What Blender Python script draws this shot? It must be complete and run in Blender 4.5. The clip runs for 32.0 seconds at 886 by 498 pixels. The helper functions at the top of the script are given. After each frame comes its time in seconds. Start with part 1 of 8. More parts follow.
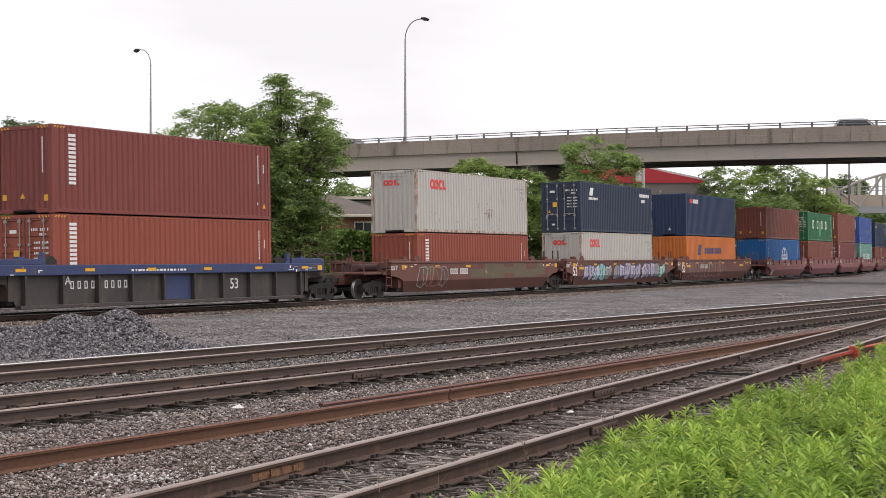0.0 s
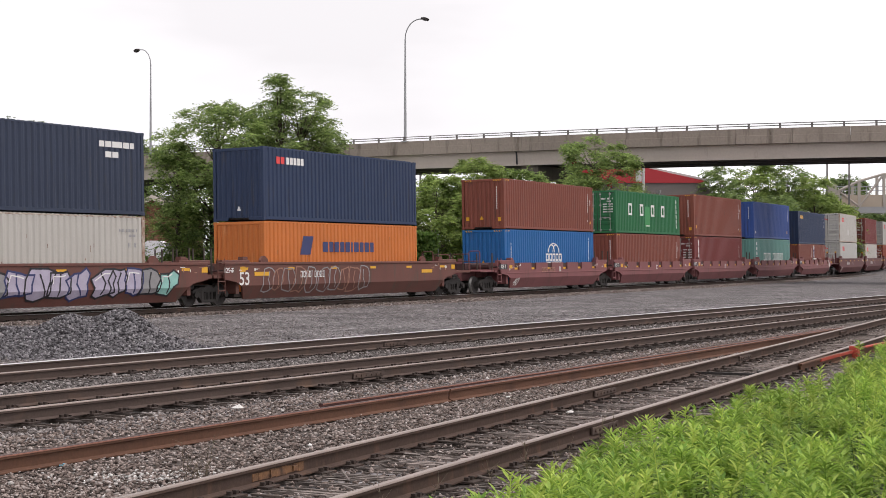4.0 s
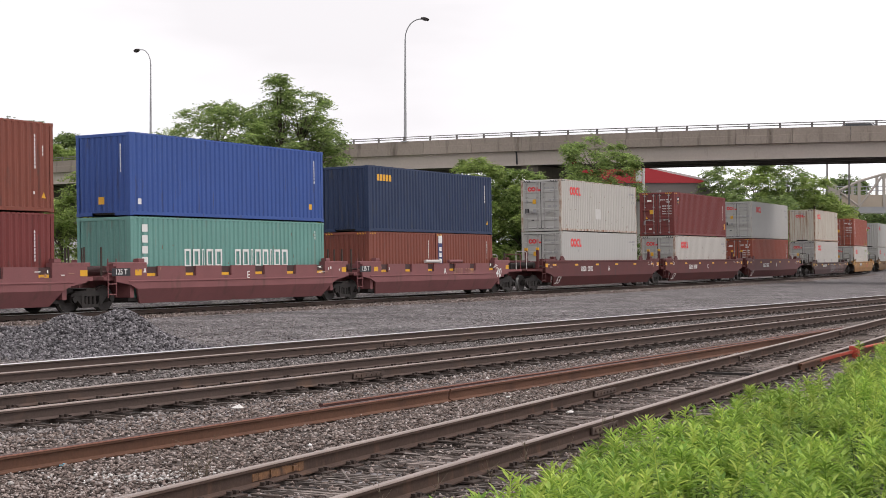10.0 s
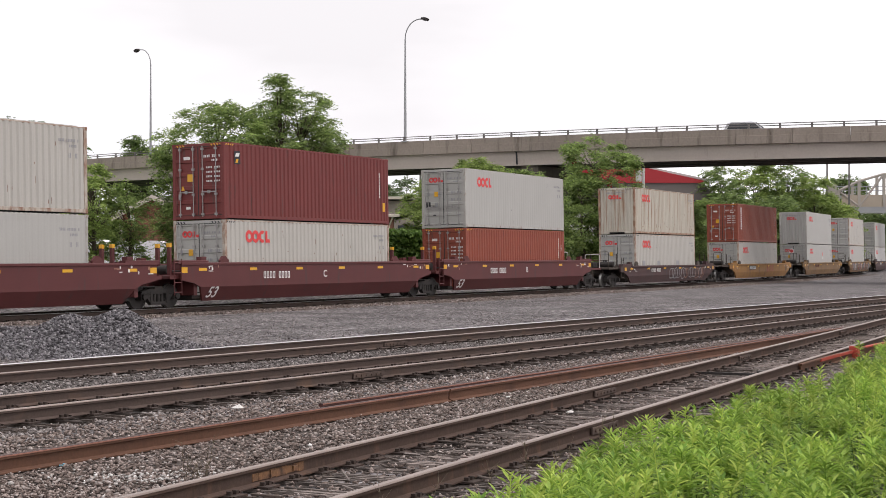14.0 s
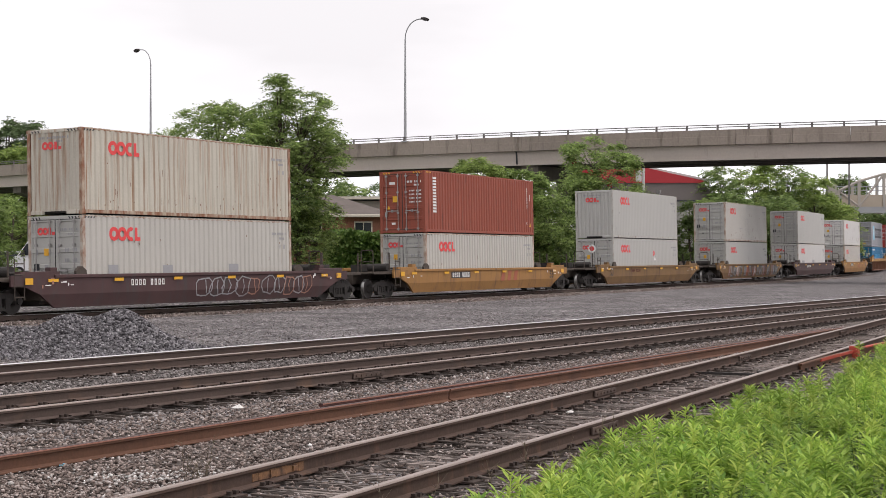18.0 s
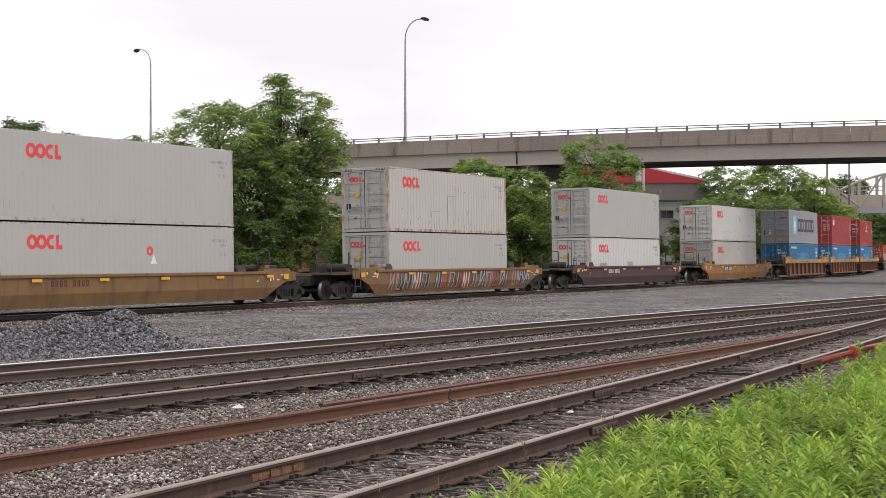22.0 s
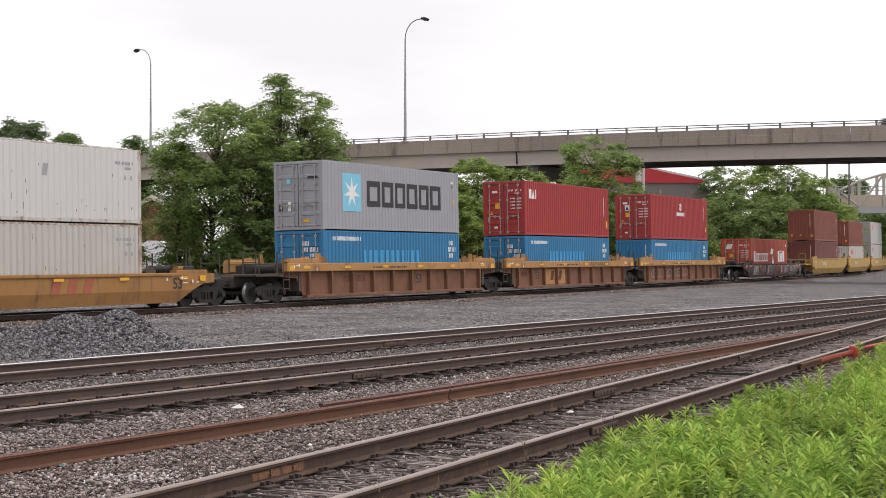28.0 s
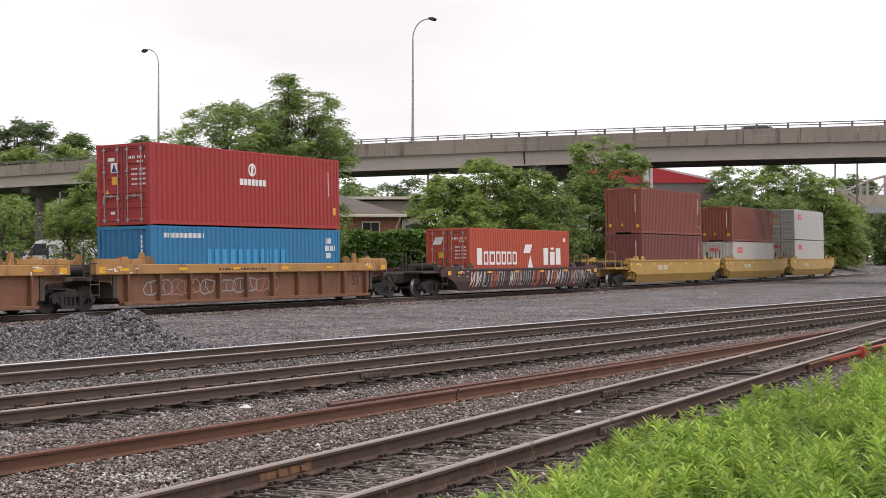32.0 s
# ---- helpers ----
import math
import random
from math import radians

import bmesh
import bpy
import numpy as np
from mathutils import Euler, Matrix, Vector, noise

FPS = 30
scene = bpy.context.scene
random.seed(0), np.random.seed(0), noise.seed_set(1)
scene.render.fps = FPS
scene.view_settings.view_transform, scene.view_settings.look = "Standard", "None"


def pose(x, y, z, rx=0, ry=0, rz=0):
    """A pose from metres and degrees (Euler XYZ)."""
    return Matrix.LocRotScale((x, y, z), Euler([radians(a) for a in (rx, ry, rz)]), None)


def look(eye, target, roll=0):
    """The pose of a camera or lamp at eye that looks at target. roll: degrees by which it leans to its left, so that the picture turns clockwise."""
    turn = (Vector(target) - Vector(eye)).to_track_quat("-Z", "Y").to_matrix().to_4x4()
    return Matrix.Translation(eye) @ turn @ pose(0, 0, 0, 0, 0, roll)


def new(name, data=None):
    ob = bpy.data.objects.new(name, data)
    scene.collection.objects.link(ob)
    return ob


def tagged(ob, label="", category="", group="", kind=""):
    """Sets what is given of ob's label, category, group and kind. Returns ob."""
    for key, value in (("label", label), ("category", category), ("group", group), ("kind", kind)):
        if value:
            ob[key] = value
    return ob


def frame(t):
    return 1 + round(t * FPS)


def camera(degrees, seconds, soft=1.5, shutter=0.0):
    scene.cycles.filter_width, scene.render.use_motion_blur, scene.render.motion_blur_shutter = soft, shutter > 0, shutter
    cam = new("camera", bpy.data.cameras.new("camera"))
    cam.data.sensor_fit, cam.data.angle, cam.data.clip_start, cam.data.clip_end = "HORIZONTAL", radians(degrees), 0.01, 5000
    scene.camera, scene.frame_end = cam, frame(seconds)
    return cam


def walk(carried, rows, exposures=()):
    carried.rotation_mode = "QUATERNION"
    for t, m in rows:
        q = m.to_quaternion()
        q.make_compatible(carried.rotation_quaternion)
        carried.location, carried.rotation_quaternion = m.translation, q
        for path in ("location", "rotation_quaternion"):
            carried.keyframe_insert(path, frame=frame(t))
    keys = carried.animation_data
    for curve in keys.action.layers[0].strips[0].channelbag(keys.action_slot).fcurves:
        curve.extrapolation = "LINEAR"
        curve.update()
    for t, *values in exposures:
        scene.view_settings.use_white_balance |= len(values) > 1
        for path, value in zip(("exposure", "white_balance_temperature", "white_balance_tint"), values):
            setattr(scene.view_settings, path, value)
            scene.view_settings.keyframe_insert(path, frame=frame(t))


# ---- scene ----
# ---------------------------------------------------------------- camera
cam = camera(32.06, 32.0, soft=0.42, shutter=0.0)
EYE = (0.0, 0.0, 1.87)


def aim(yaw):
    """Camera turned yaw degrees to the left of the y axis, tilted slightly upwards."""
    a = radians(yaw)
    return look(EYE, (-100 * math.sin(a), 100 * math.cos(a), 1.87 + 100 * math.tan(radians(0.2635))))


walk(cam, [(0.0, aim(0)), (16.0, aim(0)), (31.0, aim(0)), (31.4, aim(0)), (31.5, aim(0.006)), (31.6, aim(0.024)), (31.7, aim(0.055)),
           (31.8, aim(0.105)), (31.9, aim(0.18)), (32.0, aim(0.283))], exposures=[(0.0, 0.0, 6850, 18), (32.0, 0.0, 6850, 18)])

# ---------------------------------------------------------------- sky, sun
world = bpy.data.worlds.new("sky")
scene.world = world
world.use_nodes = True
wn, wl = world.node_tree.nodes, world.node_tree.links
wn.clear()
sky = wn.new("ShaderNodeTexSky")
sky.sky_type, sky.sun_disc = "NISHITA", False
sky.sun_elevation, sky.sun_rotation = radians(66), radians(102)
sky.air_density, sky.dust_density, sky.ozone_density = 1.0, 6.0, 1.0
grey = wn.new("ShaderNodeHueSaturation")
grey.inputs["Saturation"].default_value = 0.06
cloud = wn.new("ShaderNodeTexNoise")
cloud.inputs["Scale"].default_value, cloud.inputs["Detail"].default_value = 2.2, 5.0
where = wn.new("ShaderNodeTexCoord")
stretch = wn.new("ShaderNodeMapping")
stretch.inputs["Scale"].default_value, stretch.inputs["Location"].default_value = (1, 1, 3.5), (9.3, 1, 3)
ramp = wn.new("ShaderNodeMapRange")
for key, value in (("From Min", 0.3), ("From Max", 0.7), ("To Min", 0.83), ("To Max", 1.2)):
    ramp.inputs[key].default_value = value
veil = wn.new("ShaderNodeMix")
veil.data_type, veil.blend_type = "RGBA", "MIX"
veil.inputs[0].default_value = 0.75
veil.inputs[7].default_value = (9.12, 9.62, 10.0, 1)
times = wn.new("ShaderNodeVectorMath")
times.operation = "SCALE"
back = wn.new("ShaderNodeBackground")
back.inputs["Strength"].default_value = 0.143
out = wn.new("ShaderNodeOutputWorld")
wl.new(sky.outputs[0], grey.inputs["Color"])
wl.new(grey.outputs[0], veil.inputs[6])
wl.new(where.outputs["Generated"], stretch.inputs[0])
wl.new(stretch.outputs[0], cloud.inputs["Vector"])
wl.new(cloud.outputs[0], ramp.inputs[0])
wl.new(veil.outputs[2], times.inputs[0])
wl.new(ramp.outputs[0], times.inputs["Scale"])
wl.new(times.outputs[0], back.inputs["Color"])
wl.new(back.outputs[0], out.inputs[0])

sun = new("sun", bpy.data.lights.new("sun", "SUN"))
sun.data.energy, sun.data.angle, sun.data.color = 1.12, radians(28), (1.0, 0.96, 0.9)
sun.matrix_world = look((0, 0, 60), (-26.0, 5.5, 0))

# ---------------------------------------------------------------- materials
def surface(name, colour, rough=0.7, metal=0.0, vary=0.15, scale=3.0, fine=40.0, bump=0.2, stain=None, amount=0.0, streak=1.0,
            each=0.0, coords="Object", stain_scale=1.2, spec=0.5):
    """Painted or raw surface: broad and fine variation of the colour, stains of a second colour (streak > 1 draws them out upright), fine relief."""
    m = bpy.data.materials.new(name)
    m.use_nodes = True
    n, l = m.node_tree.nodes, m.node_tree.links
    b = n["Principled BSDF"]
    b.inputs["Roughness"].default_value, b.inputs["Metallic"].default_value = rough, metal
    b.inputs["Specular IOR Level"].default_value = spec
    tc = n.new("ShaderNodeTexCoord")
    n1, n2 = n.new("ShaderNodeTexNoise"), n.new("ShaderNodeTexNoise")
    n1.inputs["Scale"].default_value, n1.inputs["Detail"].default_value = scale, 4
    n2.inputs["Scale"].default_value, n2.inputs["Detail"].default_value = fine, 3
    add = n.new("ShaderNodeMath")
    add.operation = "ADD"
    for k in (n1, n2):
        l.new(tc.outputs[coords], k.inputs["Vector"])
    l.new(n1.outputs[0], add.inputs[0])
    l.new(n2.outputs[0], add.inputs[1])
    r = n.new("ShaderNodeMapRange")
    for key, value in (("From Min", 0.6), ("From Max", 1.4), ("To Min", 1 - vary), ("To Max", 1 + vary)):
        r.inputs[key].default_value = value
    l.new(add.outputs[0], r.inputs[0])
    hs = n.new("ShaderNodeHueSaturation")
    hs.inputs["Color"].default_value = (*colour, 1)
    if each:
        oi, er, mul = n.new("ShaderNodeObjectInfo"), n.new("ShaderNodeMapRange"), n.new("ShaderNodeMath")
        er.inputs["To Min"].default_value, er.inputs["To Max"].default_value = 1 - each, 1 + each
        mul.operation = "MULTIPLY"
        l.new(oi.outputs["Random"], er.inputs[0])
        l.new(er.outputs[0], mul.inputs[0])
        l.new(r.outputs[0], mul.inputs[1])
        l.new(mul.outputs[0], hs.inputs["Value"])
    else:
        l.new(r.outputs[0], hs.inputs["Value"])
    last = hs.outputs[0]
    if stain:
        mp, n3, cr, mx = n.new("ShaderNodeMapping"), n.new("ShaderNodeTexNoise"), n.new("ShaderNodeMapRange"), n.new("ShaderNodeMix")
        mp.inputs["Scale"].default_value = (1, 1, 1 / streak)
        n3.inputs["Scale"].default_value, n3.inputs["Detail"].default_value, n3.inputs["Roughness"].default_value = stain_scale * streak ** 0.5, 6, 0.65
        cr.inputs["From Min"].default_value, cr.inputs["From Max"].default_value = 0.68 - 0.35 * amount, 0.86 - 0.3 * amount
        mx.data_type = "RGBA"
        mx.inputs[7].default_value = (*stain, 1)
        l.new(tc.outputs[coords], mp.inputs[0])
        l.new(mp.outputs[0], n3.inputs["Vector"])
        l.new(n3.outputs[0], cr.inputs[0])
        l.new(cr.outputs[0], mx.inputs[0])
        l.new(last, mx.inputs[6])
        last = mx.outputs[2]
    l.new(last, b.inputs["Base Color"])
    if bump:
        bp = n.new("ShaderNodeBump")
        bp.inputs["Strength"].default_value, bp.inputs["Distance"].default_value = bump, 0.01
        l.new(n2.outputs[0], bp.inputs["Height"])
        l.new(bp.outputs[0], b.inputs["Normal"])
    return m


def stones(name, tones, scale, rough=0.9, depth=0.03, broad=0.25, patch=0.35):
    """Loose stone: Voronoi cells of several tones, with relief, and broad patches."""
    m = bpy.data.materials.new(name)
    m.use_nodes = True
    n, l = m.node_tree.nodes, m.node_tree.links
    b = n["Principled BSDF"]
    b.inputs["Roughness"].default_value = rough
    b.inputs["Specular IOR Level"].default_value = 0.25
    tc = n.new("ShaderNodeTexCoord")
    v = n.new("ShaderNodeTexVoronoi")
    v.inputs["Scale"].default_value = scale
    cr = n.new("ShaderNodeValToRGB")
    cr.color_ramp.interpolation = "LINEAR"
    els = cr.color_ramp.elements
    while len(els) < len(tones):
        els.new(0.5)
    for i, c in enumerate(tones):
        els[i].position = i / (len(tones) - 1)
        els[i].color = (*c, 1)
    sep = n.new("ShaderNodeSeparateColor")
    big = n.new("ShaderNodeTexNoise")
    big.inputs["Scale"].default_value, big.inputs["Detail"].default_value = patch, 5
    mr = n.new("ShaderNodeMapRange")
    for key, value in (("From Min", 0.3), ("From Max", 0.7), ("To Min", 1 - broad), ("To Max", 1 + broad)):
        mr.inputs[key].default_value = value
    hs = n.new("ShaderNodeHueSaturation")
    bp = n.new("ShaderNodeBump")
    bp.inputs["Strength"].default_value, bp.inputs["Distance"].default_value = 1.0, depth
    bp.invert = True
    l.new(tc.outputs["Object"], v.inputs["Vector"])
    l.new(tc.outputs["Object"], big.inputs["Vector"])
    l.new(v.outputs["Color"], sep.inputs[0])
    l.new(sep.outputs[0], cr.inputs[0])
    l.new(big.outputs[0], mr.inputs[0])
    l.new(cr.outputs[0], hs.inputs["Color"])
    l.new(mr.outputs[0], hs.inputs["Value"])
    l.new(hs.outputs[0], b.inputs["Base Color"])
    l.new(v.outputs["Distance"], bp.inputs["Height"])
    l.new(bp.outputs[0], b.inputs["Normal"])
    return m


def leafy(name, dark, light, rough=0.55, through_light=0.3):
    """Leaves: each island has its own tone between dark and light, some light shines through."""
    m = bpy.data.materials.new(name)
    m.use_nodes = True
    n, l = m.node_tree.nodes, m.node_tree.links
    b = n["Principled BSDF"]
    b.inputs["Roughness"].default_value = rough
    b.inputs["Specular IOR Level"].default_value = 0.3
    geo, mx = n.new("ShaderNodeNewGeometry"), n.new("ShaderNodeMix")
    mx.data_type = "RGBA"
    mx.inputs[6].default_value, mx.inputs[7].default_value = (*dark, 1), (*light, 1)
    l.new(geo.outputs["Random Per Island"], mx.inputs[0])
    tc, big, mr, hs = n.new("ShaderNodeTexCoord"), n.new("ShaderNodeTexNoise"), n.new("ShaderNodeMapRange"), n.new("ShaderNodeHueSaturation")
    big.inputs["Scale"].default_value, big.inputs["Detail"].default_value = 1.1, 3
    for key, value in (("From Min", 0.32), ("From Max", 0.68), ("To Min", 0.72), ("To Max", 1.28)):
        mr.inputs[key].default_value = value
    l.new(tc.outputs["Object"], big.inputs["Vector"])
    l.new(big.outputs[0], mr.inputs[0])
    l.new(mr.outputs[0], hs.inputs["Value"])
    l.new(mx.outputs[2], hs.inputs["Color"])
    l.new(hs.outputs[0], b.inputs["Base Color"])
    tr, ms = n.new("ShaderNodeBsdfTranslucent"), n.new("ShaderNodeMixShader")
    l.new(hs.outputs[0], tr.inputs["Color"])
    ms.inputs[0].default_value = through_light
    l.new(b.outputs[0], ms.inputs[1])
    l.new(tr.outputs[0], ms.inputs[2])
    l.new(ms.outputs[0], n["Material Output"].inputs[0])
    return m


RUST = (0.13, 0.05, 0.025)
GRIME = (0.06, 0.05, 0.045)


def enamel(name, colour, stain=GRIME, amount=0.3, vary=0.1, rough=0.55):
    return surface(name, colour, rough, 0, vary, 0.6, 18, 0.05, stain, amount, 9.0, stain_scale=1.6, spec=0.35)


BOX = {
    "brown": enamel("brown_red_enamel", (0.205, 0.059, 0.039)),
    "crimson_brown": enamel("crimson_brown_enamel", (0.20, 0.05, 0.042)),
    "orange_brown": enamel("orange_brown_enamel", (0.275, 0.068, 0.042)),
    "dark_brown": enamel("dark_brown_enamel", (0.16, 0.05, 0.04)),
    "maroon": enamel("maroon_enamel", (0.17, 0.036, 0.033)),
    "red": enamel("red_enamel", (0.335, 0.037, 0.035), amount=0.15),
    "white": enamel("off_white_enamel", (0.468, 0.45, 0.415), (0.30, 0.22, 0.14), 0.12, 0.06),
    "grey_white": enamel("light_grey_enamel", (0.412, 0.407, 0.385), (0.25, 0.2, 0.15), 0.1, 0.05),
    "clean_white": enamel("clean_white_enamel", (0.56, 0.552, 0.535), (0.35, 0.3, 0.25), 0.08, 0.04),
    "rusty_white": surface("rust_streaked_white_enamel", (0.50, 0.468, 0.40), 0.6, 0, 0.1, 0.6, 18, 0.05, (0.27, 0.14, 0.07), 0.5, 30.0, stain_scale=1.3, spec=0.35),
    "navy": enamel("navy_enamel", (0.019, 0.036, 0.085), (0.05, 0.05, 0.055), 0.3, 0.12),
    "slate": enamel("slate_blue_enamel", (0.028, 0.040, 0.072), (0.06, 0.06, 0.065), 0.3, 0.12),
    "blue": enamel("blue_enamel", (0.035, 0.085, 0.29), amount=0.25),
    "bright_blue": enamel("bright_blue_enamel", (0.008, 0.115, 0.33), amount=0.2),
    "sea_blue": enamel("sea_blue_enamel", (0.022, 0.17, 0.335), (0.02, 0.22, 0.5), 0.2),
    "teal": enamel("pale_teal_enamel", (0.13, 0.30, 0.265), (0.2, 0.2, 0.17), 0.3),
    "green": enamel("green_enamel", (0.014, 0.135, 0.05), amount=0.2),
    "orange": enamel("orange_enamel", (0.55, 0.16, 0.035), (0.6, 0.25, 0.1), 0.3),
    "grey": enamel("mid_grey_enamel", (0.30, 0.305, 0.33), amount=0.1, vary=0.05),
    "vermilion": enamel("vermilion_enamel", (0.42, 0.075, 0.04), amount=0.2),
}
EDGE = {
    "white": surface("rusted_white_edge", (0.47, 0.42, 0.36), 0.7, 0, 0.15, 2, 18, 0.1, (0.22, 0.095, 0.05), 0.72, 3.0, stain_scale=2.5),
    "rusty_white": surface("heavily_rusted_white_edge", (0.42, 0.34, 0.26), 0.75, 0, 0.15, 2, 18, 0.1, (0.22, 0.09, 0.045), 0.9, 3.0, stain_scale=2.5),
    "grey_white": surface("stained_grey_edge", (0.42, 0.41, 0.38), 0.7, 0, 0.12, 2, 18, 0.1, (0.2, 0.12, 0.07), 0.45, 3.0, stain_scale=2.5),
    "clean_white": surface("stained_white_edge", (0.50, 0.48, 0.44), 0.7, 0, 0.12, 2, 18, 0.1, (0.24, 0.12, 0.06), 0.55, 3.0, stain_scale=2.5),
}
CAR = {
    "black": surface("black_car_paint", (0.048, 0.041, 0.04), 0.7, 0, 0.25, 1.5, 25, 0.1, (0.1, 0.08, 0.06), 0.4, 4),
    "red_brown": surface("red_brown_car_paint", (0.138, 0.053, 0.041), 0.75, 0, 0.2, 1.0, 25, 0.1, (0.09, 0.06, 0.045), 0.45, 4),
    "rose_brown": surface("rose_brown_car_paint", (0.21, 0.076, 0.078), 0.75, 0, 0.15, 1.0, 25, 0.1, (0.12, 0.06, 0.05), 0.35, 4),
    "ox_blood": surface("ox_blood_car_paint", (0.098, 0.021, 0.021), 0.65, 0, 0.15, 1.0, 25, 0.1, (0.05, 0.03, 0.03), 0.3, 4),
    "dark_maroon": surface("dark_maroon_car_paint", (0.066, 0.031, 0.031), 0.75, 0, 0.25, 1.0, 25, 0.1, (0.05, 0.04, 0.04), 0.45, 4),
    "yellow": surface("weathered_yellow_car_paint", (0.305, 0.152, 0.046), 0.75, 0, 0.18, 1.0, 25, 0.1, (0.16, 0.08, 0.04), 0.45, 4),
    "ochre": surface("ochre_car_paint", (0.185, 0.102, 0.039), 0.75, 0, 0.2, 1.0, 25, 0.1, (0.11, 0.06, 0.035), 0.5, 4),
    "amber": surface("clean_yellow_car_paint", (0.40, 0.25, 0.065), 0.7, 0, 0.12, 1.0, 25, 0.1, (0.22, 0.12, 0.06), 0.3, 4),
    "gold": surface("weathered_gold_car_paint", (0.38, 0.20, 0.068), 0.75, 0, 0.18, 1.0, 25, 0.1, (0.16, 0.08, 0.04), 0.42, 4),
    "brown_web": surface("rusty_brown_web_paint", (0.178, 0.080, 0.044), 0.8, 0, 0.25, 1.5, 25, 0.1, (0.10, 0.05, 0.03), 0.5, 4),
    "navy": surface("dark_blue_car_paint", (0.03, 0.045, 0.12), 0.7, 0, 0.2, 1.5, 25, 0.1, (0.08, 0.07, 0.06), 0.3, 4),
}
WHITE = surface("white_marking", (0.72, 0.72, 0.70), 0.6, vary=0.08, bump=0)
PINKRED = surface("red_marking", (0.70, 0.06, 0.06), 0.6, vary=0.08, bump=0)
YELLOW = surface("yellow_reflector", (0.70, 0.36, 0.02), 0.5, vary=0.1, bump=0)
BLACKM = surface("black_marking", (0.02, 0.02, 0.025), 0.6, vary=0.1, bump=0)
PALEM = surface("pale_grey_marking", (0.53, 0.52, 0.495), 0.6, vary=0.1, bump=0)
GREYM = surface("grey_marking", (0.30, 0.30, 0.31), 0.6, vary=0.1, bump=0)
SKYM = surface("light_blue_marking", (0.17, 0.50, 0.66), 0.6, vary=0.08, bump=0)
NAVYM = surface("navy_marking", (0.03, 0.04, 0.13), 0.6, vary=0.08, bump=0)
GREENM = surface("green_patch", (0.03, 0.24, 0.075), 0.6, vary=0.08, bump=0)
OLIVE = surface("olive_brown_patch_paint", (0.115, 0.09, 0.055), 0.75, vary=0.2, bump=0.05)
TAN = surface("faded_lettering", (0.33, 0.17, 0.12), 0.7, vary=0.1, bump=0)
BLEACH = surface("faded_blue_lettering", (0.02, 0.27, 0.55), 0.6, vary=0.1, bump=0)
GALV = surface("galvanised_rod", (0.34, 0.33, 0.32), 0.55, 0.4, 0.15, 4, 40, 0.05)
DARKRAIL = surface("dark_dirty_handrail", (0.07, 0.055, 0.045), 0.75, 0.2, 0.3, 3, 30, 0.1)
IRON = surface("grimy_cast_iron", (0.03, 0.026, 0.024), 0.75, 0.2, 0.35, 4, 40, 0.3, (0.085, 0.055, 0.038), 0.3)
WORN = surface("worn_bright_tread", (0.42, 0.41, 0.40), 0.4, 0.8, 0.15, 2, 60, 0.05)
WHEEL = surface("worn_wheel_steel", (0.035, 0.03, 0.028), 0.65, 0.2, 0.3, 4, 40, 0.2)
TREAD = surface("polished_steel", (0.66, 0.65, 0.64), 0.3, 0.9, 0.1, 2, 60, 0.05)
RUSTRAIL = surface("red_brown_rail_steel", (0.078, 0.051, 0.041), 0.9, 0, 0.25, 0.8, 30, 0.25, (0.14, 0.08, 0.055), 0.38, 4.0, stain_scale=2.0, spec=0.25)
RAIL = surface("brown_rail_steel", (0.088, 0.064, 0.055), 0.9, 0, 0.2, 0.8, 30, 0.2, (0.14, 0.09, 0.065), 0.35, spec=0.25)
RUSTY = surface("orange_rusty_rail", (0.125, 0.058, 0.034), 0.85, 0.1, 0.2, 0.8, 30, 0.3, (0.075, 0.036, 0.026), 0.5)
MAROONRAIL = surface("dark_red_rusty_rail", (0.085, 0.034, 0.029), 0.8, 0.1, 0.2, 0.8, 30, 0.3, (0.13, 0.055, 0.04), 0.4)
RUSTHEAD = surface("dark_rust_rail_head", (0.07, 0.036, 0.032), 0.7, 0.1, 0.2, 0.8, 30, 0.2)
RUSTEDGE = surface("bright_rust_rail_edge", (0.30, 0.135, 0.095), 0.7, 0.1, 0.2, 1.5, 30, 0.2)
HEADRUST = surface("dull_rail_head", (0.27, 0.215, 0.19), 0.5, 0.4, 0.15, 0.6, 40, 0.1)
DARKTIE = surface("dark_creosoted_tie_wood", (0.075, 0.057, 0.048), 0.9, 0, 0.4, 3, 60, 0.9, (0.028, 0.022, 0.02), 0.55, 0.15, each=0.4, stain_scale=4.0)
TIE = surface("grey_weathered_tie_wood", (0.25, 0.208, 0.188), 0.9, 0, 0.4, 3, 60, 0.9, (0.035, 0.027, 0.023), 0.7, 0.15, each=0.4, stain_scale=4.0)
REDPAINT = surface("worn_red_painted_steel", (0.42, 0.05, 0.03), 0.65, 0, 0.2, 3, 30, 0.1, RUST, 0.35)
# ballast beds darker than the loose stones: shade in the gaps painted as colour
BALLAST = stones("grey_ballast", ((0.02, 0.017, 0.016), (0.06, 0.052, 0.049), (0.12, 0.106, 0.1), (0.22, 0.2, 0.19)), 20.0, depth=0.06)
BROWNBALLAST = stones("brown_ballast", ((0.022, 0.017, 0.015), (0.07, 0.056, 0.049), (0.13, 0.106, 0.095), (0.22, 0.187, 0.17)), 20.0, depth=0.06)
FINE = stones("fine_yard_gravel", ((0.026, 0.023, 0.024), (0.078, 0.071, 0.072), (0.143, 0.131, 0.133), (0.33, 0.312, 0.31)), 14.0, depth=0.05, broad=0.38, patch=0.45)
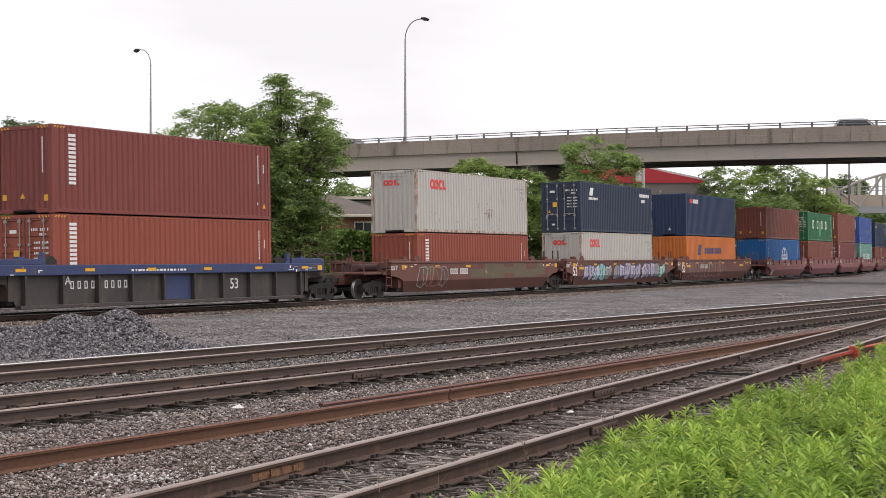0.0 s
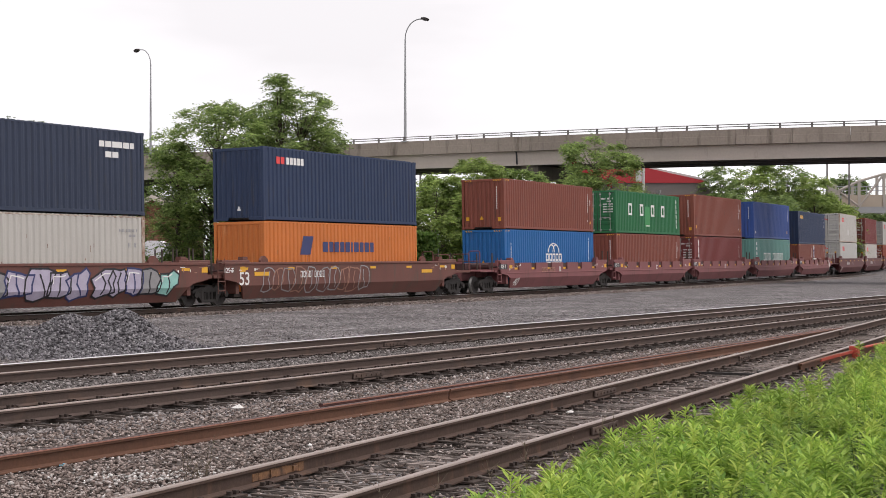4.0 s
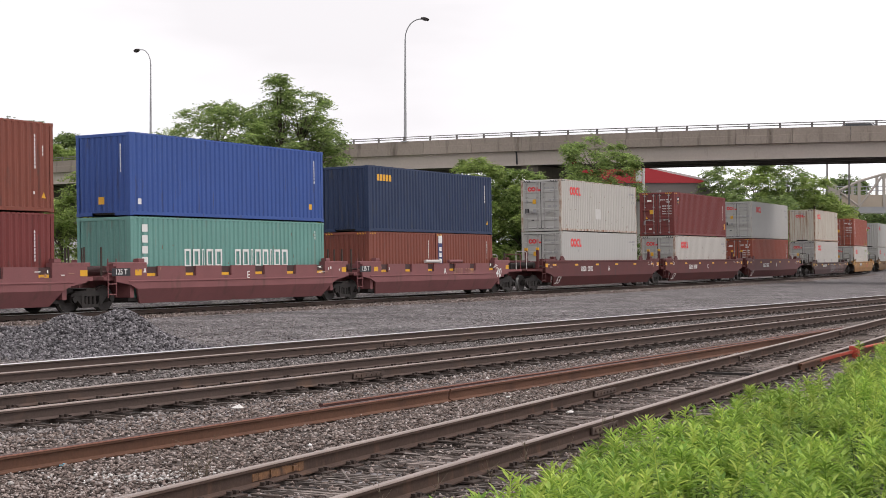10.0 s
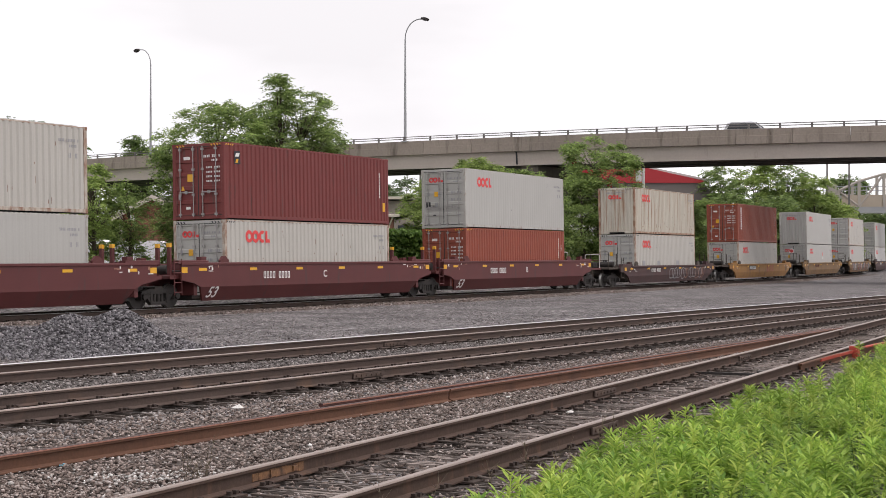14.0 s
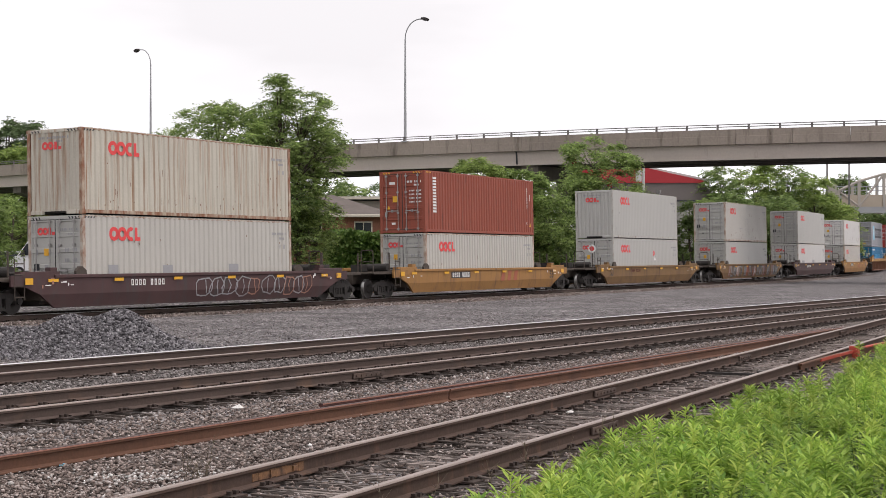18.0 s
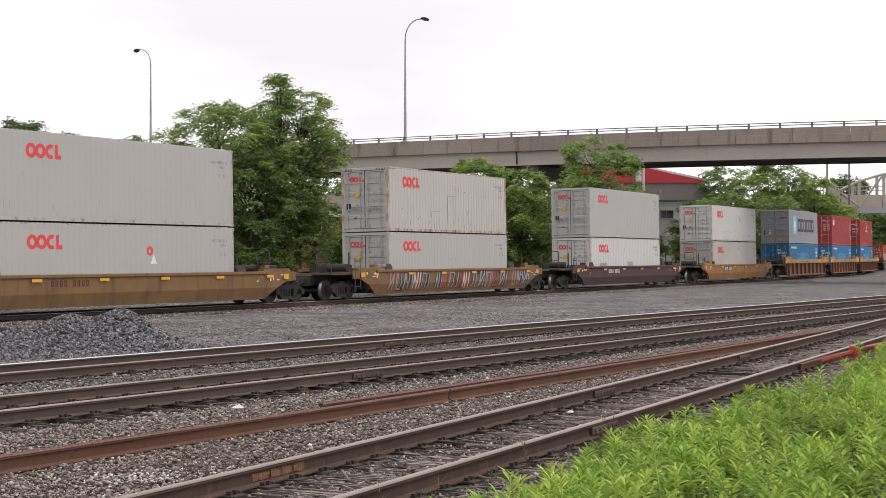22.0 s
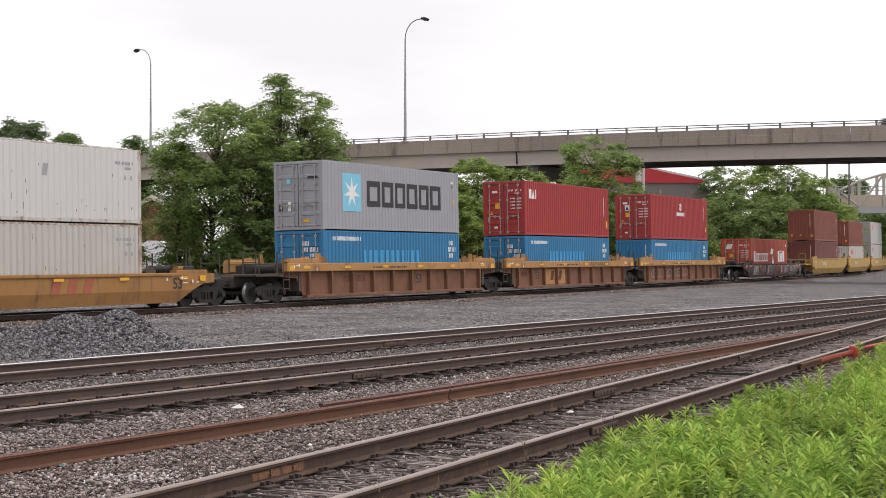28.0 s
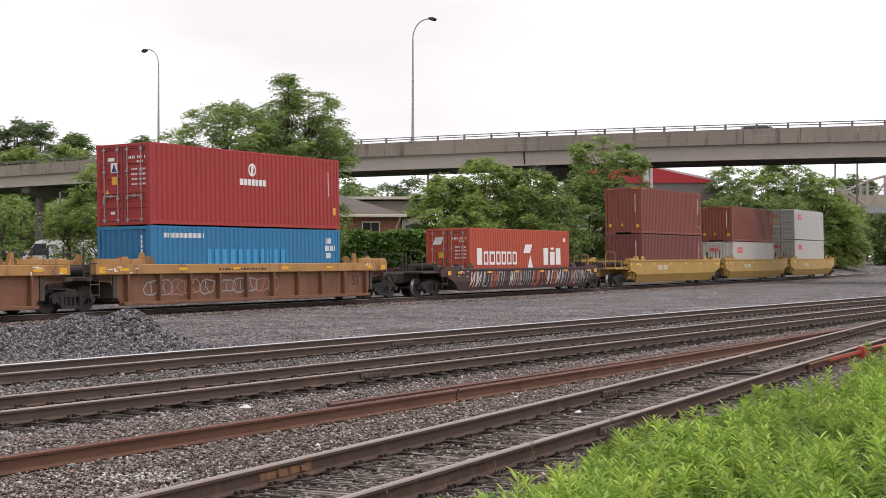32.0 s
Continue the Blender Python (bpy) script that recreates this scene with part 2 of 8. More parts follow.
STONE = [surface("crushed_stone_" + k, c, 0.9, 0, 0.3, 6, 60, 0.4, each=0.3) for k, c in
         (("grey", (0.16, 0.15, 0.145)), ("brown", (0.15, 0.125, 0.11)), ("dark", (0.075, 0.07, 0.068)), ("pale", (0.40, 0.38, 0.36)), ("heap", (0.19, 0.19, 0.195)))]
CONCRETE = surface("weathered_bridge_concrete", (0.27, 0.228, 0.192), 0.85, 0, 0.16, 0.25, 6, 0.2, (0.10, 0.078, 0.062), 0.42, 7, each=0.08, stain_scale=0.5)
GIRDER = surface("painted_girder", (0.44, 0.388, 0.345), 0.8, 0, 0.08, 0.2, 6, 0.1, (0.2, 0.17, 0.14), 0.2, 6, stain_scale=0.3)
# stained pier concrete, its base darkened to hold the shade under the deck
PIERSTONE = surface("stained_pier_concrete_painted_shade", (0.12, 0.105, 0.09), 0.9, 0, 0.2, 0.4, 6, 0.2, (0.06, 0.052, 0.045), 0.4, 5)
# shade below the deck is painted into this dark base colour
UNDER = surface("deck_underside_painted_shade", (0.09, 0.082, 0.076), 0.9, 0, 0.2, 0.5, 6, 0.1)
STEEL = surface("grey_painted_steel", (0.33, 0.34, 0.35), 0.5, 0.3, 0.1, 1, 20, 0.05)
CLIP = surface("rusty_tie_plate", (0.05, 0.035, 0.029), 0.85, 0.2, 0.3, 5, 40, 0.3, (0.12, 0.065, 0.045), 0.4)
BARK = surface("grey_brown_bark", (0.09, 0.07, 0.055), 0.95, 0, 0.3, 4, 30, 0.8)
LEAF = {
    "tree": leafy("green_foliage", (0.085, 0.145, 0.042), (0.37, 0.48, 0.16), through_light=0.55),
    "dark": leafy("dark_green_foliage", (0.06, 0.105, 0.035), (0.24, 0.335, 0.11), through_light=0.45),
    "bright": leafy("yellow_green_foliage", (0.12, 0.19, 0.05), (0.39, 0.495, 0.15), through_light=0.5),
    "wood": leafy("woodland_foliage", (0.10, 0.16, 0.052), (0.29, 0.39, 0.135), through_light=0.45),
    "far": leafy("distant_foliage", (0.075, 0.12, 0.055), (0.18, 0.25, 0.11), through_light=0.4),
    "hedge": leafy("ivy_hedge_foliage", (0.06, 0.12, 0.025), (0.16, 0.26, 0.06), through_light=0.4),
    "weed": leafy("fresh_weed_leaves", (0.13, 0.26, 0.035), (0.42, 0.58, 0.12), through_light=0.4),
    "tips": leafy("yellow_green_weed_tips", (0.22, 0.36, 0.05), (0.50, 0.60, 0.14), through_light=0.4),
    # darker copy of the weed leaves: shade near the ground put into the colour
    "undergrowth": leafy("leaves_with_painted_shade", (0.04, 0.085, 0.018), (0.13, 0.215, 0.05), through_light=0.3),
    "dry": leafy("dry_weed_stems", (0.13, 0.10, 0.07), (0.22, 0.18, 0.13)),
    "fruit": leafy("red_sumac_seed_heads", (0.22, 0.03, 0.02), (0.35, 0.06, 0.04)),
}



def pebbles(name, tones, rough=0.9):
    """Crushed stone, each piece of its own tone."""
    m = surface(name, tones[0], rough, 0, 0.2, 8, 60, 0.4, spec=0.25)
    n, l = m.node_tree.nodes, m.node_tree.links
    geo, cr = n.new("ShaderNodeNewGeometry"), n.new("ShaderNodeValToRGB")
    els = cr.color_ramp.elements
    while len(els) < len(tones):
        els.new(0.5)
    for i, c in enumerate(tones):
        els[i].position = i / (len(tones) - 1)
        els[i].color = (*c, 1)
    l.new(geo.outputs["Random Per Island"], cr.inputs[0])
    for node in n:
        if node.bl_idname == "ShaderNodeHueSaturation":
            l.new(cr.outputs[0], node.inputs["Color"])
    return m


PEB_NEAR = pebbles("mixed_brown_grey_stones", ((0.05, 0.038, 0.033), (0.15, 0.115, 0.10), (0.20, 0.157, 0.139), (0.235, 0.188, 0.168), (0.27, 0.22, 0.198), (0.32, 0.27, 0.247), (0.48, 0.43, 0.41)))
PEB_GREY = pebbles("grey_stones", ((0.045, 0.039, 0.037), (0.14, 0.122, 0.115), (0.195, 0.173, 0.166), (0.25, 0.224, 0.216), (0.40, 0.37, 0.36)))
PEB_HEAP = pebbles("blue_grey_crushed_stone", ((0.022, 0.02, 0.022), (0.07, 0.066, 0.071), (0.125, 0.119, 0.127), (0.185, 0.177, 0.187), (0.33, 0.32, 0.33)))
PEB_WHITE = pebbles("pale_quartz_stones", ((0.40, 0.37, 0.35), (0.55, 0.53, 0.51), (0.68, 0.67, 0.66)))
BRICK = surface("red_brick", (0.24, 0.10, 0.065), 0.9, 0, 0.3, 6, 12, 0.3)
ROOFING = surface("brown_shingle_roof", (0.115, 0.095, 0.085), 0.95, 0, 0.2, 2, 18, 0.5)
TRIM = surface("cream_trim_paint", (0.55, 0.50, 0.42), 0.7, 0, 0.06, 1, 12, 0.05)
SIDING = surface("grey_metal_siding", (0.33, 0.32, 0.30), 0.6, 0.1, 0.08, 0.6, 10, 0.05)
SHEDWALL = surface("tan_grey_metal_siding", (0.36, 0.32, 0.27), 0.6, 0.1, 0.08, 0.6, 10, 0.05)
STUCCO = surface("pale_grey_stucco", (0.60, 0.595, 0.57), 0.85, 0, 0.06, 0.6, 20, 0.1)
REDWALL = surface("red_painted_fascia", (0.40, 0.022, 0.03), 0.6, 0, 0.08, 0.5, 10, 0.05)
BROWNROOF = surface("brown_grey_metal_roof", (0.17, 0.145, 0.14), 0.7, 0, 0.08, 0.5, 10, 0.1)
PALEROOF = surface("pale_flat_roof", (0.50, 0.50, 0.49), 0.7, 0, 0.08, 0.5, 10, 0.05)
GLASS = surface("dark_window_glass", (0.025, 0.03, 0.035), 0.12, 0, 0.1, 1, 10, 0, spec=0.6)
VANWHITE = surface("white_van_paint", (0.72, 0.72, 0.73), 0.35, 0, 0.05, 1, 20, 0, spec=0.5)
CARSILVER = surface("silver_car_paint", (0.60, 0.61, 0.63), 0.3, 0.1, 0.05, 1, 20, 0)
CARDARK = surface("dark_car_paint", (0.045, 0.05, 0.06), 0.3, 0.2, 0.05, 1, 20, 0)
CARTAN = surface("tan_car_paint", (0.42, 0.39, 0.36), 0.3, 0.1, 0.05, 1, 20, 0)
RUBBER = surface("black_rubber", (0.02, 0.02, 0.02), 0.85, 0, 0.2, 3, 30, 0.1)
TANPANEL = surface("tan_bridge_panel", (0.40, 0.34, 0.27), 0.8, 0, 0.1, 0.6, 10, 0.1)
RAILING = surface("dark_bridge_railing", (0.16, 0.15, 0.145), 0.6, 0.2, 0.15, 1, 12, 0.05)
CREAM = surface("cream_painted_truss", (0.37, 0.34, 0.30), 0.7, 0, 0.1, 0.6, 10, 0.1)
LAWN = surface("rough_lawn", (0.07, 0.105, 0.035), 0.95, 0, 0.35, 0.6, 8, 0.6)
SOIL = surface("brown_bank_soil", (0.16, 0.13, 0.105), 0.95, 0, 0.3, 0.8, 8, 0.6)

# ---------------------------------------------------------------- mesh tools
class Solid:
    """Vertices and faces of one mesh, gathered from simple solids."""

    def __init__(self):
        self.v, self.f = [], []

    def add(self, verts, faces):
        k = len(self.v)
        self.v += [tuple(p) for p in verts]
        self.f += [tuple(i + k for i in q) for q in faces]
        return self

    def box(self, x0, x1, y0, y1, z0, z1, c=0.0):
        """Box; c > 0 cuts its four long edges along the longest side."""
        if c:
            d = (x1 - x0, y1 - y0, z1 - z0)
            a = d.index(max(d))
            lo, hi = (x0, y0, z0), (x1, y1, z1)
            b, e = [i for i in range(3) if i != a]
            ring = [(lo[b] + c, lo[e]), (hi[b] - c, lo[e]), (hi[b], lo[e] + c), (hi[b], hi[e] - c), (hi[b] - c, hi[e]), (lo[b] + c, hi[e]), (lo[b], hi[e] - c), (lo[b], lo[e] + c)]
            verts = []
            for end in (lo[a], hi[a]):
                for p, q in ring:
                    w = [0, 0, 0]
                    w[a], w[b], w[e] = end, p, q
                    verts.append(w)
            n = 8
            faces = [(i, (i + 1) % n, n + (i + 1) % n, n + i) for i in range(n)] + [tuple(range(n))[::-1], tuple(range(n, 2 * n))]
            if a == 1:
                faces = [q[::-1] for q in faces]
            return self.add(verts, faces)
        return self.add([(x0, y0, z0), (x1, y0, z0), (x1, y1, z0), (x0, y1, z0), (x0, y0, z1), (x1, y0, z1), (x1, y1, z1), (x0, y1, z1)],
                        [(3, 2, 1, 0), (4, 5, 6, 7), (0, 1, 5, 4), (1, 2, 6, 5), (2, 3, 7, 6), (3, 0, 4, 7)])

    def rod(self, p, q, r, n=8, r2=None):
        p, q = Vector(p), Vector(q)
        d = (q - p).normalized()
        a = d.orthogonal().normalized()
        b = d.cross(a)
        r2 = r if r2 is None else r2
        verts = [p + r * (math.cos(2 * math.pi * i / n) * a + math.sin(2 * math.pi * i / n) * b) for i in range(n)]
        verts += [q + r2 * (math.cos(2 * math.pi * i / n) * a + math.sin(2 * math.pi * i / n) * b) for i in range(n)]
        return self.add(verts, [(i, (i + 1) % n, n + (i + 1) % n, n + i) for i in range(n)] + [tuple(range(n))[::-1], tuple(range(n, 2 * n))])

    def slab(self, ring, y0, y1):
        """A flat outline in x and z, thick from y0 to y1."""
        n = len(ring)
        verts = [(x, y0, z) for x, z in ring] + [(x, y1, z) for x, z in ring]
        return self.add(verts, [(i, (i + 1) % n, n + (i + 1) % n, n + i)[::-1] for i in range(n)] + [tuple(range(n)), tuple(range(n, 2 * n))[::-1]])

    def sweep(self, ring, way, closed=True):
        """An outline (across to the right, up) drawn along way: (x, y, z, heading from the y axis to the x axis)."""
        n = len(ring)
        verts = [(x + a * math.cos(t), y - a * math.sin(t), z + b) for x, y, z, t in way for a, b in ring]
        m = n if closed else n - 1
        faces = [(k * n + i, k * n + (i + 1) % n, (k + 1) * n + (i + 1) % n, (k + 1) * n + i) for k in range(len(way) - 1) for i in range(m)]
        if closed:
            faces += [tuple(range(n))[::-1], tuple(range((len(way) - 1) * n, len(way) * n))]
        return self.add(verts, faces)

    def mesh(self, name, smooth=False):
        me = bpy.data.meshes.new(name)
        me.from_pydata(self.v, [], self.f)
        bm = bmesh.new()
        bm.from_mesh(me)
        bmesh.ops.recalc_face_normals(bm, faces=bm.faces)
        bm.to_mesh(me)
        bm.free()
        if smooth:
            me.shade_smooth()
        me.materials.append(None)
        return me


def put(name, me, material, parent=None, label="", at=None):
    """One object on the mesh me, with a material of its own."""
    ob = new(name, me)
    ob.material_slots[0].link = "OBJECT"
    ob.material_slots[0].material = material
    if parent:
        ob.parent = parent
    if at is not None:
        ob.matrix_basis = at if isinstance(at, Matrix) else Matrix.Translation(at)
    if label:
        ob["label"] = label
    return ob


def part(name, solid, material, parent=None, label="", at=None, smooth=False):
    return put(name, solid.mesh(name, smooth), material, parent, label, at)


def empty(name, m=None):
    ob = new(name)
    ob.empty_display_size = 0.3
    if m is not None:
        ob.matrix_basis = m
    return ob


KEPT = {}


def kept(key, make, smooth=False):
    """The mesh of that key, made once."""
    if key not in KEPT:
        KEPT[key] = make().mesh(key[0] if isinstance(key, tuple) else key, smooth)
    return KEPT[key]


def quads(name, corners, material, parent=None, label=""):
    """One mesh of many loose faces of three or four corners: array (n, 3 or 4, 3)."""
    c = np.asarray(corners, dtype=np.float32)
    n, k = c.shape[:2]
    me = bpy.data.meshes.new(name)
    me.vertices.add(k * n)
    me.vertices.foreach_set("co", c.ravel())
    me.loops.add(k * n)
    me.loops.foreach_set("vertex_index", np.arange(k * n, dtype=np.int32))
    me.polygons.add(n)
    me.polygons.foreach_set("loop_start", np.arange(0, k * n, k, dtype=np.int32))
    me.update()
    me.validate()
    me.materials.append(material)
    ob = new(name, me)
    if parent:
        ob.parent = parent
    if label:
        ob["label"] = label
    return ob


def lettering(text, size, slant=0.0):
    """A mesh of the text, upright, facing -y, its middle at the origin."""
    key = ("marking", text, size, slant)
    if key not in KEPT:
        cu = bpy.data.curves.new("marking", "FONT")
        cu.body, cu.size, cu.align_x, cu.align_y, cu.extrude = text, size, "CENTER", "CENTER", 0.002
        cu.offset = 0.012 * size
        cu.shear = slant
        ob = bpy.data.objects.new("marking", cu)
        scene.collection.objects.link(ob)
        me = bpy.data.meshes.new_from_object(ob.evaluated_get(bpy.context.evaluated_depsgraph_get()))
        bpy.data.objects.remove(ob)
        me.transform(Matrix.Rotation(math.pi / 2, 4, "X"))
        me.materials.clear()
        me.materials.append(None)
        KEPT[key] = me
    return KEPT[key]


# ---------------------------------------------------------------- lines of the tracks
def main_line(lo, hi, step):
    """The curve on which the train runs: list of (s, x, y, heading)."""
    def turn(s):
        s = min(max(s, -20.0), 132.0)
        return 0.5108 - 1.2e-3 * s + 1.3035e-5 * s * s - 8.855e-8 * s ** 3
    rows, n = [], int(round((hi - lo) / step))
    fine = 4
    x, y, s = -13.649, 50.400, 0.0
    ahead = {0: (0.0, x, y, turn(0))}
    for sign in (1, -1):
        x, y = -13.649, 50.400
        k = 0
        while (k * step < hi if sign > 0 else -k * step > lo):
            for j in range(fine):
                t = turn(sign * (k + (j + 0.5) / fine) * step)
                x += sign * math.sin(t) * step / fine
                y += sign * math.cos(t) * step / fine
            k += 1
            ahead[sign * k] = (sign * k * step, x, y, turn(sign * k * step))
    return [ahead[k] for k in sorted(ahead)]


LINE = main_line(-500, 560, 1.0)
LINE_S = np.array([r[0] for r in LINE])
LINE_XYT = np.array([r[1:] for r in LINE])


def on_line(s):
    return [float(np.interp(s, LINE_S, LINE_XYT[:, i])) for i in range(3)]


AXIS = radians(28.0)


def yard_point(u, w):
    """Yard coordinates: u along the sidings, w across them to the right."""
    return u * math.sin(AXIS) + w * math.cos(AXIS), u * math.cos(AXIS) - w * math.sin(AXIS)


SIDINGS = {"a": (4.0e-5, 0.055356, -19.618), "b": (-1.53e-4, 0.055447, -15.006), "c": (-7.78e-4, 0.063381, -11.162), "d": (-2.18e-4, -0.046458, -6.609)}


def siding(key, u0, u1, step=1.5, shift=0.0, z=0.0):
    a, b, c = SIDINGS[key]
    n = max(2, int(round((u1 - u0) / step)) + 1)
    way = []
    for i in range(n):
        u = u0 + (u1 - u0) * i / (n - 1)
        w, slope = a * u * u + b * u + c, 2 * a * u + b
        t = math.atan(slope)
        x, y = yard_point(u - shift * math.sin(t), w + shift * math.cos(t))
        way.append((x, y, z, AXIS + t))
    return way


def train_way(s0, s1, step=2.0, shift=0.0, z=0.0):
    n = int(round((s1 - s0) / step)) + 1
    way = []
    for i in range(n):
        x, y, t = on_line(s0 + (s1 - s0) * i / (n - 1))
        way.append((x + shift * math.cos(t), y - shift * math.sin(t), z, t))
    return way


# ---------------------------------------------------------------- ground
def rise(x, y):
    """Height of the ground."""
    wob = 0.05 * noise.noise((x * 0.12, y * 0.12, 0.3)) + 0.03 * noise.noise((x * 0.5, y * 0.5, 4.1))
    w = x * math.cos(AXIS) - y * math.sin(AXIS)
    bank = 0.0
    if w > -4.2:
        bank = 0.12 * min(1, (w + 4.2) / 2.0)
    if w < -39:
        bank = 0.85 * min(1, (-39 - w) / 4.5)
    return -0.235 + wob * (1 if w > -22 else 0.6) + bank


def ground_sheet():
    near = sorted(set([-2500, -900, -400, -220, -140, -100] + list(range(-80, 101, 2)) + [120, 160, 220, 400, 900, 2500]))
    deep = sorted(set([-2500, -900, -400, -200, -100, -60, -40] + list(range(-20, 181, 2)) + [200, 230, 280, 400, 700, 1200, 3000]))
    s = Solid()
    for y in deep:
        for x in near:
            inside = -80 <= x <= 100 and -20 <= y <= 180
            s.v.append((x, y, rise(x, y) if inside else (-0.25 if x * math.cos(AXIS) - y * math.sin(AXIS) > -39 else 0.6)))
    n = len(near)
    s.f = [(j * n + i, j * n + i + 1, (j + 1) * n + i + 1, (j + 1) * n + i) for j in range(len(deep) - 1) for i in range(n - 1)]
    ob = part("ground", s, FINE, smooth=True)
    return tagged(ob, "grey crushed stone yard ground", "ground", kind="structure")


ground = ground_sheet()

# ---------------------------------------------------------------- tracks
RAIL_RING = [(-0.070, -0.172), (0.070, -0.172), (0.070, -0.160), (0.010, -0.140), (0.010, -0.045), (0.035, -0.036), (0.035, -0.008), (0.028, 0.0),
             (-0.028, 0.0), (-0.035, -0.008), (-0.035, -0.036), (-0.010, -0.045), (-0.010, -0.140), (-0.070, -0.160)]
HEAD_RING = [(-0.0375, -0.013), (0.0375, -0.013), (0.0375, -0.009), (0.029, 0.003), (-0.029, 0.003), (-0.0375, -0.009)]


def bed(name, way, half, top, slope, material, label):
    ring = [(-half - slope, top - 0.22), (-half, top - 0.01), (-half * 0.4, top), (half * 0.4, top), (half, top - 0.01), (half + slope, top - 0.22)]
    return tagged(part(name, Solid().sweep(ring, way, closed=False), material), label, "ballast", kind="structure")


TIES = []


def track(name, label, ways, head, tie_way, rail_mat=RAIL, wood=DARKTIE):
    """A track: two rails with worn heads, and ties on plates."""
    top = tagged(empty(name), label, "track", kind="structure")
    for way in ways:
        r = part("rail", Solid().sweep(RAIL_RING, way), rail_mat, top)
        part("rail_head", Solid().sweep(HEAD_RING, way), head[ways.index(way)] if isinstance(head, tuple) else head, r, "worn running surface")
    def tie(k):
        r = random.Random(k)
        s = Solid().box(-1.28, 1.28, -0.112, 0.112, -0.34, -0.205)
        for j in range(5):
            y = -0.115 + 0.046 * j
            a, b = -1.28 + r.choice((0, 0, 0.02, 0.3)) * r.random(), 1.28 - r.choice((0, 0, 0.02, 0.4)) * r.random()
            top_ = -0.178 - 0.022 * r.random() ** 1.5
            s.box(a, b, y + 0.002, y + 0.040, -0.215, top_)
        return s
    def plate():
        s = Solid()
        for x in (-0.7525, 0.7525):
            s.box(x - 0.19, x + 0.19, -0.10, 0.10, -0.182, -0.163)
            for e in (-0.10, 0.10):
                for q in (-0.045, 0.045):
                    s.box(x + e - 0.022, x + e + 0.022, q - 0.018, q + 0.018, -0.166, -0.128)
            for e in (-0.075, 0.075):
                s.box(x + e - 0.022, x + e + 0.022, 0.125, 0.15, -0.185, -0.148)
        return s
    for x, y, z, t in tie_way:
        r = random.Random(round(x * 97 + y * 13))
        m = Matrix.Translation((x, y, z + r.uniform(-0.022, 0.003))) @ Matrix.Rotation(-t + radians(r.uniform(-1.5, 1.5)), 4, "Z")
        ob = put("tie", kept(("tie", len(TIES) % 6), lambda: tie(len(TIES) % 6)), wood, top, "", m)
        TIES.append(ob)
        put("tie_plates", kept("tie_plates", plate), CLIP, ob)
    return top


bed("ballast_main", train_way(-140, 330, 4), 2.3, -0.19, 0.9, BROWNBALLAST, "grey ballast bed under the main line")
for key, u0, u1 in (("a", -40, 110), ("b", -40, 110)):
    bed("ballast_siding_" + key, siding(key, u0, u1), 1.75, -0.195 if key == "a" else -0.232, 0.5, BALLAST, "grey brown ballast of a siding")
bed("ballast_siding_d", siding("d", -12, 62), 2.6, -0.228, 0.6, BROWNBALLAST, "brown stained ballast between rusty sidings")
bed("ballast_siding_c", siding("c", -25, 62), 1.6, -0.205, 0.4, BROWNBALLAST, "brown stained ballast under spare rails")

track("track_main", "main line track with polished rail heads", [train_way(-140, 330, 2, e) for e in (-0.7525, 0.7525)], TREAD,
      train_way(-6, 120, 0.62))
track("track_siding_a", "siding track with shiny rail heads", [siding("a", -40, 110, 1.5, e) for e in (-0.7525, 0.7525)], (TREAD, HEADRUST),
      siding("a", 8, 70, 0.56))
track("track_siding_b", "siding track with brown rails", [siding("b", -40, 110, 1.5, e) for e in (-0.7525, 0.7525)], HEADRUST,
      siding("b", 6, 62, 0.56))
track("track_siding_d", "rusty siding with grey weathered ties", [siding("d", -12, 62, 1.2, e) for e in (-0.7525, 0.7525)], HEADRUST,
      siding("d", 5, 48, 0.53), RUSTRAIL, TIE)

EDGE_RING = [(0.0355, -0.014), (0.0395, -0.014), (0.0395, -0.003), (0.0355, -0.001)]


def spare_rail(u0, u1, shift, label, turn=0.0, web=RUSTY):
    top = tagged(empty("spare_rail"), label, "rail", "spare rails")
    way = siding("c", u0, u1, 1.5, shift, -0.02)
    n = len(way) - 1
    way = [(x + turn * i / n * math.cos(t), y - turn * i / n * math.sin(t), z, t) for i, (x, y, z, t) in enumerate(way)]
    part("rail_web", Solid().sweep(RAIL_RING, way), web, top)
    part("rail_head", Solid().sweep(HEAD_RING, way), RUSTHEAD, top, "dark rusty head")
    part("head_edge", Solid().sweep(EDGE_RING, way), RUSTEDGE, top, "bright rusty edge of the head")


spare_rail(-25, 19.36, 0.0, "long rusty spare rail lying on the ballast")
spare_rail(19.41, 41, 0.0, "long rusty spare rail lying on the ballast")
spare_rail(16.7, 40.4, -0.34, "shorter rusty spare rail lying beside another", 0.18, MAROONRAIL)

# ---------------------------------------------------------------- bridge
NEAR = 0.88


def bridge_at(d):
    """Plan of the flyover's near edge: d metres to the right along x."""
    return NEAR * (-3.7 + d), NEAR * (150 - 0.60 * d + 0.0035 * d * d), math.atan2(1, -0.60 + 0.007 * d)


def bridge_way(d0, d1, step, back=0.0, z=0.0):
    n = max(2, int(round((d1 - d0) / step)) + 1)
    way = []
    for i in range(n):
        x, y, t = bridge_at(d0 + (d1 - d0) * i / (n - 1))
        way.append((x - back * math.cos(t), y + back * math.sin(t), z, t))
    return way


def span(ring, way):
    return Solid().sweep([(NEAR * a, NEAR * b) for a, b in ring], way)


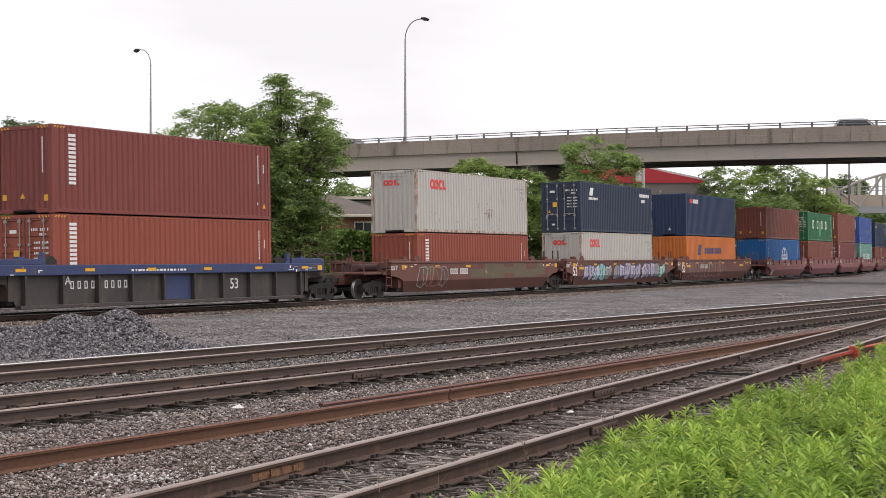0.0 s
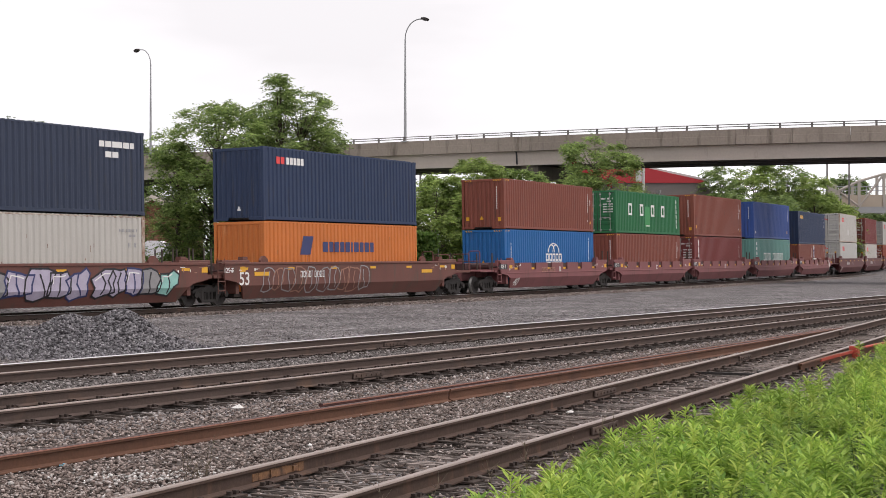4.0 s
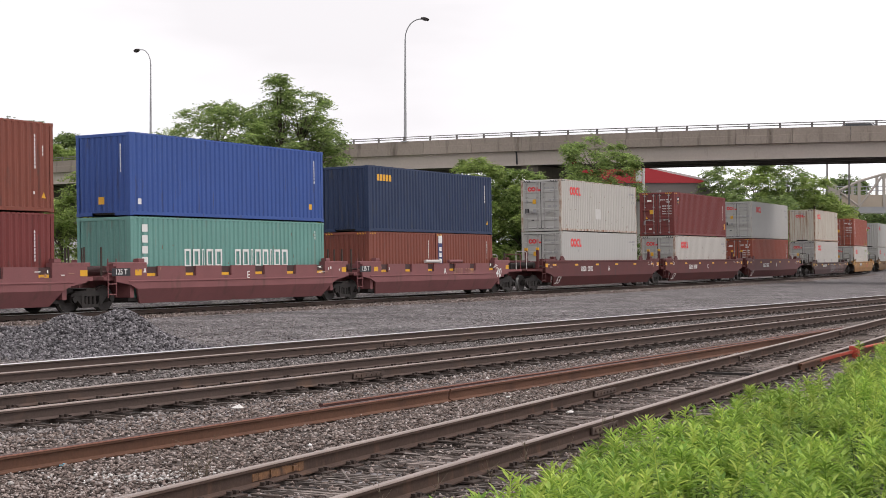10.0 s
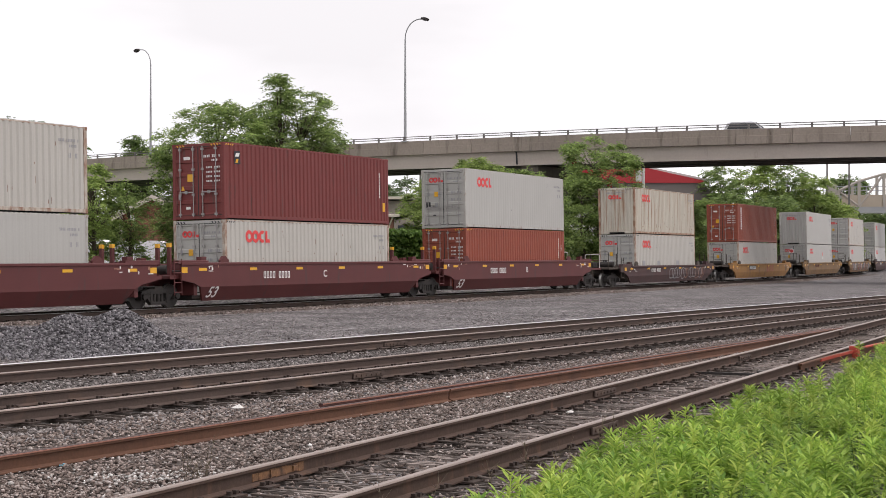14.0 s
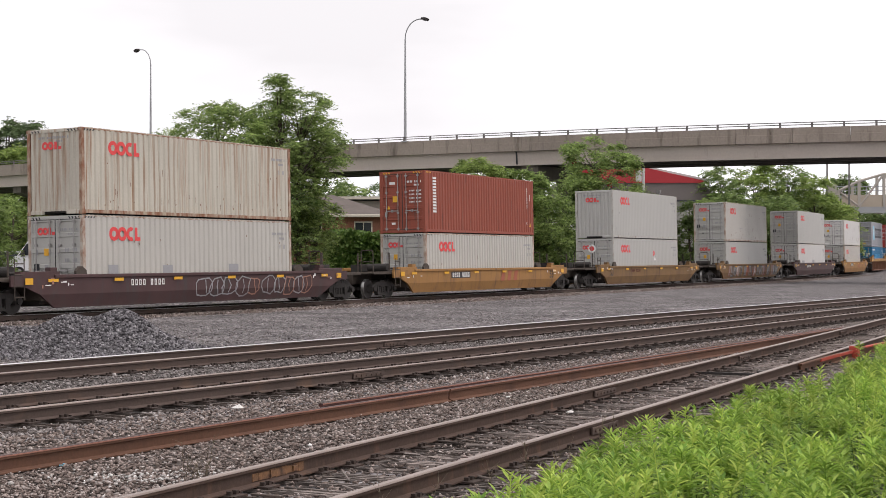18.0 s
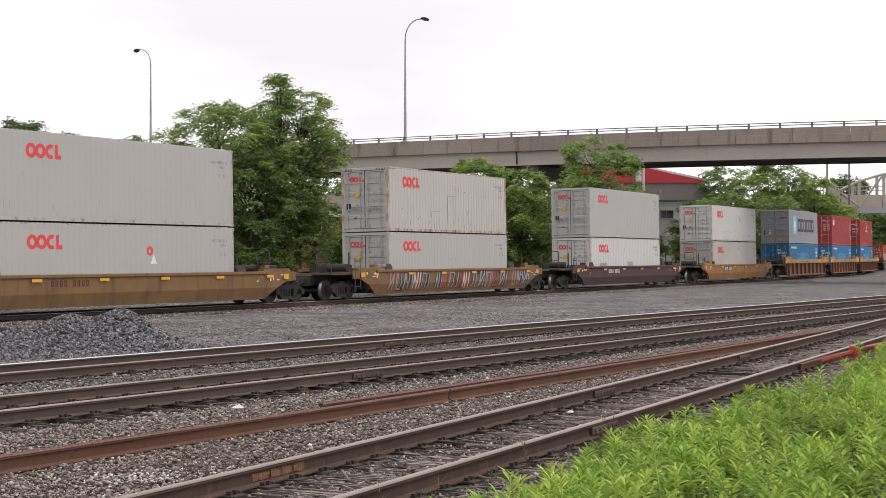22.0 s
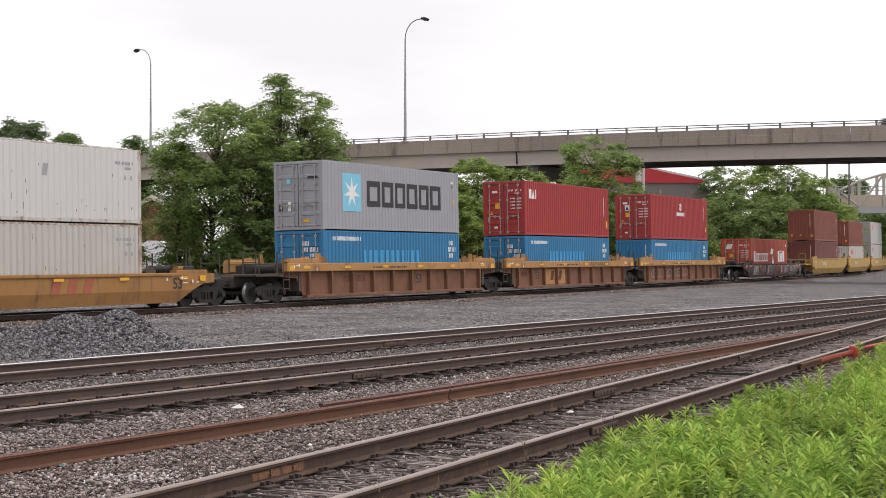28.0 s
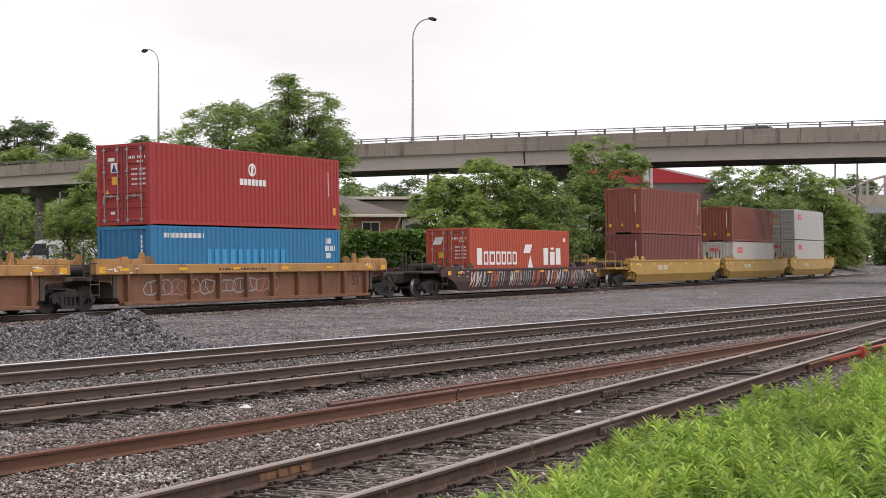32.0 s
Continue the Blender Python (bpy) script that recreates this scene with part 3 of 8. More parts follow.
DECK = 1.87 + 11.15 * NEAR   # top of the parapet
flyover = tagged(empty("flyover"), "long concrete road flyover with a steel railing", "bridge", kind="structure")
joints = [-150 + 4.6 * i for i in range(57)]
for i, (p, q) in enumerate(zip(joints, joints[1:])):
    part("parapet_panel", span([(0.0, -1.34), (0.0, -0.62), (-0.05, -0.6), (-0.05, 0.0), (-0.35, 0.0), (-0.35, -1.34)], bridge_way(p + 0.012, q - 0.012, 1.6, 0, DECK)), CONCRETE, flyover)
part("fascia_girder", span([(-0.45, -1.34), (-0.62, -2.57), (-0.40, -2.57), (-0.40, -2.66), (-1.0, -2.66), (-0.8, -1.34)], bridge_way(-150, 112, 4, 0, DECK)), GIRDER, flyover)
# deck and inner girders carry their shade in the colour of UNDER
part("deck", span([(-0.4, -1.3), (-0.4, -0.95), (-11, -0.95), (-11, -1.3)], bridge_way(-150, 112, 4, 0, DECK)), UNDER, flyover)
for k in (3.2, 5.7, 8.2, 10.5):
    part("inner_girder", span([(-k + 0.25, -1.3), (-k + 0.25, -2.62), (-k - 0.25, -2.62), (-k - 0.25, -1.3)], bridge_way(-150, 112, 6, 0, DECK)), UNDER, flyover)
part("far_parapet", span([(-10.7, -1.3), (-10.7, 0.0), (-11.0, 0.0), (-11.0, -1.3)], bridge_way(-150, 112, 4, 0, DECK)), CONCRETE, flyover)
for z in (0.22, 0.42):
    part("railing_bar", span([(-0.16, z - 0.03), (-0.08, z - 0.03), (-0.08, z + 0.04), (-0.16, z + 0.04)], bridge_way(-150, 112, 2.3, 0, DECK)), RAILING, flyover)
d = -120.0
while d < 90:
    x, y, t = bridge_at(d)
    put("railing_post", kept("railing_post", lambda: Solid().box(-0.176, -0.053, -0.08, 0.08, 0, 0.405, 0.02)), RAILING, flyover,
        at=Matrix.Translation((x, y, DECK)) @ Matrix.Rotation(-t, 4, "Z"))
    d += 2.55


def pier(d, label):
    x, y, t = bridge_at(d)
    top = tagged(empty("bridge_pier", Matrix.Translation((x, y, -0.3)) @ Matrix.Rotation(-t, 4, "Z")), label, "bridge pier", "piers of the flyover", "structure")
    hgt = DECK - 2.66 * NEAR + 0.3
    for k in (-2.64, -7.9):
        # columns and cap: the deck's shade is in PIERSTONE's colour
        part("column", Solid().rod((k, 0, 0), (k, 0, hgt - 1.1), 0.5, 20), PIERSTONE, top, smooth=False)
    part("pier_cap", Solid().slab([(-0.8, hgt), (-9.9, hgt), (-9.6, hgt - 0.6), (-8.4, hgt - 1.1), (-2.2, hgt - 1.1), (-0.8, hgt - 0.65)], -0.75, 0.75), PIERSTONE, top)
    return top


for d in (-78, -49.0, 11.4, 52.0):
    pier(d, "round concrete columns under a pier cap")
part("girder_joint", span([(-0.43, -1.36), (-0.60, -2.58), (-0.58, -2.58), (-0.41, -1.36)], bridge_way(10.3, 10.45, 0.1, 0, DECK)), BLACKM, flyover)


def tube(s, pts, r, n=6):
    """A bent rod through pts as one connected piece."""
    rings = []
    pts = [Vector(p) for p in pts]
    ref = Vector((0.31, 0.17, 0.93)).normalized()
    for i, p in enumerate(pts):
        t = (pts[min(i + 1, len(pts) - 1)] - pts[max(i - 1, 0)]).normalized()
        a = t.cross(ref)
        a = (a if a.length > 0.05 else t.orthogonal()).normalized()
        b = t.cross(a)
        rings += [p + r * (math.cos(2 * math.pi * k / n) * a + math.sin(2 * math.pi * k / n) * b) for k in range(n)]
    m = len(pts)
    return s.add(rings, [(j * n + k, j * n + (k + 1) % n, (j + 1) * n + (k + 1) % n, (j + 1) * n + k) for j in range(m - 1) for k in range(n)] + [tuple(range(n))[::-1], tuple(range((m - 1) * n, m * n))])


def street_lamp(d, height, reach):
    x, y, t = bridge_at(d)
    top = tagged(empty("street_lamp", Matrix.Translation((x, y, DECK)) @ Matrix.Rotation(-t, 4, "Z")), "tall grey steel street lamp with a curved arm", "street lamp", "lamps on the flyover")
    part("pole", Solid().rod((-0.2, 0, -0.4), (-0.2, 0, height * 0.84), 0.13, 10, 0.065), STEEL, top)
    arm = Solid()
    pts = [(-0.2, reach * (1 - math.cos(a)), height * 0.84 + height * 0.15 * math.sin(a)) for a in [math.pi / 2 * i / 10 for i in range(11)]] + [(-0.2, reach * 1.18, height * 0.988)]
    part("arm", tube(arm, pts, 0.05, 8), STEEL, top)
    e = reach * 1.18
    head = Solid().slab([(0, 0.13), (0.35, 0.12), (0.62, -0.02), (0.5, -0.2), (0.22, -0.16), (-0.06, 0.0)], -0.17, 0.17)
    part("lamp_head", head, IRON, top, "dark lamp head", at=Matrix.Translation((-0.2, e, height * 0.988)) @ Matrix.Rotation(math.pi / 2 if reach > 0 else -math.pi / 2, 4, "Z"))
    part("base_plate", Solid().box(-0.45, 0.05, -0.25, 0.25, -0.05, 0.05), STEEL, top)
    return top



street_lamp(-0.1, 10.52, 1.45)
street_lamp(-28.75, 10.5, -1.5)
# ---------------------------------------------------------------- the train
SPEED = 12.778
CANT = -1.07


def train_pose(s, half):
    """Pose of a unit whose middle is at s on the line and whose ends are half metres away."""
    x0, y0, _ = on_line(s - half)
    x1, y1, _ = on_line(s + half)
    t = math.atan2(x1 - x0, y1 - y0)
    return Matrix.Translation(((x0 + x1) / 2, (y0 + y1) / 2, 0)) @ Matrix.Rotation(math.pi / 2 - t, 4, "Z") @ Matrix.Rotation(radians(CANT), 4, "X")


RUN = []          # (thing, place on the line at 16 s, half its base, height over the rails)

WIDE = 1.219
BOXES = []
RUSTM = surface("rust_streak_stain", (0.19, 0.10, 0.06), 0.85, vary=0.3, bump=0)


def side_mesh(L, H, pitch=0.278, depth=0.04):
    """Corrugated long side, outer face at y = 0, between posts and rails."""
    s = Solid()
    x0, x1, z0, z1 = 0.10, L - 0.10, 0.15, H - 0.052
    n = int((x1 - x0) / pitch)
    p = (x1 - x0) / n
    prof = []
    for i in range(n):
        a = x0 + i * p
        prof += [(a, depth), (a + 0.20 * p, 0.0), (a + 0.62 * p, 0.0), (a + 0.82 * p, depth)]
    prof.append((x1, depth))
    verts = [(x, y, z) for x, y in prof for z in (z0, z1)]
    s.add(verts, [(2 * i, 2 * i + 2, 2 * i + 3, 2 * i + 1) for i in range(len(prof) - 1)])
    return s


def front_mesh(H, depth=0.045):
    """Corrugated blind end, facing -x, outer face at x = 0."""
    s = Solid()
    n = 9
    y0, y1 = -WIDE + 0.09, WIDE - 0.09
    p = (y1 - y0) / n
    prof = []
    for i in range(n):
        a = y0 + i * p
        prof += [(a, depth), (a + 0.22 * p, 0.0), (a + 0.60 * p, 0.0), (a + 0.82 * p, depth)]
    prof.append((y1, depth))
    verts = [(x, y, z) for y, x in prof for z in (0.15, H - 0.11)]
    s.add(verts, [(2 * i, 2 * i + 2, 2 * i + 3, 2 * i + 1) for i in range(len(prof) - 1)])
    return s


def door_mesh(H, side):
    """A door leaf, facing -x: one pressed sheet with five recessed panels."""
    s = Solid()
    a, b = (-WIDE + 0.10, -0.012) if side < 0 else (0.012, WIDE - 0.10)
    z0, z1 = 0.16, H - 0.13
    ys = [a, a + 0.085, a + 0.105, b - 0.105, b - 0.085, b]
    k, zs, sunk = 5, [z0], [False]
    for i in range(k):
        lo, hi = z0 + (z1 - z0) * i / k + 0.06, z0 + (z1 - z0) * (i + 1) / k - 0.06
        zs += [lo, lo + 0.025, hi - 0.025, hi]
        sunk += [False, True, True, False]
    zs.append(z1)
    sunk.append(False)
    n = len(ys)
    for z, deep in zip(zs, sunk):
        s.v += [(0.035 if deep and 2 <= i <= 3 else 0.0, y, z) for i, y in enumerate(ys)]
    s.f = [(j * n + i, (j + 1) * n + i, (j + 1) * n + i + 1, j * n + i + 1) for j in range(len(zs) - 1) for i in range(n - 1)]
    return s


def roof_mesh(h, H):
    """Pressed roof sheet with ribs across it."""
    s = Solid().box(-h + 0.1, h - 0.1, -WIDE + 0.06, WIDE - 0.06, H - 0.05, H - 0.02)
    n = int((2 * h - 0.5) / 0.21)
    for i in range(n):
        x = -h + 0.3 + 0.21 * i
        s.box(x, x + 0.11, -WIDE + 0.03, WIDE - 0.03, H - 0.02, H + 0.012)
    return s


RUBBER_SEAL = surface("black_rubber_seal", (0.03, 0.03, 0.03), 0.85, vary=0.2, bump=0)


def sill_mesh(kind):
    """Lower cross beam of an end; the blind end has a tunnel recess in its middle."""
    if kind == "d":
        return Solid().box(0.01, 0.09, -WIDE + 0.16, WIDE - 0.16, 0.0, 0.14, 0.012)
    s = Solid().box(0.01, 0.09, -WIDE + 0.16, -0.515, 0.0, 0.14, 0.012).box(0.01, 0.09, 0.515, WIDE - 0.16, 0.0, 0.14, 0.012)
    return s.box(0.03, 0.09, -0.514, 0.514, 0.108, 0.14)


def seal_mesh(H):
    """Black seals in the gaps round two door leaves."""
    s = Solid()
    for y in (-WIDE + 0.10, 0.0, WIDE - 0.10):
        s.box(-0.003, 0.01, y - 0.018, y + 0.018, 0.16, H - 0.13)
    for z in (0.16, H - 0.13):
        s.box(-0.003, 0.01, -WIDE + 0.118, -0.018, z - 0.014, z + 0.014).box(-0.003, 0.01, 0.018, WIDE - 0.118, z - 0.014, z + 0.014)
    return s


def rod_mesh(H):
    s = Solid().rod((0, 0, 0.10), (0, 0, H - 0.10), 0.018, 8)
    for z in (0.2, H * 0.33, H * 0.66, H - 0.22):
        s.box(-0.03, 0.03, -0.055, 0.055, z - 0.04, z + 0.04)
    return s


def handle_mesh():
    return Solid().box(-0.05, -0.02, -0.02, 0.34, -0.02, 0.02).box(-0.06, 0.0, 0.28, 0.36, -0.06, 0.06)


def cast_mesh():
    s = Solid()
    s.box(-0.089, 0.089, -0.081, 0.081, 0, 0.118, 0.012)
    return s


def container(length, height, colour, end, label, marks=(), seen="container", end_colour=None):
    """A freight container, its middle at the origin, its near side at -y and its leading end at -x; end 'd' shows doors, 'f' the blind end."""
    L, H = length, height
    skin = BOX[colour]
    lead = BOX[end_colour] if end_colour else skin
    edge = EDGE.get(colour, skin)
    deep = 0.005 if colour == "grey_white" else 0.022 if colour in ("grey", "clean_white") or "dented" in label else 0.042
    top = tagged(empty("freight_container"), label, "container", "containers on the train")
    h = L / 2
    for y, turn in ((-WIDE, 0), (WIDE, math.pi)):
        at = Matrix.Translation((-h, y, 0)) if not turn else Matrix.Translation((h, y, 0)) @ Matrix.Rotation(turn, 4, "Z")
        put("side_panel", kept(("side_panel", L, H, deep), lambda: side_mesh(L, H, depth=deep)), skin, top, "corrugated steel side", at)
        put("bottom_rail", kept(("bottom_rail", L), lambda: Solid().box(-h + 0.16, h - 0.16, -0.03, 0.03, 0.03, 0.155, 0.01)), edge, top, at=(0, y * 0.976, 0))
        put("top_rail", kept(("top_rail", L, H), lambda: Solid().box(-h + 0.16, h - 0.16, -0.03, 0.03, H - 0.068, H - 0.012, 0.01)), edge, top, at=(0, y * 0.960, 0))
    put("roof", kept(("roof", L, H), lambda: roof_mesh(h, H)), skin, top)
    put("floor", kept(("floor", L), lambda: Solid().box(-h + 0.1, h - 0.1, -WIDE + 0.06, WIDE - 0.06, 0.06, 0.15)), IRON, top)
    for x in (-h, h):
        for y in (-WIDE, WIDE):
            put("corner_post", kept(("corner_post", H), lambda: Solid().box(-0.075, 0.075, -0.065, 0.065, 0.118, H - 0.118, 0.012)), edge, top,
                at=(x - math.copysign(0.08, x), y - math.copysign(0.07, y), 0))
            for z in (0, H - 0.118):
                put("corner_casting", kept("corner_casting", cast_mesh), edge, top, at=(x - math.copysign(0.0895, x), y - math.copysign(0.0815, y), z))
    for x, kind in ((-h, end), (h, "f" if end == "d" else "d")):
        turn = Matrix.Identity(4) if x < 0 else Matrix.Rotation(math.pi, 4, "Z")
        put("header", kept("header", lambda: Solid().box(0.01, 0.09, -WIDE + 0.16, WIDE - 0.16, -0.12, 0.0, 0.012)), lead, top, at=Matrix.Translation((x, 0, H - 0.01)) @ turn)
        put("sill", kept(("sill", kind), lambda: sill_mesh(kind)), lead, top, at=Matrix.Translation((x, 0, 0.015)) @ turn)
        base = Matrix.Translation((x, 0, 0)) @ turn
        if kind == "f":
            put("front_panel", kept(("front_panel", H), lambda: front_mesh(H)), lead, top, "corrugated blind end", base @ Matrix.Translation((0.02, 0, 0)))
        else:
            put("door_seal", kept(("door_seal", H), lambda: seal_mesh(H)), RUBBER_SEAL, top, "black rubber door seal", base @ Matrix.Translation((0.017, 0, 0)))
            for side in (-1, 1):
                leaf = put("door", kept(("door", H, side), lambda: door_mesh(H, side)), lead, top, "closed steel door leaf", base @ Matrix.Translation((0.02, 0, 0)))
                for y in (0.22, 0.84):
                    put("lock_rod", kept(("lock_rod", H), lambda: rod_mesh(H)), GALV, leaf, at=(-0.035, side * y, 0))
                    put("door_handle", kept("door_handle", handle_mesh), GALV, leaf, at=Matrix.Translation((-0.03, side * y, H * 0.36)) @ (Matrix.Rotation(math.pi, 4, "X") if side * y > 0.5 or -0.5 < side * y < 0 else Matrix.Identity(4)))
    if colour in ("brown", "crimson_brown", "orange_brown", "maroon", "bright_blue", "white", "rusty_white"):
        tone = YELLOW if colour not in ("white", "rusty_white") else BLACKM
        put("warning_stripes", kept(("warning_stripes", H), lambda: stripes_mesh(H)), tone, top, "slanted height warning stripes", at=(-h, -WIDE, 0))
        for y in (0.1, 1.85):
            put("warning_stripes", kept(("end_stripes", H), lambda: end_stripes_mesh(H)), tone, top, "slanted height warning stripes", at=(-h, -WIDE + y, 0))
    for m in marks:
        mark(top, L, H, *m)
    r = random.Random(label + colour + end + str(len(BOXES)))
    BOXES.append(top)
    if colour in ("white", "rusty_white", "grey_white", "clean_white", "teal", "sea_blue", "orange"):
        for i in range({"grey_white": 6, "rusty_white": 34}.get(colour, 26)):
            put("scratch", kept(("scratch", i % 4), lambda: plate_mesh((0.018, 0.03, 0.014, 0.04)[i % 4], (0.13, 0.07, 0.22, 0.04)[i % 4])), RUSTM if colour != "grey_white" else GREYM, top, at=(r.uniform(-h + 0.5, h - 0.5), -WIDE - 0.0028, r.choice((r.uniform(0.25, 0.8), r.uniform(0.3, H - 0.4)))))
    return top


def stripes_mesh(H):
    """Slanted stripes under the roof's edge at the leading corner of a side."""
    s = Solid()
    for i in range(4):
        x = 0.10 + 0.14 * i
        s.add([(x, -0.004, H - 0.11), (x + 0.06, -0.004, H - 0.11), (x + 0.11, -0.004, H - 0.045), (x + 0.05, -0.004, H - 0.045)], [(0, 1, 2, 3)])
    return s


def end_stripes_mesh(H):
    s = Solid()
    for i in range(4):
        y = 0.14 * i
        s.add([(0.004, y, H - 0.115), (0.004, y + 0.06, H - 0.115), (0.004, y + 0.11, H - 0.04), (0.004, y + 0.05, H - 0.04)], [(3, 2, 1, 0)])
    return s


def plate_mesh(w, h):
    return Solid().box(-w / 2, w / 2, -0.0025, 0.0025, -h / 2, h / 2)


def row_mesh(w, h, pitch=0.072):
    """A line of small upright bars, with a gap now and then."""
    s, n = Solid(), max(2, int(w / pitch))
    for i in range(n):
        if n < 6 or i not in (4, n - 2):
            x = -w / 2 + (i + 0.5) * w / n
            s.box(x - 0.022, x + 0.022, -0.0025, 0.0025, -h / 2, h / 2)
    return s


def stencil_mesh(w, h, k=0.038):
    """An upright frame of thin bars."""
    return Solid().box(-w / 2, -w / 2 + k, -0.0025, 0.0025, -h / 2, h / 2).box(w / 2 - k, w / 2, -0.0025, 0.0025, -h / 2, h / 2).box(-w / 2 + k, w / 2 - k, -0.0025, 0.0025, h / 2 - k, h / 2).box(-w / 2 + k, w / 2 - k, -0.0025, 0.0025, -h / 2, -h / 2 + k)


def ring_mesh(r, k, n=18, gap=0):
    """A flat ring; gap leaves out that many pieces on each side of the +x axis."""
    s = Solid()
    for i in range(gap, n - gap):
        a, b = 2 * math.pi * i / n, 2 * math.pi * (i + 1) / n
        s.slab([(r * math.cos(a), r * math.sin(a)), (r * math.cos(b), r * math.sin(b)), (k * math.cos(b), k * math.sin(b)), (k * math.cos(a), k * math.sin(a))][::-1], -0.0025, 0.0025)
    return s


def star_mesh(r, k, n=7):
    ring = []
    for i in range(2 * n):
        a = math.pi / 2 + math.pi * i / n
        q = r if i % 2 == 0 else k
        ring.append((q * math.cos(a), q * math.sin(a)))
    return Solid().slab(ring, -0.003, 0.003)


MARK_MAT = {"w": WHITE, "r": PINKRED, "y": YELLOW, "k": BLACKM, "g": GREYM, "s": SKYM, "n": NAVYM, "e": GREENM, "b": BLEACH, "u": RUSTM, "m": PALEM}


def mark(top, L, H, what, face, x, z, w, h, c="w", layer=0):
    """A flat mark on the near side ('s', x from the leading end) or on the leading end ('e', x from the near edge towards the far one); z is its middle height."""
    lift = 0.004 + 0.004 * layer
    if face == "s":
        at = Matrix.Translation((-L / 2 + x, -WIDE - lift, z))
    else:
        at = Matrix.Translation((-L / 2 - lift + 0.018, -WIDE + x, z)) @ Matrix.Rotation(-math.pi / 2, 4, "Z")
    if what == "arch":
        me = kept(("arch", w, h), lambda: arch_mesh(w / 2, w / 2 - 0.08, h))
    elif what == "ring":
        me = kept(("ring", w, h), lambda: ring_mesh(w / 2, w / 2 - h))
    elif what == "arc":
        me = kept(("arc", w, h), lambda: ring_mesh(w / 2, w / 2 - h, 18, 3))
    elif what == "frame":
        k = 0.22 * min(w, h)
        me = kept(("frame", w, h), lambda: Solid().box(-w / 2, -w / 2 + k, -0.0025, 0.0025, -h / 2, h / 2).box(w / 2 - k, w / 2, -0.0025, 0.0025, -h / 2, h / 2).box(-w / 2 + k, w / 2 - k, -0.0025, 0.0025, h / 2 - k, h / 2).box(-w / 2 + k, w / 2 - k, -0.0025, 0.0025, -h / 2, -h / 2 + k))
    elif what == "row":
        me = kept(("row", w, h), lambda: row_mesh(w, h))
    elif what == "pair":
        me = kept(("pair", w, h), lambda: Solid().box(-w / 2, -w * 0.16, -0.0025, 0.0025, -h / 2, h / 2).box(w * 0.16, w / 2, -0.0025, 0.0025, -h / 2, h / 2))
    elif what == "rungs":
        me = kept(("rungs", w, h), lambda: Solid().box(-w / 2, w / 2, -0.0025, 0.0025, h * 0.10, h / 2).box(-w / 2, w / 2, -0.0025, 0.0025, -h / 2, -h * 0.10))
    elif what == "star":
        me = kept(("star", w), lambda: star_mesh(w / 2, w / 6))
    elif what == "disc":
        me = kept(("disc", w), lambda: ring_mesh(w / 2, 0.001))
    elif what == "tri":
        me = kept(("tri", w), lambda: Solid().slab([(-w / 2, -h / 2), (w / 2, -h / 2), (0, h / 2)], -0.0025, 0.0025))
    elif what == "lean":
        me = kept(("lean", w, h), lambda: Solid().slab([(-w / 2, -h / 2), (w / 4, -h / 2), (w / 2, h / 2), (-w / 4, h / 2)], -0.0025, 0.0025))
    else:
        me = kept(("marking", w, h), lambda: plate_mesh(w, h))
    name = {"bar": "marking", "ring": "logo", "arc": "logo", "arch": "logo", "star": "logo", "disc": "logo", "tri": "warning_sticker", "lean": "logo"}.get(what, "marking")
    ob = put(name, me, MARK_MAT[c], top, at=at)
    return tagged(ob, kind="stuff") if what in ("row", "pair", "rungs") else ob


def arch_mesh(a, b, high):
    """A low arch of outer half width a and inner half width b, its foot at the origin."""
    s = Solid()
    n = 14
    for i in range(n):
        u, v = math.pi * i / n, math.pi * (i + 1) / n
        k = high / a
        s.slab([(a * math.cos(u), k * a * math.sin(u)), (a * math.cos(v), k * a * math.sin(v)), (b * math.cos(v), k * b * math.sin(v)), (b * math.cos(u), k * b * math.sin(u))], -0.0025, 0.0025)
    return s


# unit origin: middle of the unit on the rail tops
def wheel_mesh():
    return Solid().rod((0, -0.07, 0), (0, 0.065, 0), 0.42, 20).rod((0, -0.075, 0), (0, -0.10, 0), 0.16, 12).rod((0, 0.065, 0), (0, 0.09, 0), 0.455, 20)


def tread_mesh():
    """Polished running surface and rim edge of a wheel."""
    s, n = Solid(), 28
    rows = [(-0.072, 0.415), (-0.06, 0.424), (0.064, 0.424)]
    for y, r in rows:
        s.v += [(r * math.cos(2 * math.pi * i / n), y, r * math.sin(2 * math.pi * i / n)) for i in range(n)]
    s.f = [(k * n + i, k * n + (i + 1) % n, (k + 1) * n + (i + 1) % n, (k + 1) * n + i) for k in range(len(rows) - 1) for i in range(n)]
    return s


def frame_mesh():
    """Cast side frame of a truck, with spring opening and bearing boxes."""
    s = Solid()
    s.slab([(-0.95, 0.60), (-0.55, 0.70), (0.55, 0.70), (0.95, 0.60), (0.95, 0.48), (0.5, 0.52), (-0.5, 0.52), (-0.95, 0.48)], -0.09, 0.09)
    s.slab([(-0.75, 0.48), (-0.45, 0.52), (-0.30, 0.24), (0.30, 0.24), (0.45, 0.52), (0.75, 0.48), (0.42, 0.13), (-0.42, 0.13)], -0.08, 0.08)
    s.box(-0.5, -0.36, -0.1, 0.1, 0.2, 0.6).box(0.36, 0.5, -0.1, 0.1, 0.2, 0.6)
    for x in (-0.89, 0.89):
        s.box(x - 0.14, x + 0.14, -0.12, 0.12, 0.30, 0.56).rod((x, -0.2, 0.42), (x, 0.1, 0.42), 0.11, 12)
    return s


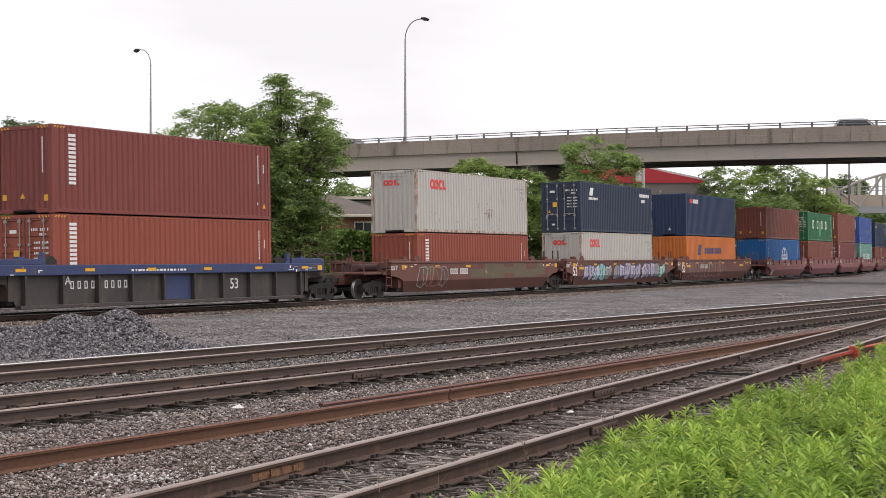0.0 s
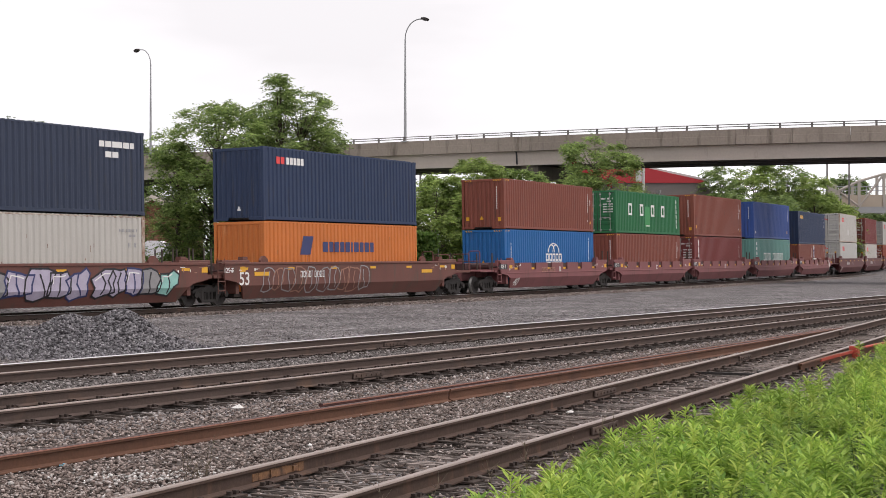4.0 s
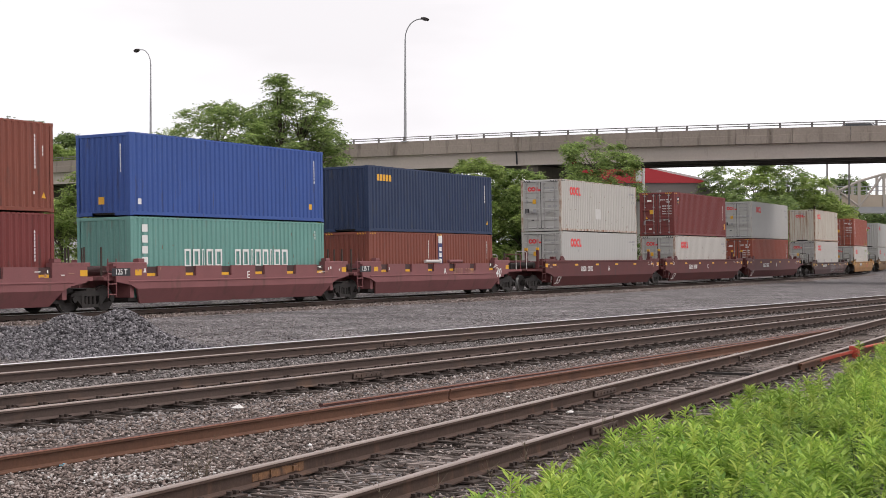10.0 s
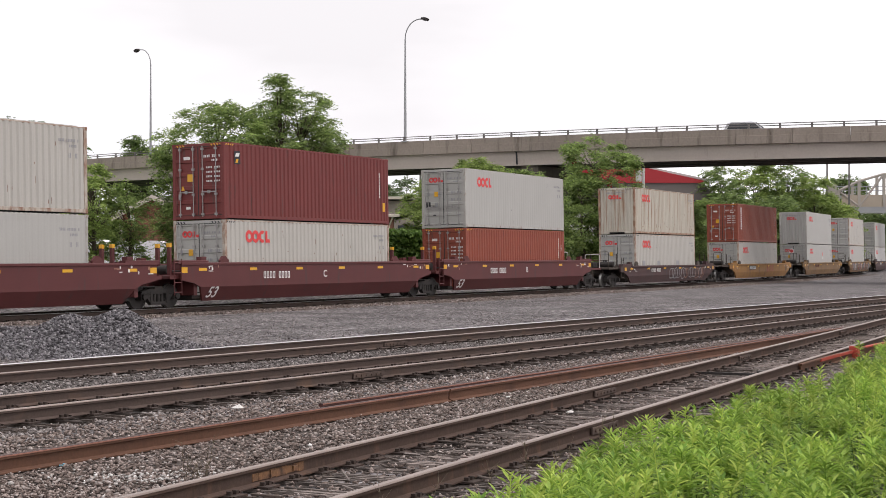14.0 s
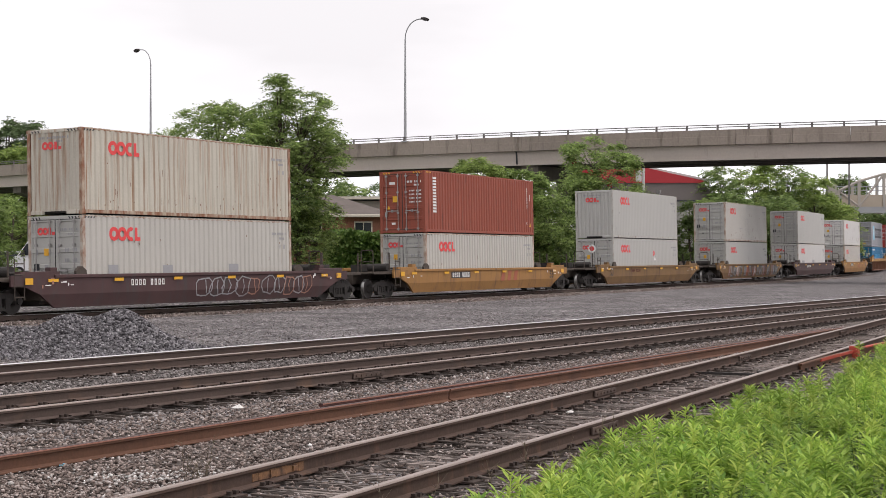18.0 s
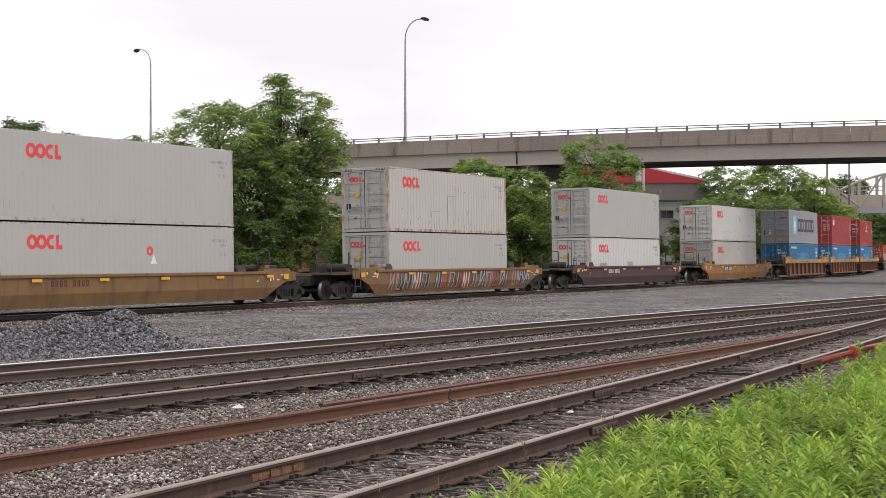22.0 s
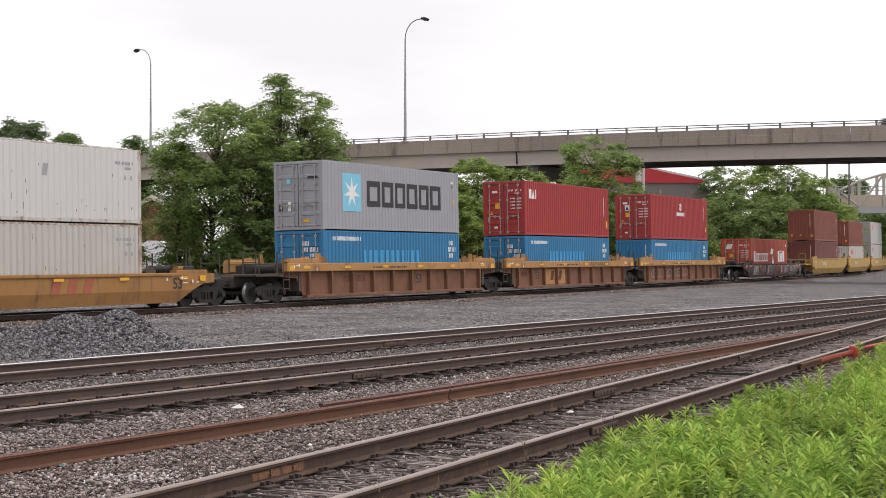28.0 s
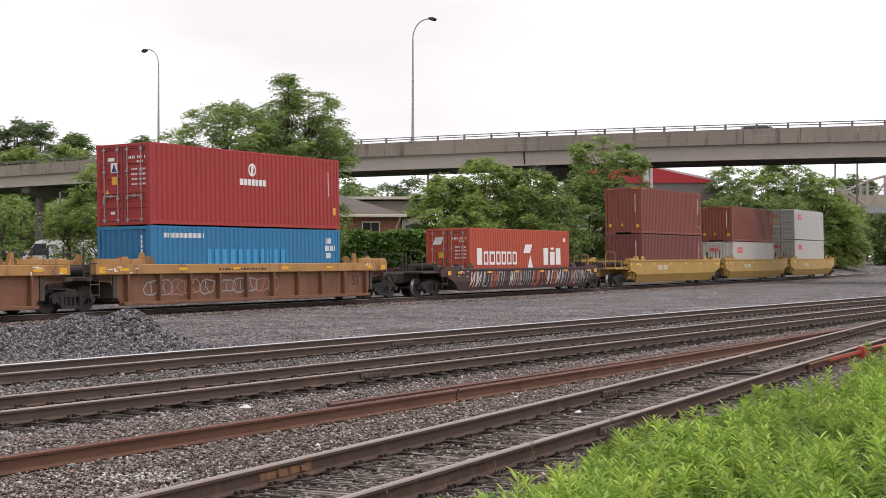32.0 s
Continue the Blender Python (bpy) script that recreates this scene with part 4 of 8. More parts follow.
def spring_mesh():
    s = Solid()
    for x in (-0.2, 0.0, 0.2):
        s.rod((x, 0, 0.24), (x, 0, 0.5), 0.075, 10)
    return s


def truck(unit, x):
    """A two-axle truck under a unit, at x."""
    t = put("truck_bolster", kept("truck_bolster", lambda: Solid().box(-0.22, 0.22, -1.05, 1.05, 0.50, 0.78, 0.03).box(-0.9, 0.9, -0.06, 0.06, 0.36, 0.46)), IRON, unit, "dark cast iron truck", at=(x, 0, 0))
    for y in (-0.98, 0.98):
        put("side_frame", kept("side_frame", frame_mesh), IRON, t, at=(0, y, 0))
        put("spring", kept("spring", spring_mesh), IRON, t, at=(0, y, 0))
    for a in (-0.89, 0.89):
        put("axle", kept("axle", lambda: Solid().rod((0, -0.72, 0.42), (0, 0.72, 0.42), 0.08, 10)), WHEEL, t, at=(a, 0, 0))
        for y, q in ((-0.7525, 1), (0.7525, -1)):
            wheel = put("wheel", kept("wheel", wheel_mesh), WHEEL, t, at=Matrix.Translation((a, y, 0.42)) @ Matrix.Rotation(0 if q > 0 else math.pi, 4, "Z"))
            if y < 0:
                put("tread", kept("tread", tread_mesh), WORN, wheel, "polished tread")
    return t


def pockets(h):
    """Middles of the six pockets in a notched sill."""
    return [-h + 1.1 + (i + 0.5) * (2 * h - 2.2) / 6 for i in range(6)]


def sill_smooth(h, top, low, notch):
    """Plain side sill of a well car from -h to h: a vertical upper part, a lower part sloping inwards, ends cut up to the bolsters; outer face towards -y."""
    s = Solid()
    e = h - 1.15
    # outline of the vertical part
    ring = [(-h + 0.25, 0.98), (-e - 0.15, 0.86), (-e + 0.2, 0.72), (e - 0.2, 0.72), (e + 0.15, 0.86), (h - 0.25, 0.98), (h - 0.25, top)]
    if notch:
        for c in pockets(h)[::-1]:
            ring += [(c + 0.31, top), (c + 0.30, top - 0.36), (c - 0.30, top - 0.36), (c - 0.31, top)]
    ring += [(-h + 0.25, top)]
    s.slab(ring, -0.04, 0.04)
    # the sloping lower part
    a = e - 0.2
    v = [(-a, -0.04, 0.72), (a, -0.04, 0.72), (a - 0.42, 0.22, low), (-a + 0.42, 0.22, low), (-a, 0.04, 0.72), (a, 0.04, 0.72), (a - 0.42, 0.29, low), (-a + 0.42, 0.29, low)]
    s.add(v, [(0, 1, 2, 3), (7, 6, 5, 4), (0, 3, 7, 4), (1, 5, 6, 2), (3, 2, 6, 7)])
    return s


def lip_mesh(h):
    return Solid().box(-h, h, -0.07, 0.05, -0.05, 0.05, 0.015)


def sill_low(h, top, low):
    """Fish-bellied sill of a single car: vertical upper part, lower part sloping inwards."""
    e = h - 1.2
    m = 0.62
    s = Solid()
    s.slab([(-h - 0.3, top - 0.34), (-e - 0.9, top - 0.36), (-e - 0.25, m), (e + 0.25, m), (e + 0.9, top - 0.36), (h + 0.3, top - 0.34), (h + 0.3, top), (-h - 0.3, top)], -0.04, 0.04)
    a, c = e + 0.25, e - 0.45
    v = [(-a, -0.04, m), (a, -0.04, m), (c, 0.07, low), (-c, 0.07, low), (-a, 0.04, m), (a, 0.04, m), (c, 0.15, low), (-c, 0.15, low)]
    s.add(v, [(0, 1, 2, 3), (7, 6, 5, 4), (0, 3, 7, 4), (1, 5, 6, 2), (3, 2, 6, 7)])
    return s


def web_ribbed(h, top, low):
    e = h - 1.0
    return Solid().slab([(-h + 0.15, top - 0.55), (-e, top - 0.6), (-e + 0.5, low), (e - 0.5, low), (e, top - 0.6), (h - 0.15, top - 0.55), (h - 0.15, top - 0.3), (-h + 0.15, top - 0.3)], -0.02, 0.02)


PIPE = surface("white_painted_pipe", (0.55, 0.52, 0.50), 0.6, vary=0.12, bump=0, stain=(0.2, 0.1, 0.07), amount=0.3)


def well_car(style, half, paint, label, ends=(False, False), number="", letter="", web=None, dress="", first=True, spots=None):
    """One well unit, its truck centres at -half and half. ends: which ends carry a coupler; the others share the truck of the next unit.
    first: carries its own truck at the leading end."""
    unit = tagged(empty("well_car"), label, "rail car", "well cars of the train")
    P = CAR[paint]
    W = CAR[web] if web else P
    FIT = DARKRAIL if style in ("low", "rib") else P
    low = 0.21
    top = {"smooth": 1.56, "notch": 1.50, "low": 1.22, "rib": 1.56}[style]
    h = half - 0.45
    y = 1.50
    rnd = random.Random(label + str(half) + number + letter)
    spots = spots or {}
    for sgn in (-1, 1):
        turn = Matrix.Identity(4) if sgn < 0 else Matrix.Rotation(math.pi, 4, "Z")
        base = Matrix.Translation((0, sgn * y, 0)) @ turn
        if style in ("smooth", "notch"):
            sill = put("side_sill", kept(("side_sill", style, half), lambda: sill_smooth(h, top, low, style == "notch")), P, unit, "", base)
            if style == "smooth":
                put("top_chord", kept(("top_chord", half), lambda: lip_mesh(h - 0.25)), P, sill, at=(0, 0, top))
            else:
                for x in pockets(h):
                    # back of the pocket in a darker paint, standing for shade in the recess
                    put("pocket", kept("pocket", lambda: Solid().box(-0.34, 0.34, 0.045, 0.075, top - 0.40, top - 0.02)), CAR["dark_maroon"], sill, "recessed pocket with shade put into its colour", at=(x, 0, 0))
                put("crease", kept(("crease", half), lambda: Solid().box(-h + 0.9, h - 0.9, -0.05, 0.05, -0.03, 0.03, 0.012)), P, sill, at=(0, -0.01, 0.98))
        elif style == "low":
            sill = put("side_sill", kept(("side_sill", style, half), lambda: sill_low(h, top, low)), P, unit, "", base)
            put("top_chord", kept(("top_chord", "low", half), lambda: Solid().box(-h + 1.6, h - 1.6, -0.09, 0.06, -0.09, 0.03, 0.02)), P, sill, at=(0, 0, top))
            put("bottom_chord", kept(("bottom_chord", half), lambda: Solid().box(-h + 1.7, h - 1.7, -0.04, 0.05, -0.03, 0.05, 0.015)), P, sill, at=(0, 0.11, low))
        else:
            sill = put("side_web", kept(("side_web", half), lambda: web_ribbed(h, top, low)), W, unit, "recessed web", base @ Matrix.Translation((0, 0.14, 0)))
            put("top_chord", kept(("top_chord", "rib", half), lambda: Solid().box(-h + 0.1, h - 0.1, -0.20, 0.05, -0.34, 0.0, 0.02)), P, sill, at=(0, 0, top))
            put("bottom_chord", kept(("bottom_chord", "rib", half), lambda: Solid().box(-h + 1.5, h - 1.5, -0.20, 0.05, -0.05, 0.07, 0.015)), W, sill, at=(0, 0, low))
            for e in (-1, 1):
                put("end_box", kept("end_box", lambda: Solid().box(-1.1, 1.1, -0.19, 0.04, 0.0, 0.19, 0.015)), P, sill, "raised box on the chord's end", at=(e * (h - 1.3), 0, top + 0.001))
                put("box_stop", kept("box_stop", lambda: Solid().slab([(-0.14, 0.0), (0.14, 0.0), (0.09, 0.40), (-0.02, 0.40)], -0.12, 0.02)), P, sill, at=(e * (h - 2.56), 0, top + 0.001))
            n = 10
            for i in range(n):
                put("rib", kept("rib", lambda: Solid().box(-0.05, 0.05, -0.19, -0.02, low + 0.07, top - 0.34, 0.012)), W, sill, at=(-h + 1.75 + (2 * h - 3.5) * i / (n - 1), 0, 0))
        if sgn < 0:
            near = sill
    put("well_floor", kept(("well_floor", half), lambda: Solid().box(-h + 1.7, h - 1.7, -1.25, 1.25, 0.24, 0.30).box(-h + 1.2, -h + 1.7, -1.25, 1.25, 0.3, 0.42).box(h - 1.7, h - 1.2, -1.25, 1.25, 0.3, 0.42)), IRON, unit)
    for x, coupler in ((-half, ends[0]), (half, ends[1])):
        turn = Matrix.Identity(4) if x < 0 else Matrix.Rotation(math.pi, 4, "Z")
        base = Matrix.Translation((x, 0, 0)) @ turn
        put("end_platform", kept(("end_platform", style), lambda: Solid().box(0.25, 1.75, -1.38, 1.38, 1.02, 1.16, 0.02).box(0.2, 1.6, -0.35, 0.35, 0.72, 1.02).box(1.55, 1.75, -1.42, 1.42, 0.42, top + 0.02, 0.02)), FIT, unit, "", base)
        put("end_cap", kept(("end_cap", style), lambda: Solid().box(0.55, 2.3, -0.14, 0.14, top - 0.02, top + 0.13, 0.02).box(1.9, 2.2, -0.12, 0.12, top + 0.13, top + 0.26, 0.02)), P, unit, "", base @ Matrix.Translation((0, -1.40 if x < 0 else 1.40, 0)))
        put("end_cap", kept(("end_cap", style), lambda: None), P, unit, "", base @ Matrix.Translation((0, 1.40 if x < 0 else -1.40, 0)))
        for yy in (-1.2, 0.5) if style == "low" else (-1.2, -0.35, 0.5, 1.2):
            if paint == "ox_blood":
                if yy > 0:
                    continue
                post = put("stanchion", kept("thick_stanchion", lambda: Solid().box(-0.06, 0.06, -0.07, 0.07, 1.16, 2.3, 0.01)), P, unit, "stout maroon post", base @ Matrix.Translation((0.45 + 0.4 * (yy > -1), yy, 0)))
                put("post_cap", kept("post_cap", lambda: Solid().box(-0.064, 0.064, -0.074, 0.074, 2.16, 2.305, 0.01)), YELLOW, post, "yellow tip")
                continue
            put("stanchion", kept(("stanchion", coupler), lambda: Solid().box(-0.022, 0.022, -0.03, 0.03, 1.16, 2.15 if not coupler else 2.0, 0.006)), DARKRAIL, unit, "", base @ Matrix.Translation((0.35 + 0.12 * (yy > 0), yy, 0)))
        put("brake_gear", kept("brake_gear", lambda: Solid().rod((0.9, -0.8, 1.36), (0.9, 0.2, 1.36), 0.17, 12).box(0.5, 1.2, 0.4, 0.9, 1.16, 1.5, 0.03).rod((0.5, -1.1, 1.3), (1.4, -1.1, 1.3), 0.04, 8)), CAR["dark_maroon"] if paint in ("red_brown", "rose_brown") else IRON, unit, "", base)
        put("ladder", kept("ladder", lambda: Solid().rod((0, -1.53, 0.45), (0, -1.53, 1.75), 0.02, 6).rod((0.42, -1.53, 0.45), (0.42, -1.53, 1.75), 0.02, 6).rod((0, -1.53, 0.55), (0.42, -1.53, 0.55), 0.02, 6).rod((0, -1.53, 0.9), (0.42, -1.53, 0.9), 0.02, 6).rod((0, -1.53, 1.25), (0.42, -1.53, 1.25), 0.02, 6).rod((0, -1.53, 1.6), (0.42, -1.53, 1.6), 0.02, 6)), FIT, unit, "grab irons", base @ Matrix.Translation((0.3, 0, 0)))
        if coupler:
            put("draft_sill", kept("draft_sill", lambda: Solid().box(-1.35, 0.4, -0.3, 0.3, 0.62, 1.05, 0.03).box(-1.3, 0.5, -1.35, 1.35, 1.05, 1.15, 0.02)), FIT, unit, "", base)
            put("coupler", kept("coupler", lambda: Solid().box(-1.95, -1.2, -0.1, 0.1, 0.72, 0.95, 0.03).box(-2.02, -1.75, -0.18, 0.18, 0.70, 0.98, 0.04)), IRON, unit, "", base)
            for y0, y1, zt in ((-1.3, -0.7, 2.1), (0.4, 1.3, 1.95))[:1 if style == "low" else 2]:
                put("handrail", kept(("handrail", y0), lambda: tube(Solid(), [(-1.25, y0, 1.15), (-1.25, y0, zt - 0.06), (-1.25, y0 + 0.06, zt), (-1.25, y1 - 0.06, zt), (-1.25, y1, zt - 0.06), (-1.25, y1, 1.15)], 0.022)), PIPE if paint == "ox_blood" else FIT, unit, "", base)
                put("crossbar", kept(("crossbar", y0), lambda: Solid().rod((-1.25, y0, 1.6), (-1.25, y1, 1.6), 0.02, 6)), FIT, unit, "", base)
        if x > 0 or first:
            truck(unit, x)
    for x in (-6.35, 6.35) if half > 9 else ():
        put("corner_guide", kept(("corner_guide", style), lambda: Solid().slab([(-0.26, -0.04), (0.26, -0.04), (0.24, 0.10), (0.05, 0.24), (-0.10, 0.24), (-0.26, 0.08)], -0.05, 0.05)), FIT if style != "rib" else CAR["ochre"] if web == "brown_web" else IRON, unit, at=(x, -y + 0.16, top + 0.05))
    if paint == "rose_brown" and letter == "A":
        for x, tone, text in ((-0.9, PIPE, "white pipe lying on the sill"), (1.4, P, "rose brown pipe lying on the sill")):
            put("pipe", kept("pipe", lambda: Solid().rod((-0.7, 0, 0), (0.7, 0, 0), 0.075, 12)), tone, unit, text, at=(x, -y - 0.02, top + 0.10))
    # reflectors and stencils on the near side
    face = -y - {"smooth": 0.045, "notch": 0.045, "low": 0.095, "rib": 0.065}[style]
    high = {"smooth": 1.36, "notch": 1.30, "low": 1.06, "rib": 1.39}[style]
    n = 6
    for i in range(n):
        x = pockets(h)[i] if style == "notch" else -h + 1.5 + (2 * h - 3.0) * i / (n - 1)
        put("reflector", kept("reflector", lambda: plate_mesh(0.46, 0.10)), YELLOW, unit, at=(x, -y + 0.041 if style == "notch" else face, high - 0.1 if style == "notch" else high))
    for x in (-h + (1.4 if paint in ("red_brown", "rose_brown") else 0.42), h - 0.42):
        put("reflector", kept("end_reflector", lambda: plate_mesh(0.34, 0.2)), YELLOW, unit, "large yellow end reflector", at=(x, face, high - 0.02))
    for i in range(14):
        x = rnd.choice((-1, 1)) * (h - rnd.uniform(0.5, 2.6))
        put("stencil", kept(("stencil", i % 4), lambda: plate_mesh((0.05, 0.16, 0.26, 0.08)[i % 4], (0.10, 0.03, 0.03, 0.11)[i % 4])), WHITE if i % 3 else TAN, unit, at=(x, face - 0.0005 * i, high + rnd.uniform(-0.14, 0.12) if style != "low" else high + rnd.uniform(-0.2, 0.08)))
    mid = 1.02 if style in ("smooth", "notch") else (0.85 if style == "low" else 0.8)
    ly = -y - 0.047 if style != "rib" else -y + 0.116
    if number:
        spot = Matrix.Translation((spots.get("number", -h + 1.5 if style == "smooth" else -h + 2.1), ly, 0.96 if style in ("smooth", "notch") else mid))
        if "flat" in spots:
            spot = Matrix.Translation((spots["number"], ly - 0.016, 0.98))
        elif paint in ("ox_blood", "rose_brown"):
            # on the sloping lower part
            spot = Matrix.Translation((spots.get("number", -h + 2.15), -y + 0.069, 0.50)) @ Matrix.Rotation(0.471, 4, "X")
        put("marking", lettering(number, 0.62 if paint in ("ox_blood", "rose_brown") else 0.70 if style in ("smooth", "notch") else 0.55, 0.25 if paint in ("ox_blood", "rose_brown") else 0.0), BLACKM if paint in ("yellow", "ochre", "gold") else WHITE, unit, "painted size number", at=spot)
    if paint in ("red_brown", "rose_brown"):
        if style == "notch":
            put("patch", kept("dark_patch", lambda: plate_mesh(0.95, 0.26)), BLACKM, unit, "dark painted patch", at=(-h + 0.5, ly - 0.001, 1.30))
        put("marking", lettering("125 T", 0.26), WHITE, unit, "painted brake type", at=(-h + 0.5, ly - 0.004, 1.30))
    if letter:
        put("marking", lettering(letter, 0.40), WHITE, unit, "painted unit letter", at=(spots.get("letter", 0.3), ly, mid + spots.get("lift", 0.1)))
    if "n" in dress:
        dark = paint == "yellow" and style == "low"
        if dark:
            put("patch", kept("number_patch", lambda: plate_mesh(2.0, 0.30)), BLACKM, unit, "black panel behind the white stencils", at=(spots.get("name", -h + 5.4) + 0.82, ly + 0.001, mid + 0.1))
        for i in range(9):
            if i == 4:
                continue
            put("stencil", kept(("stencil_letter", style), lambda: stencil_mesh(0.15, 0.26) if style != "low" else stencil_mesh(0.12, 0.21)), OXM if paint in ("yellow", "ochre", "gold") and not dark else WHITE if "f" not in dress and style != "rib" else TAN if paint != "navy" else WHITE, unit, at=(spots.get("name", -h + 5.4) + spots.get("pitch", 0.205) * i, ly, mid + 0.1))
    if "p" in dress:
        for x, w, z0, z1 in ((-0.6, 1.5, 0.80, 1.2), (1.3, 2.3, 0.74, 1.46), (3.0, 1.1, 0.98, 1.3), (4.3, 1.5, 0.76, 1.47), (5.7, 1.3, 0.74, 1.16), (6.9, 1.1, 0.86, 1.46), (-5.6, 1.2, 1.0, 1.4)):
            put("patch", kept(("patch", w, z0), lambda: plate_mesh(w, z1 - z0)), OLIVE, unit, "olive repair patch", at=(x, ly + 0.0005, (z0 + z1) / 2))
    if "t" in dress:
        for i, x in enumerate((1.5, 2.25, 3.0) if style == "low" else (-3.0, -2.45, -1.9)):
            put("logo", kept(("logo_block", style), lambda: Solid().slab([(-0.26, -0.25), (0.12, -0.25), (0.28, 0.25), (-0.10, 0.25)], -0.0025, 0.0025)), REDM if style == "low" else OXM, unit, at=(x, ly - 0.001 if style == "low" else -y + 0.112, mid))
        if style == "rib":
            put("patch", kept("yellow_patch", lambda: plate_mesh(2.75, 0.80)), CAR["gold"], unit, "cleaner yellow panel", at=(-2.55, ly, 0.73))
            for i in range(9):
                pts = [(-0.13, -0.1), (rnd.uniform(-0.1, 0.1), 0.11), (rnd.uniform(-0.1, 0.1), -0.1), (0.1, 0.1)]
                line = Solid()
                for p, q in zip(pts, pts[1:]):
                    line.slab(stroke(p, q, 0.035), -0.001, 0.001)
                part("graffiti", line, BLACKM, unit, "black sprayed scribble", at=(2.3 + 0.34 * i, -y - 0.066, 1.40))
    if paint == "red_brown" and number:
        for x in (-h + 2.65, h - 3.0):
            put("reflector", kept("long_reflector", lambda: plate_mesh(1.0, 0.15)), YELLOW, unit, "long yellow reflector", at=(x, ly - 0.001, 1.16))
    if paint == "navy":
        put("patch", kept("blue_bay", lambda: plate_mesh(1.62, 0.86)), CAR["navy"], unit, "dark blue repainted bay", at=(0.0, ly - 0.002, 0.74))
    if style == "rib" and "n" in dress:
        for i in range(16):
            put("stencil", kept(("chord_writing", i % 3), lambda: plate_mesh((0.12, 0.07, 0.16)[i % 3], 0.07)), BLACKM if paint == "gold" else WHITE, unit, at=(-2.6 + 0.19 * i, -y - 0.063, 1.36))
    if "g" in dress:
        graffiti(unit, spots.get("from", -h + 2.7), h - 2.2 if "G" in dress else spots.get("spray", 1.5), {"low": 0.33, "rib": 0.45}.get(style, 0.34), {"low": 1.12, "rib": 1.05}.get(style, 1.47), ly - 0.006, rnd, dress, *{"low": (0.62, 0.27), "rib": (0.0, 0.0)}.get(style, (0.72, 0.51)))
    return unit


OXM = surface("dark_red_lettering", (0.10, 0.025, 0.02), 0.7, vary=0.2, bump=0)
REDM = surface("faded_red_marking", (0.33, 0.09, 0.05), 0.7, vary=0.2, bump=0)
PURPLE = surface("pale_violet_spray_paint", (0.40, 0.36, 0.46), 0.6, vary=0.2, bump=0)
PALEBLUE = surface("pale_blue_spray_paint", (0.42, 0.50, 0.58), 0.6, vary=0.2, bump=0)
MINT = surface("mint_spray_paint", (0.25, 0.50, 0.45), 0.6, vary=0.2, bump=0)
SILVER = surface("silver_spray_paint", (0.25, 0.245, 0.25), 0.5, vary=0.25, bump=0)


def stroke(p, q, w):
    d = Vector((q[0] - p[0], q[1] - p[1]))
    d = d.normalized() if d.length > 1e-4 else Vector((1, 0))
    e = Vector((-d.y, d.x)) * w / 2
    p, q = Vector(p) - d * w * 0.4, Vector(q) + d * w * 0.4
    return [(p.x + e.x, p.y + e.y), (p.x - e.x, p.y - e.y), (q.x - e.x * 0.7, q.y - e.y * 0.7), (q.x + e.x * 0.7, q.y + e.y * 0.7)]


def blob(rnd, w, t, jag):
    """Uneven rounded outline, w wide and t high, about the origin."""
    n = 11
    ring = []
    for i in range(n):
        a = 2 * math.pi * i / n + rnd.uniform(-0.12, 0.12)
        c, d = math.cos(a), math.sin(a)
        k = (abs(c) ** 4 + abs(d) ** 4) ** -0.25 * rnd.uniform(1 - jag, 1 + 0.4 * jag)
        ring.append((0.5 * w * k * c + 0.12 * t * d, 0.5 * t * min(1.0, k * abs(d)) * (1 if d > 0 else -1)))
    return ring


def cut(ring, z, above):
    """The part of a flat outline over or under the height z."""
    out_ = []
    for (x0, z0), (x1, z1) in zip(ring, ring[1:] + ring[:1]):
        a, b = (z0 >= z) == above, (z1 >= z) == above
        if a:
            out_.append((x0, z0))
        if a != b:
            out_.append((x0 + (x1 - x0) * (z - z0) / (z1 - z0), z))
    return out_


def draped(rings, middle, bend, slope):
    """Thin sheets over the rings, pressed onto a side that slopes inwards below the height bend."""
    s = Solid()
    for ring in rings:
        for above in (True, False):
            bit = cut(ring, bend - middle, above)
            if len(bit) > 2:
                s.slab(bit, -0.001, 0.001)
    s.v = [(x, y + slope * max(0.0, bend - middle - z), z) for x, y, z in s.v]
    return s


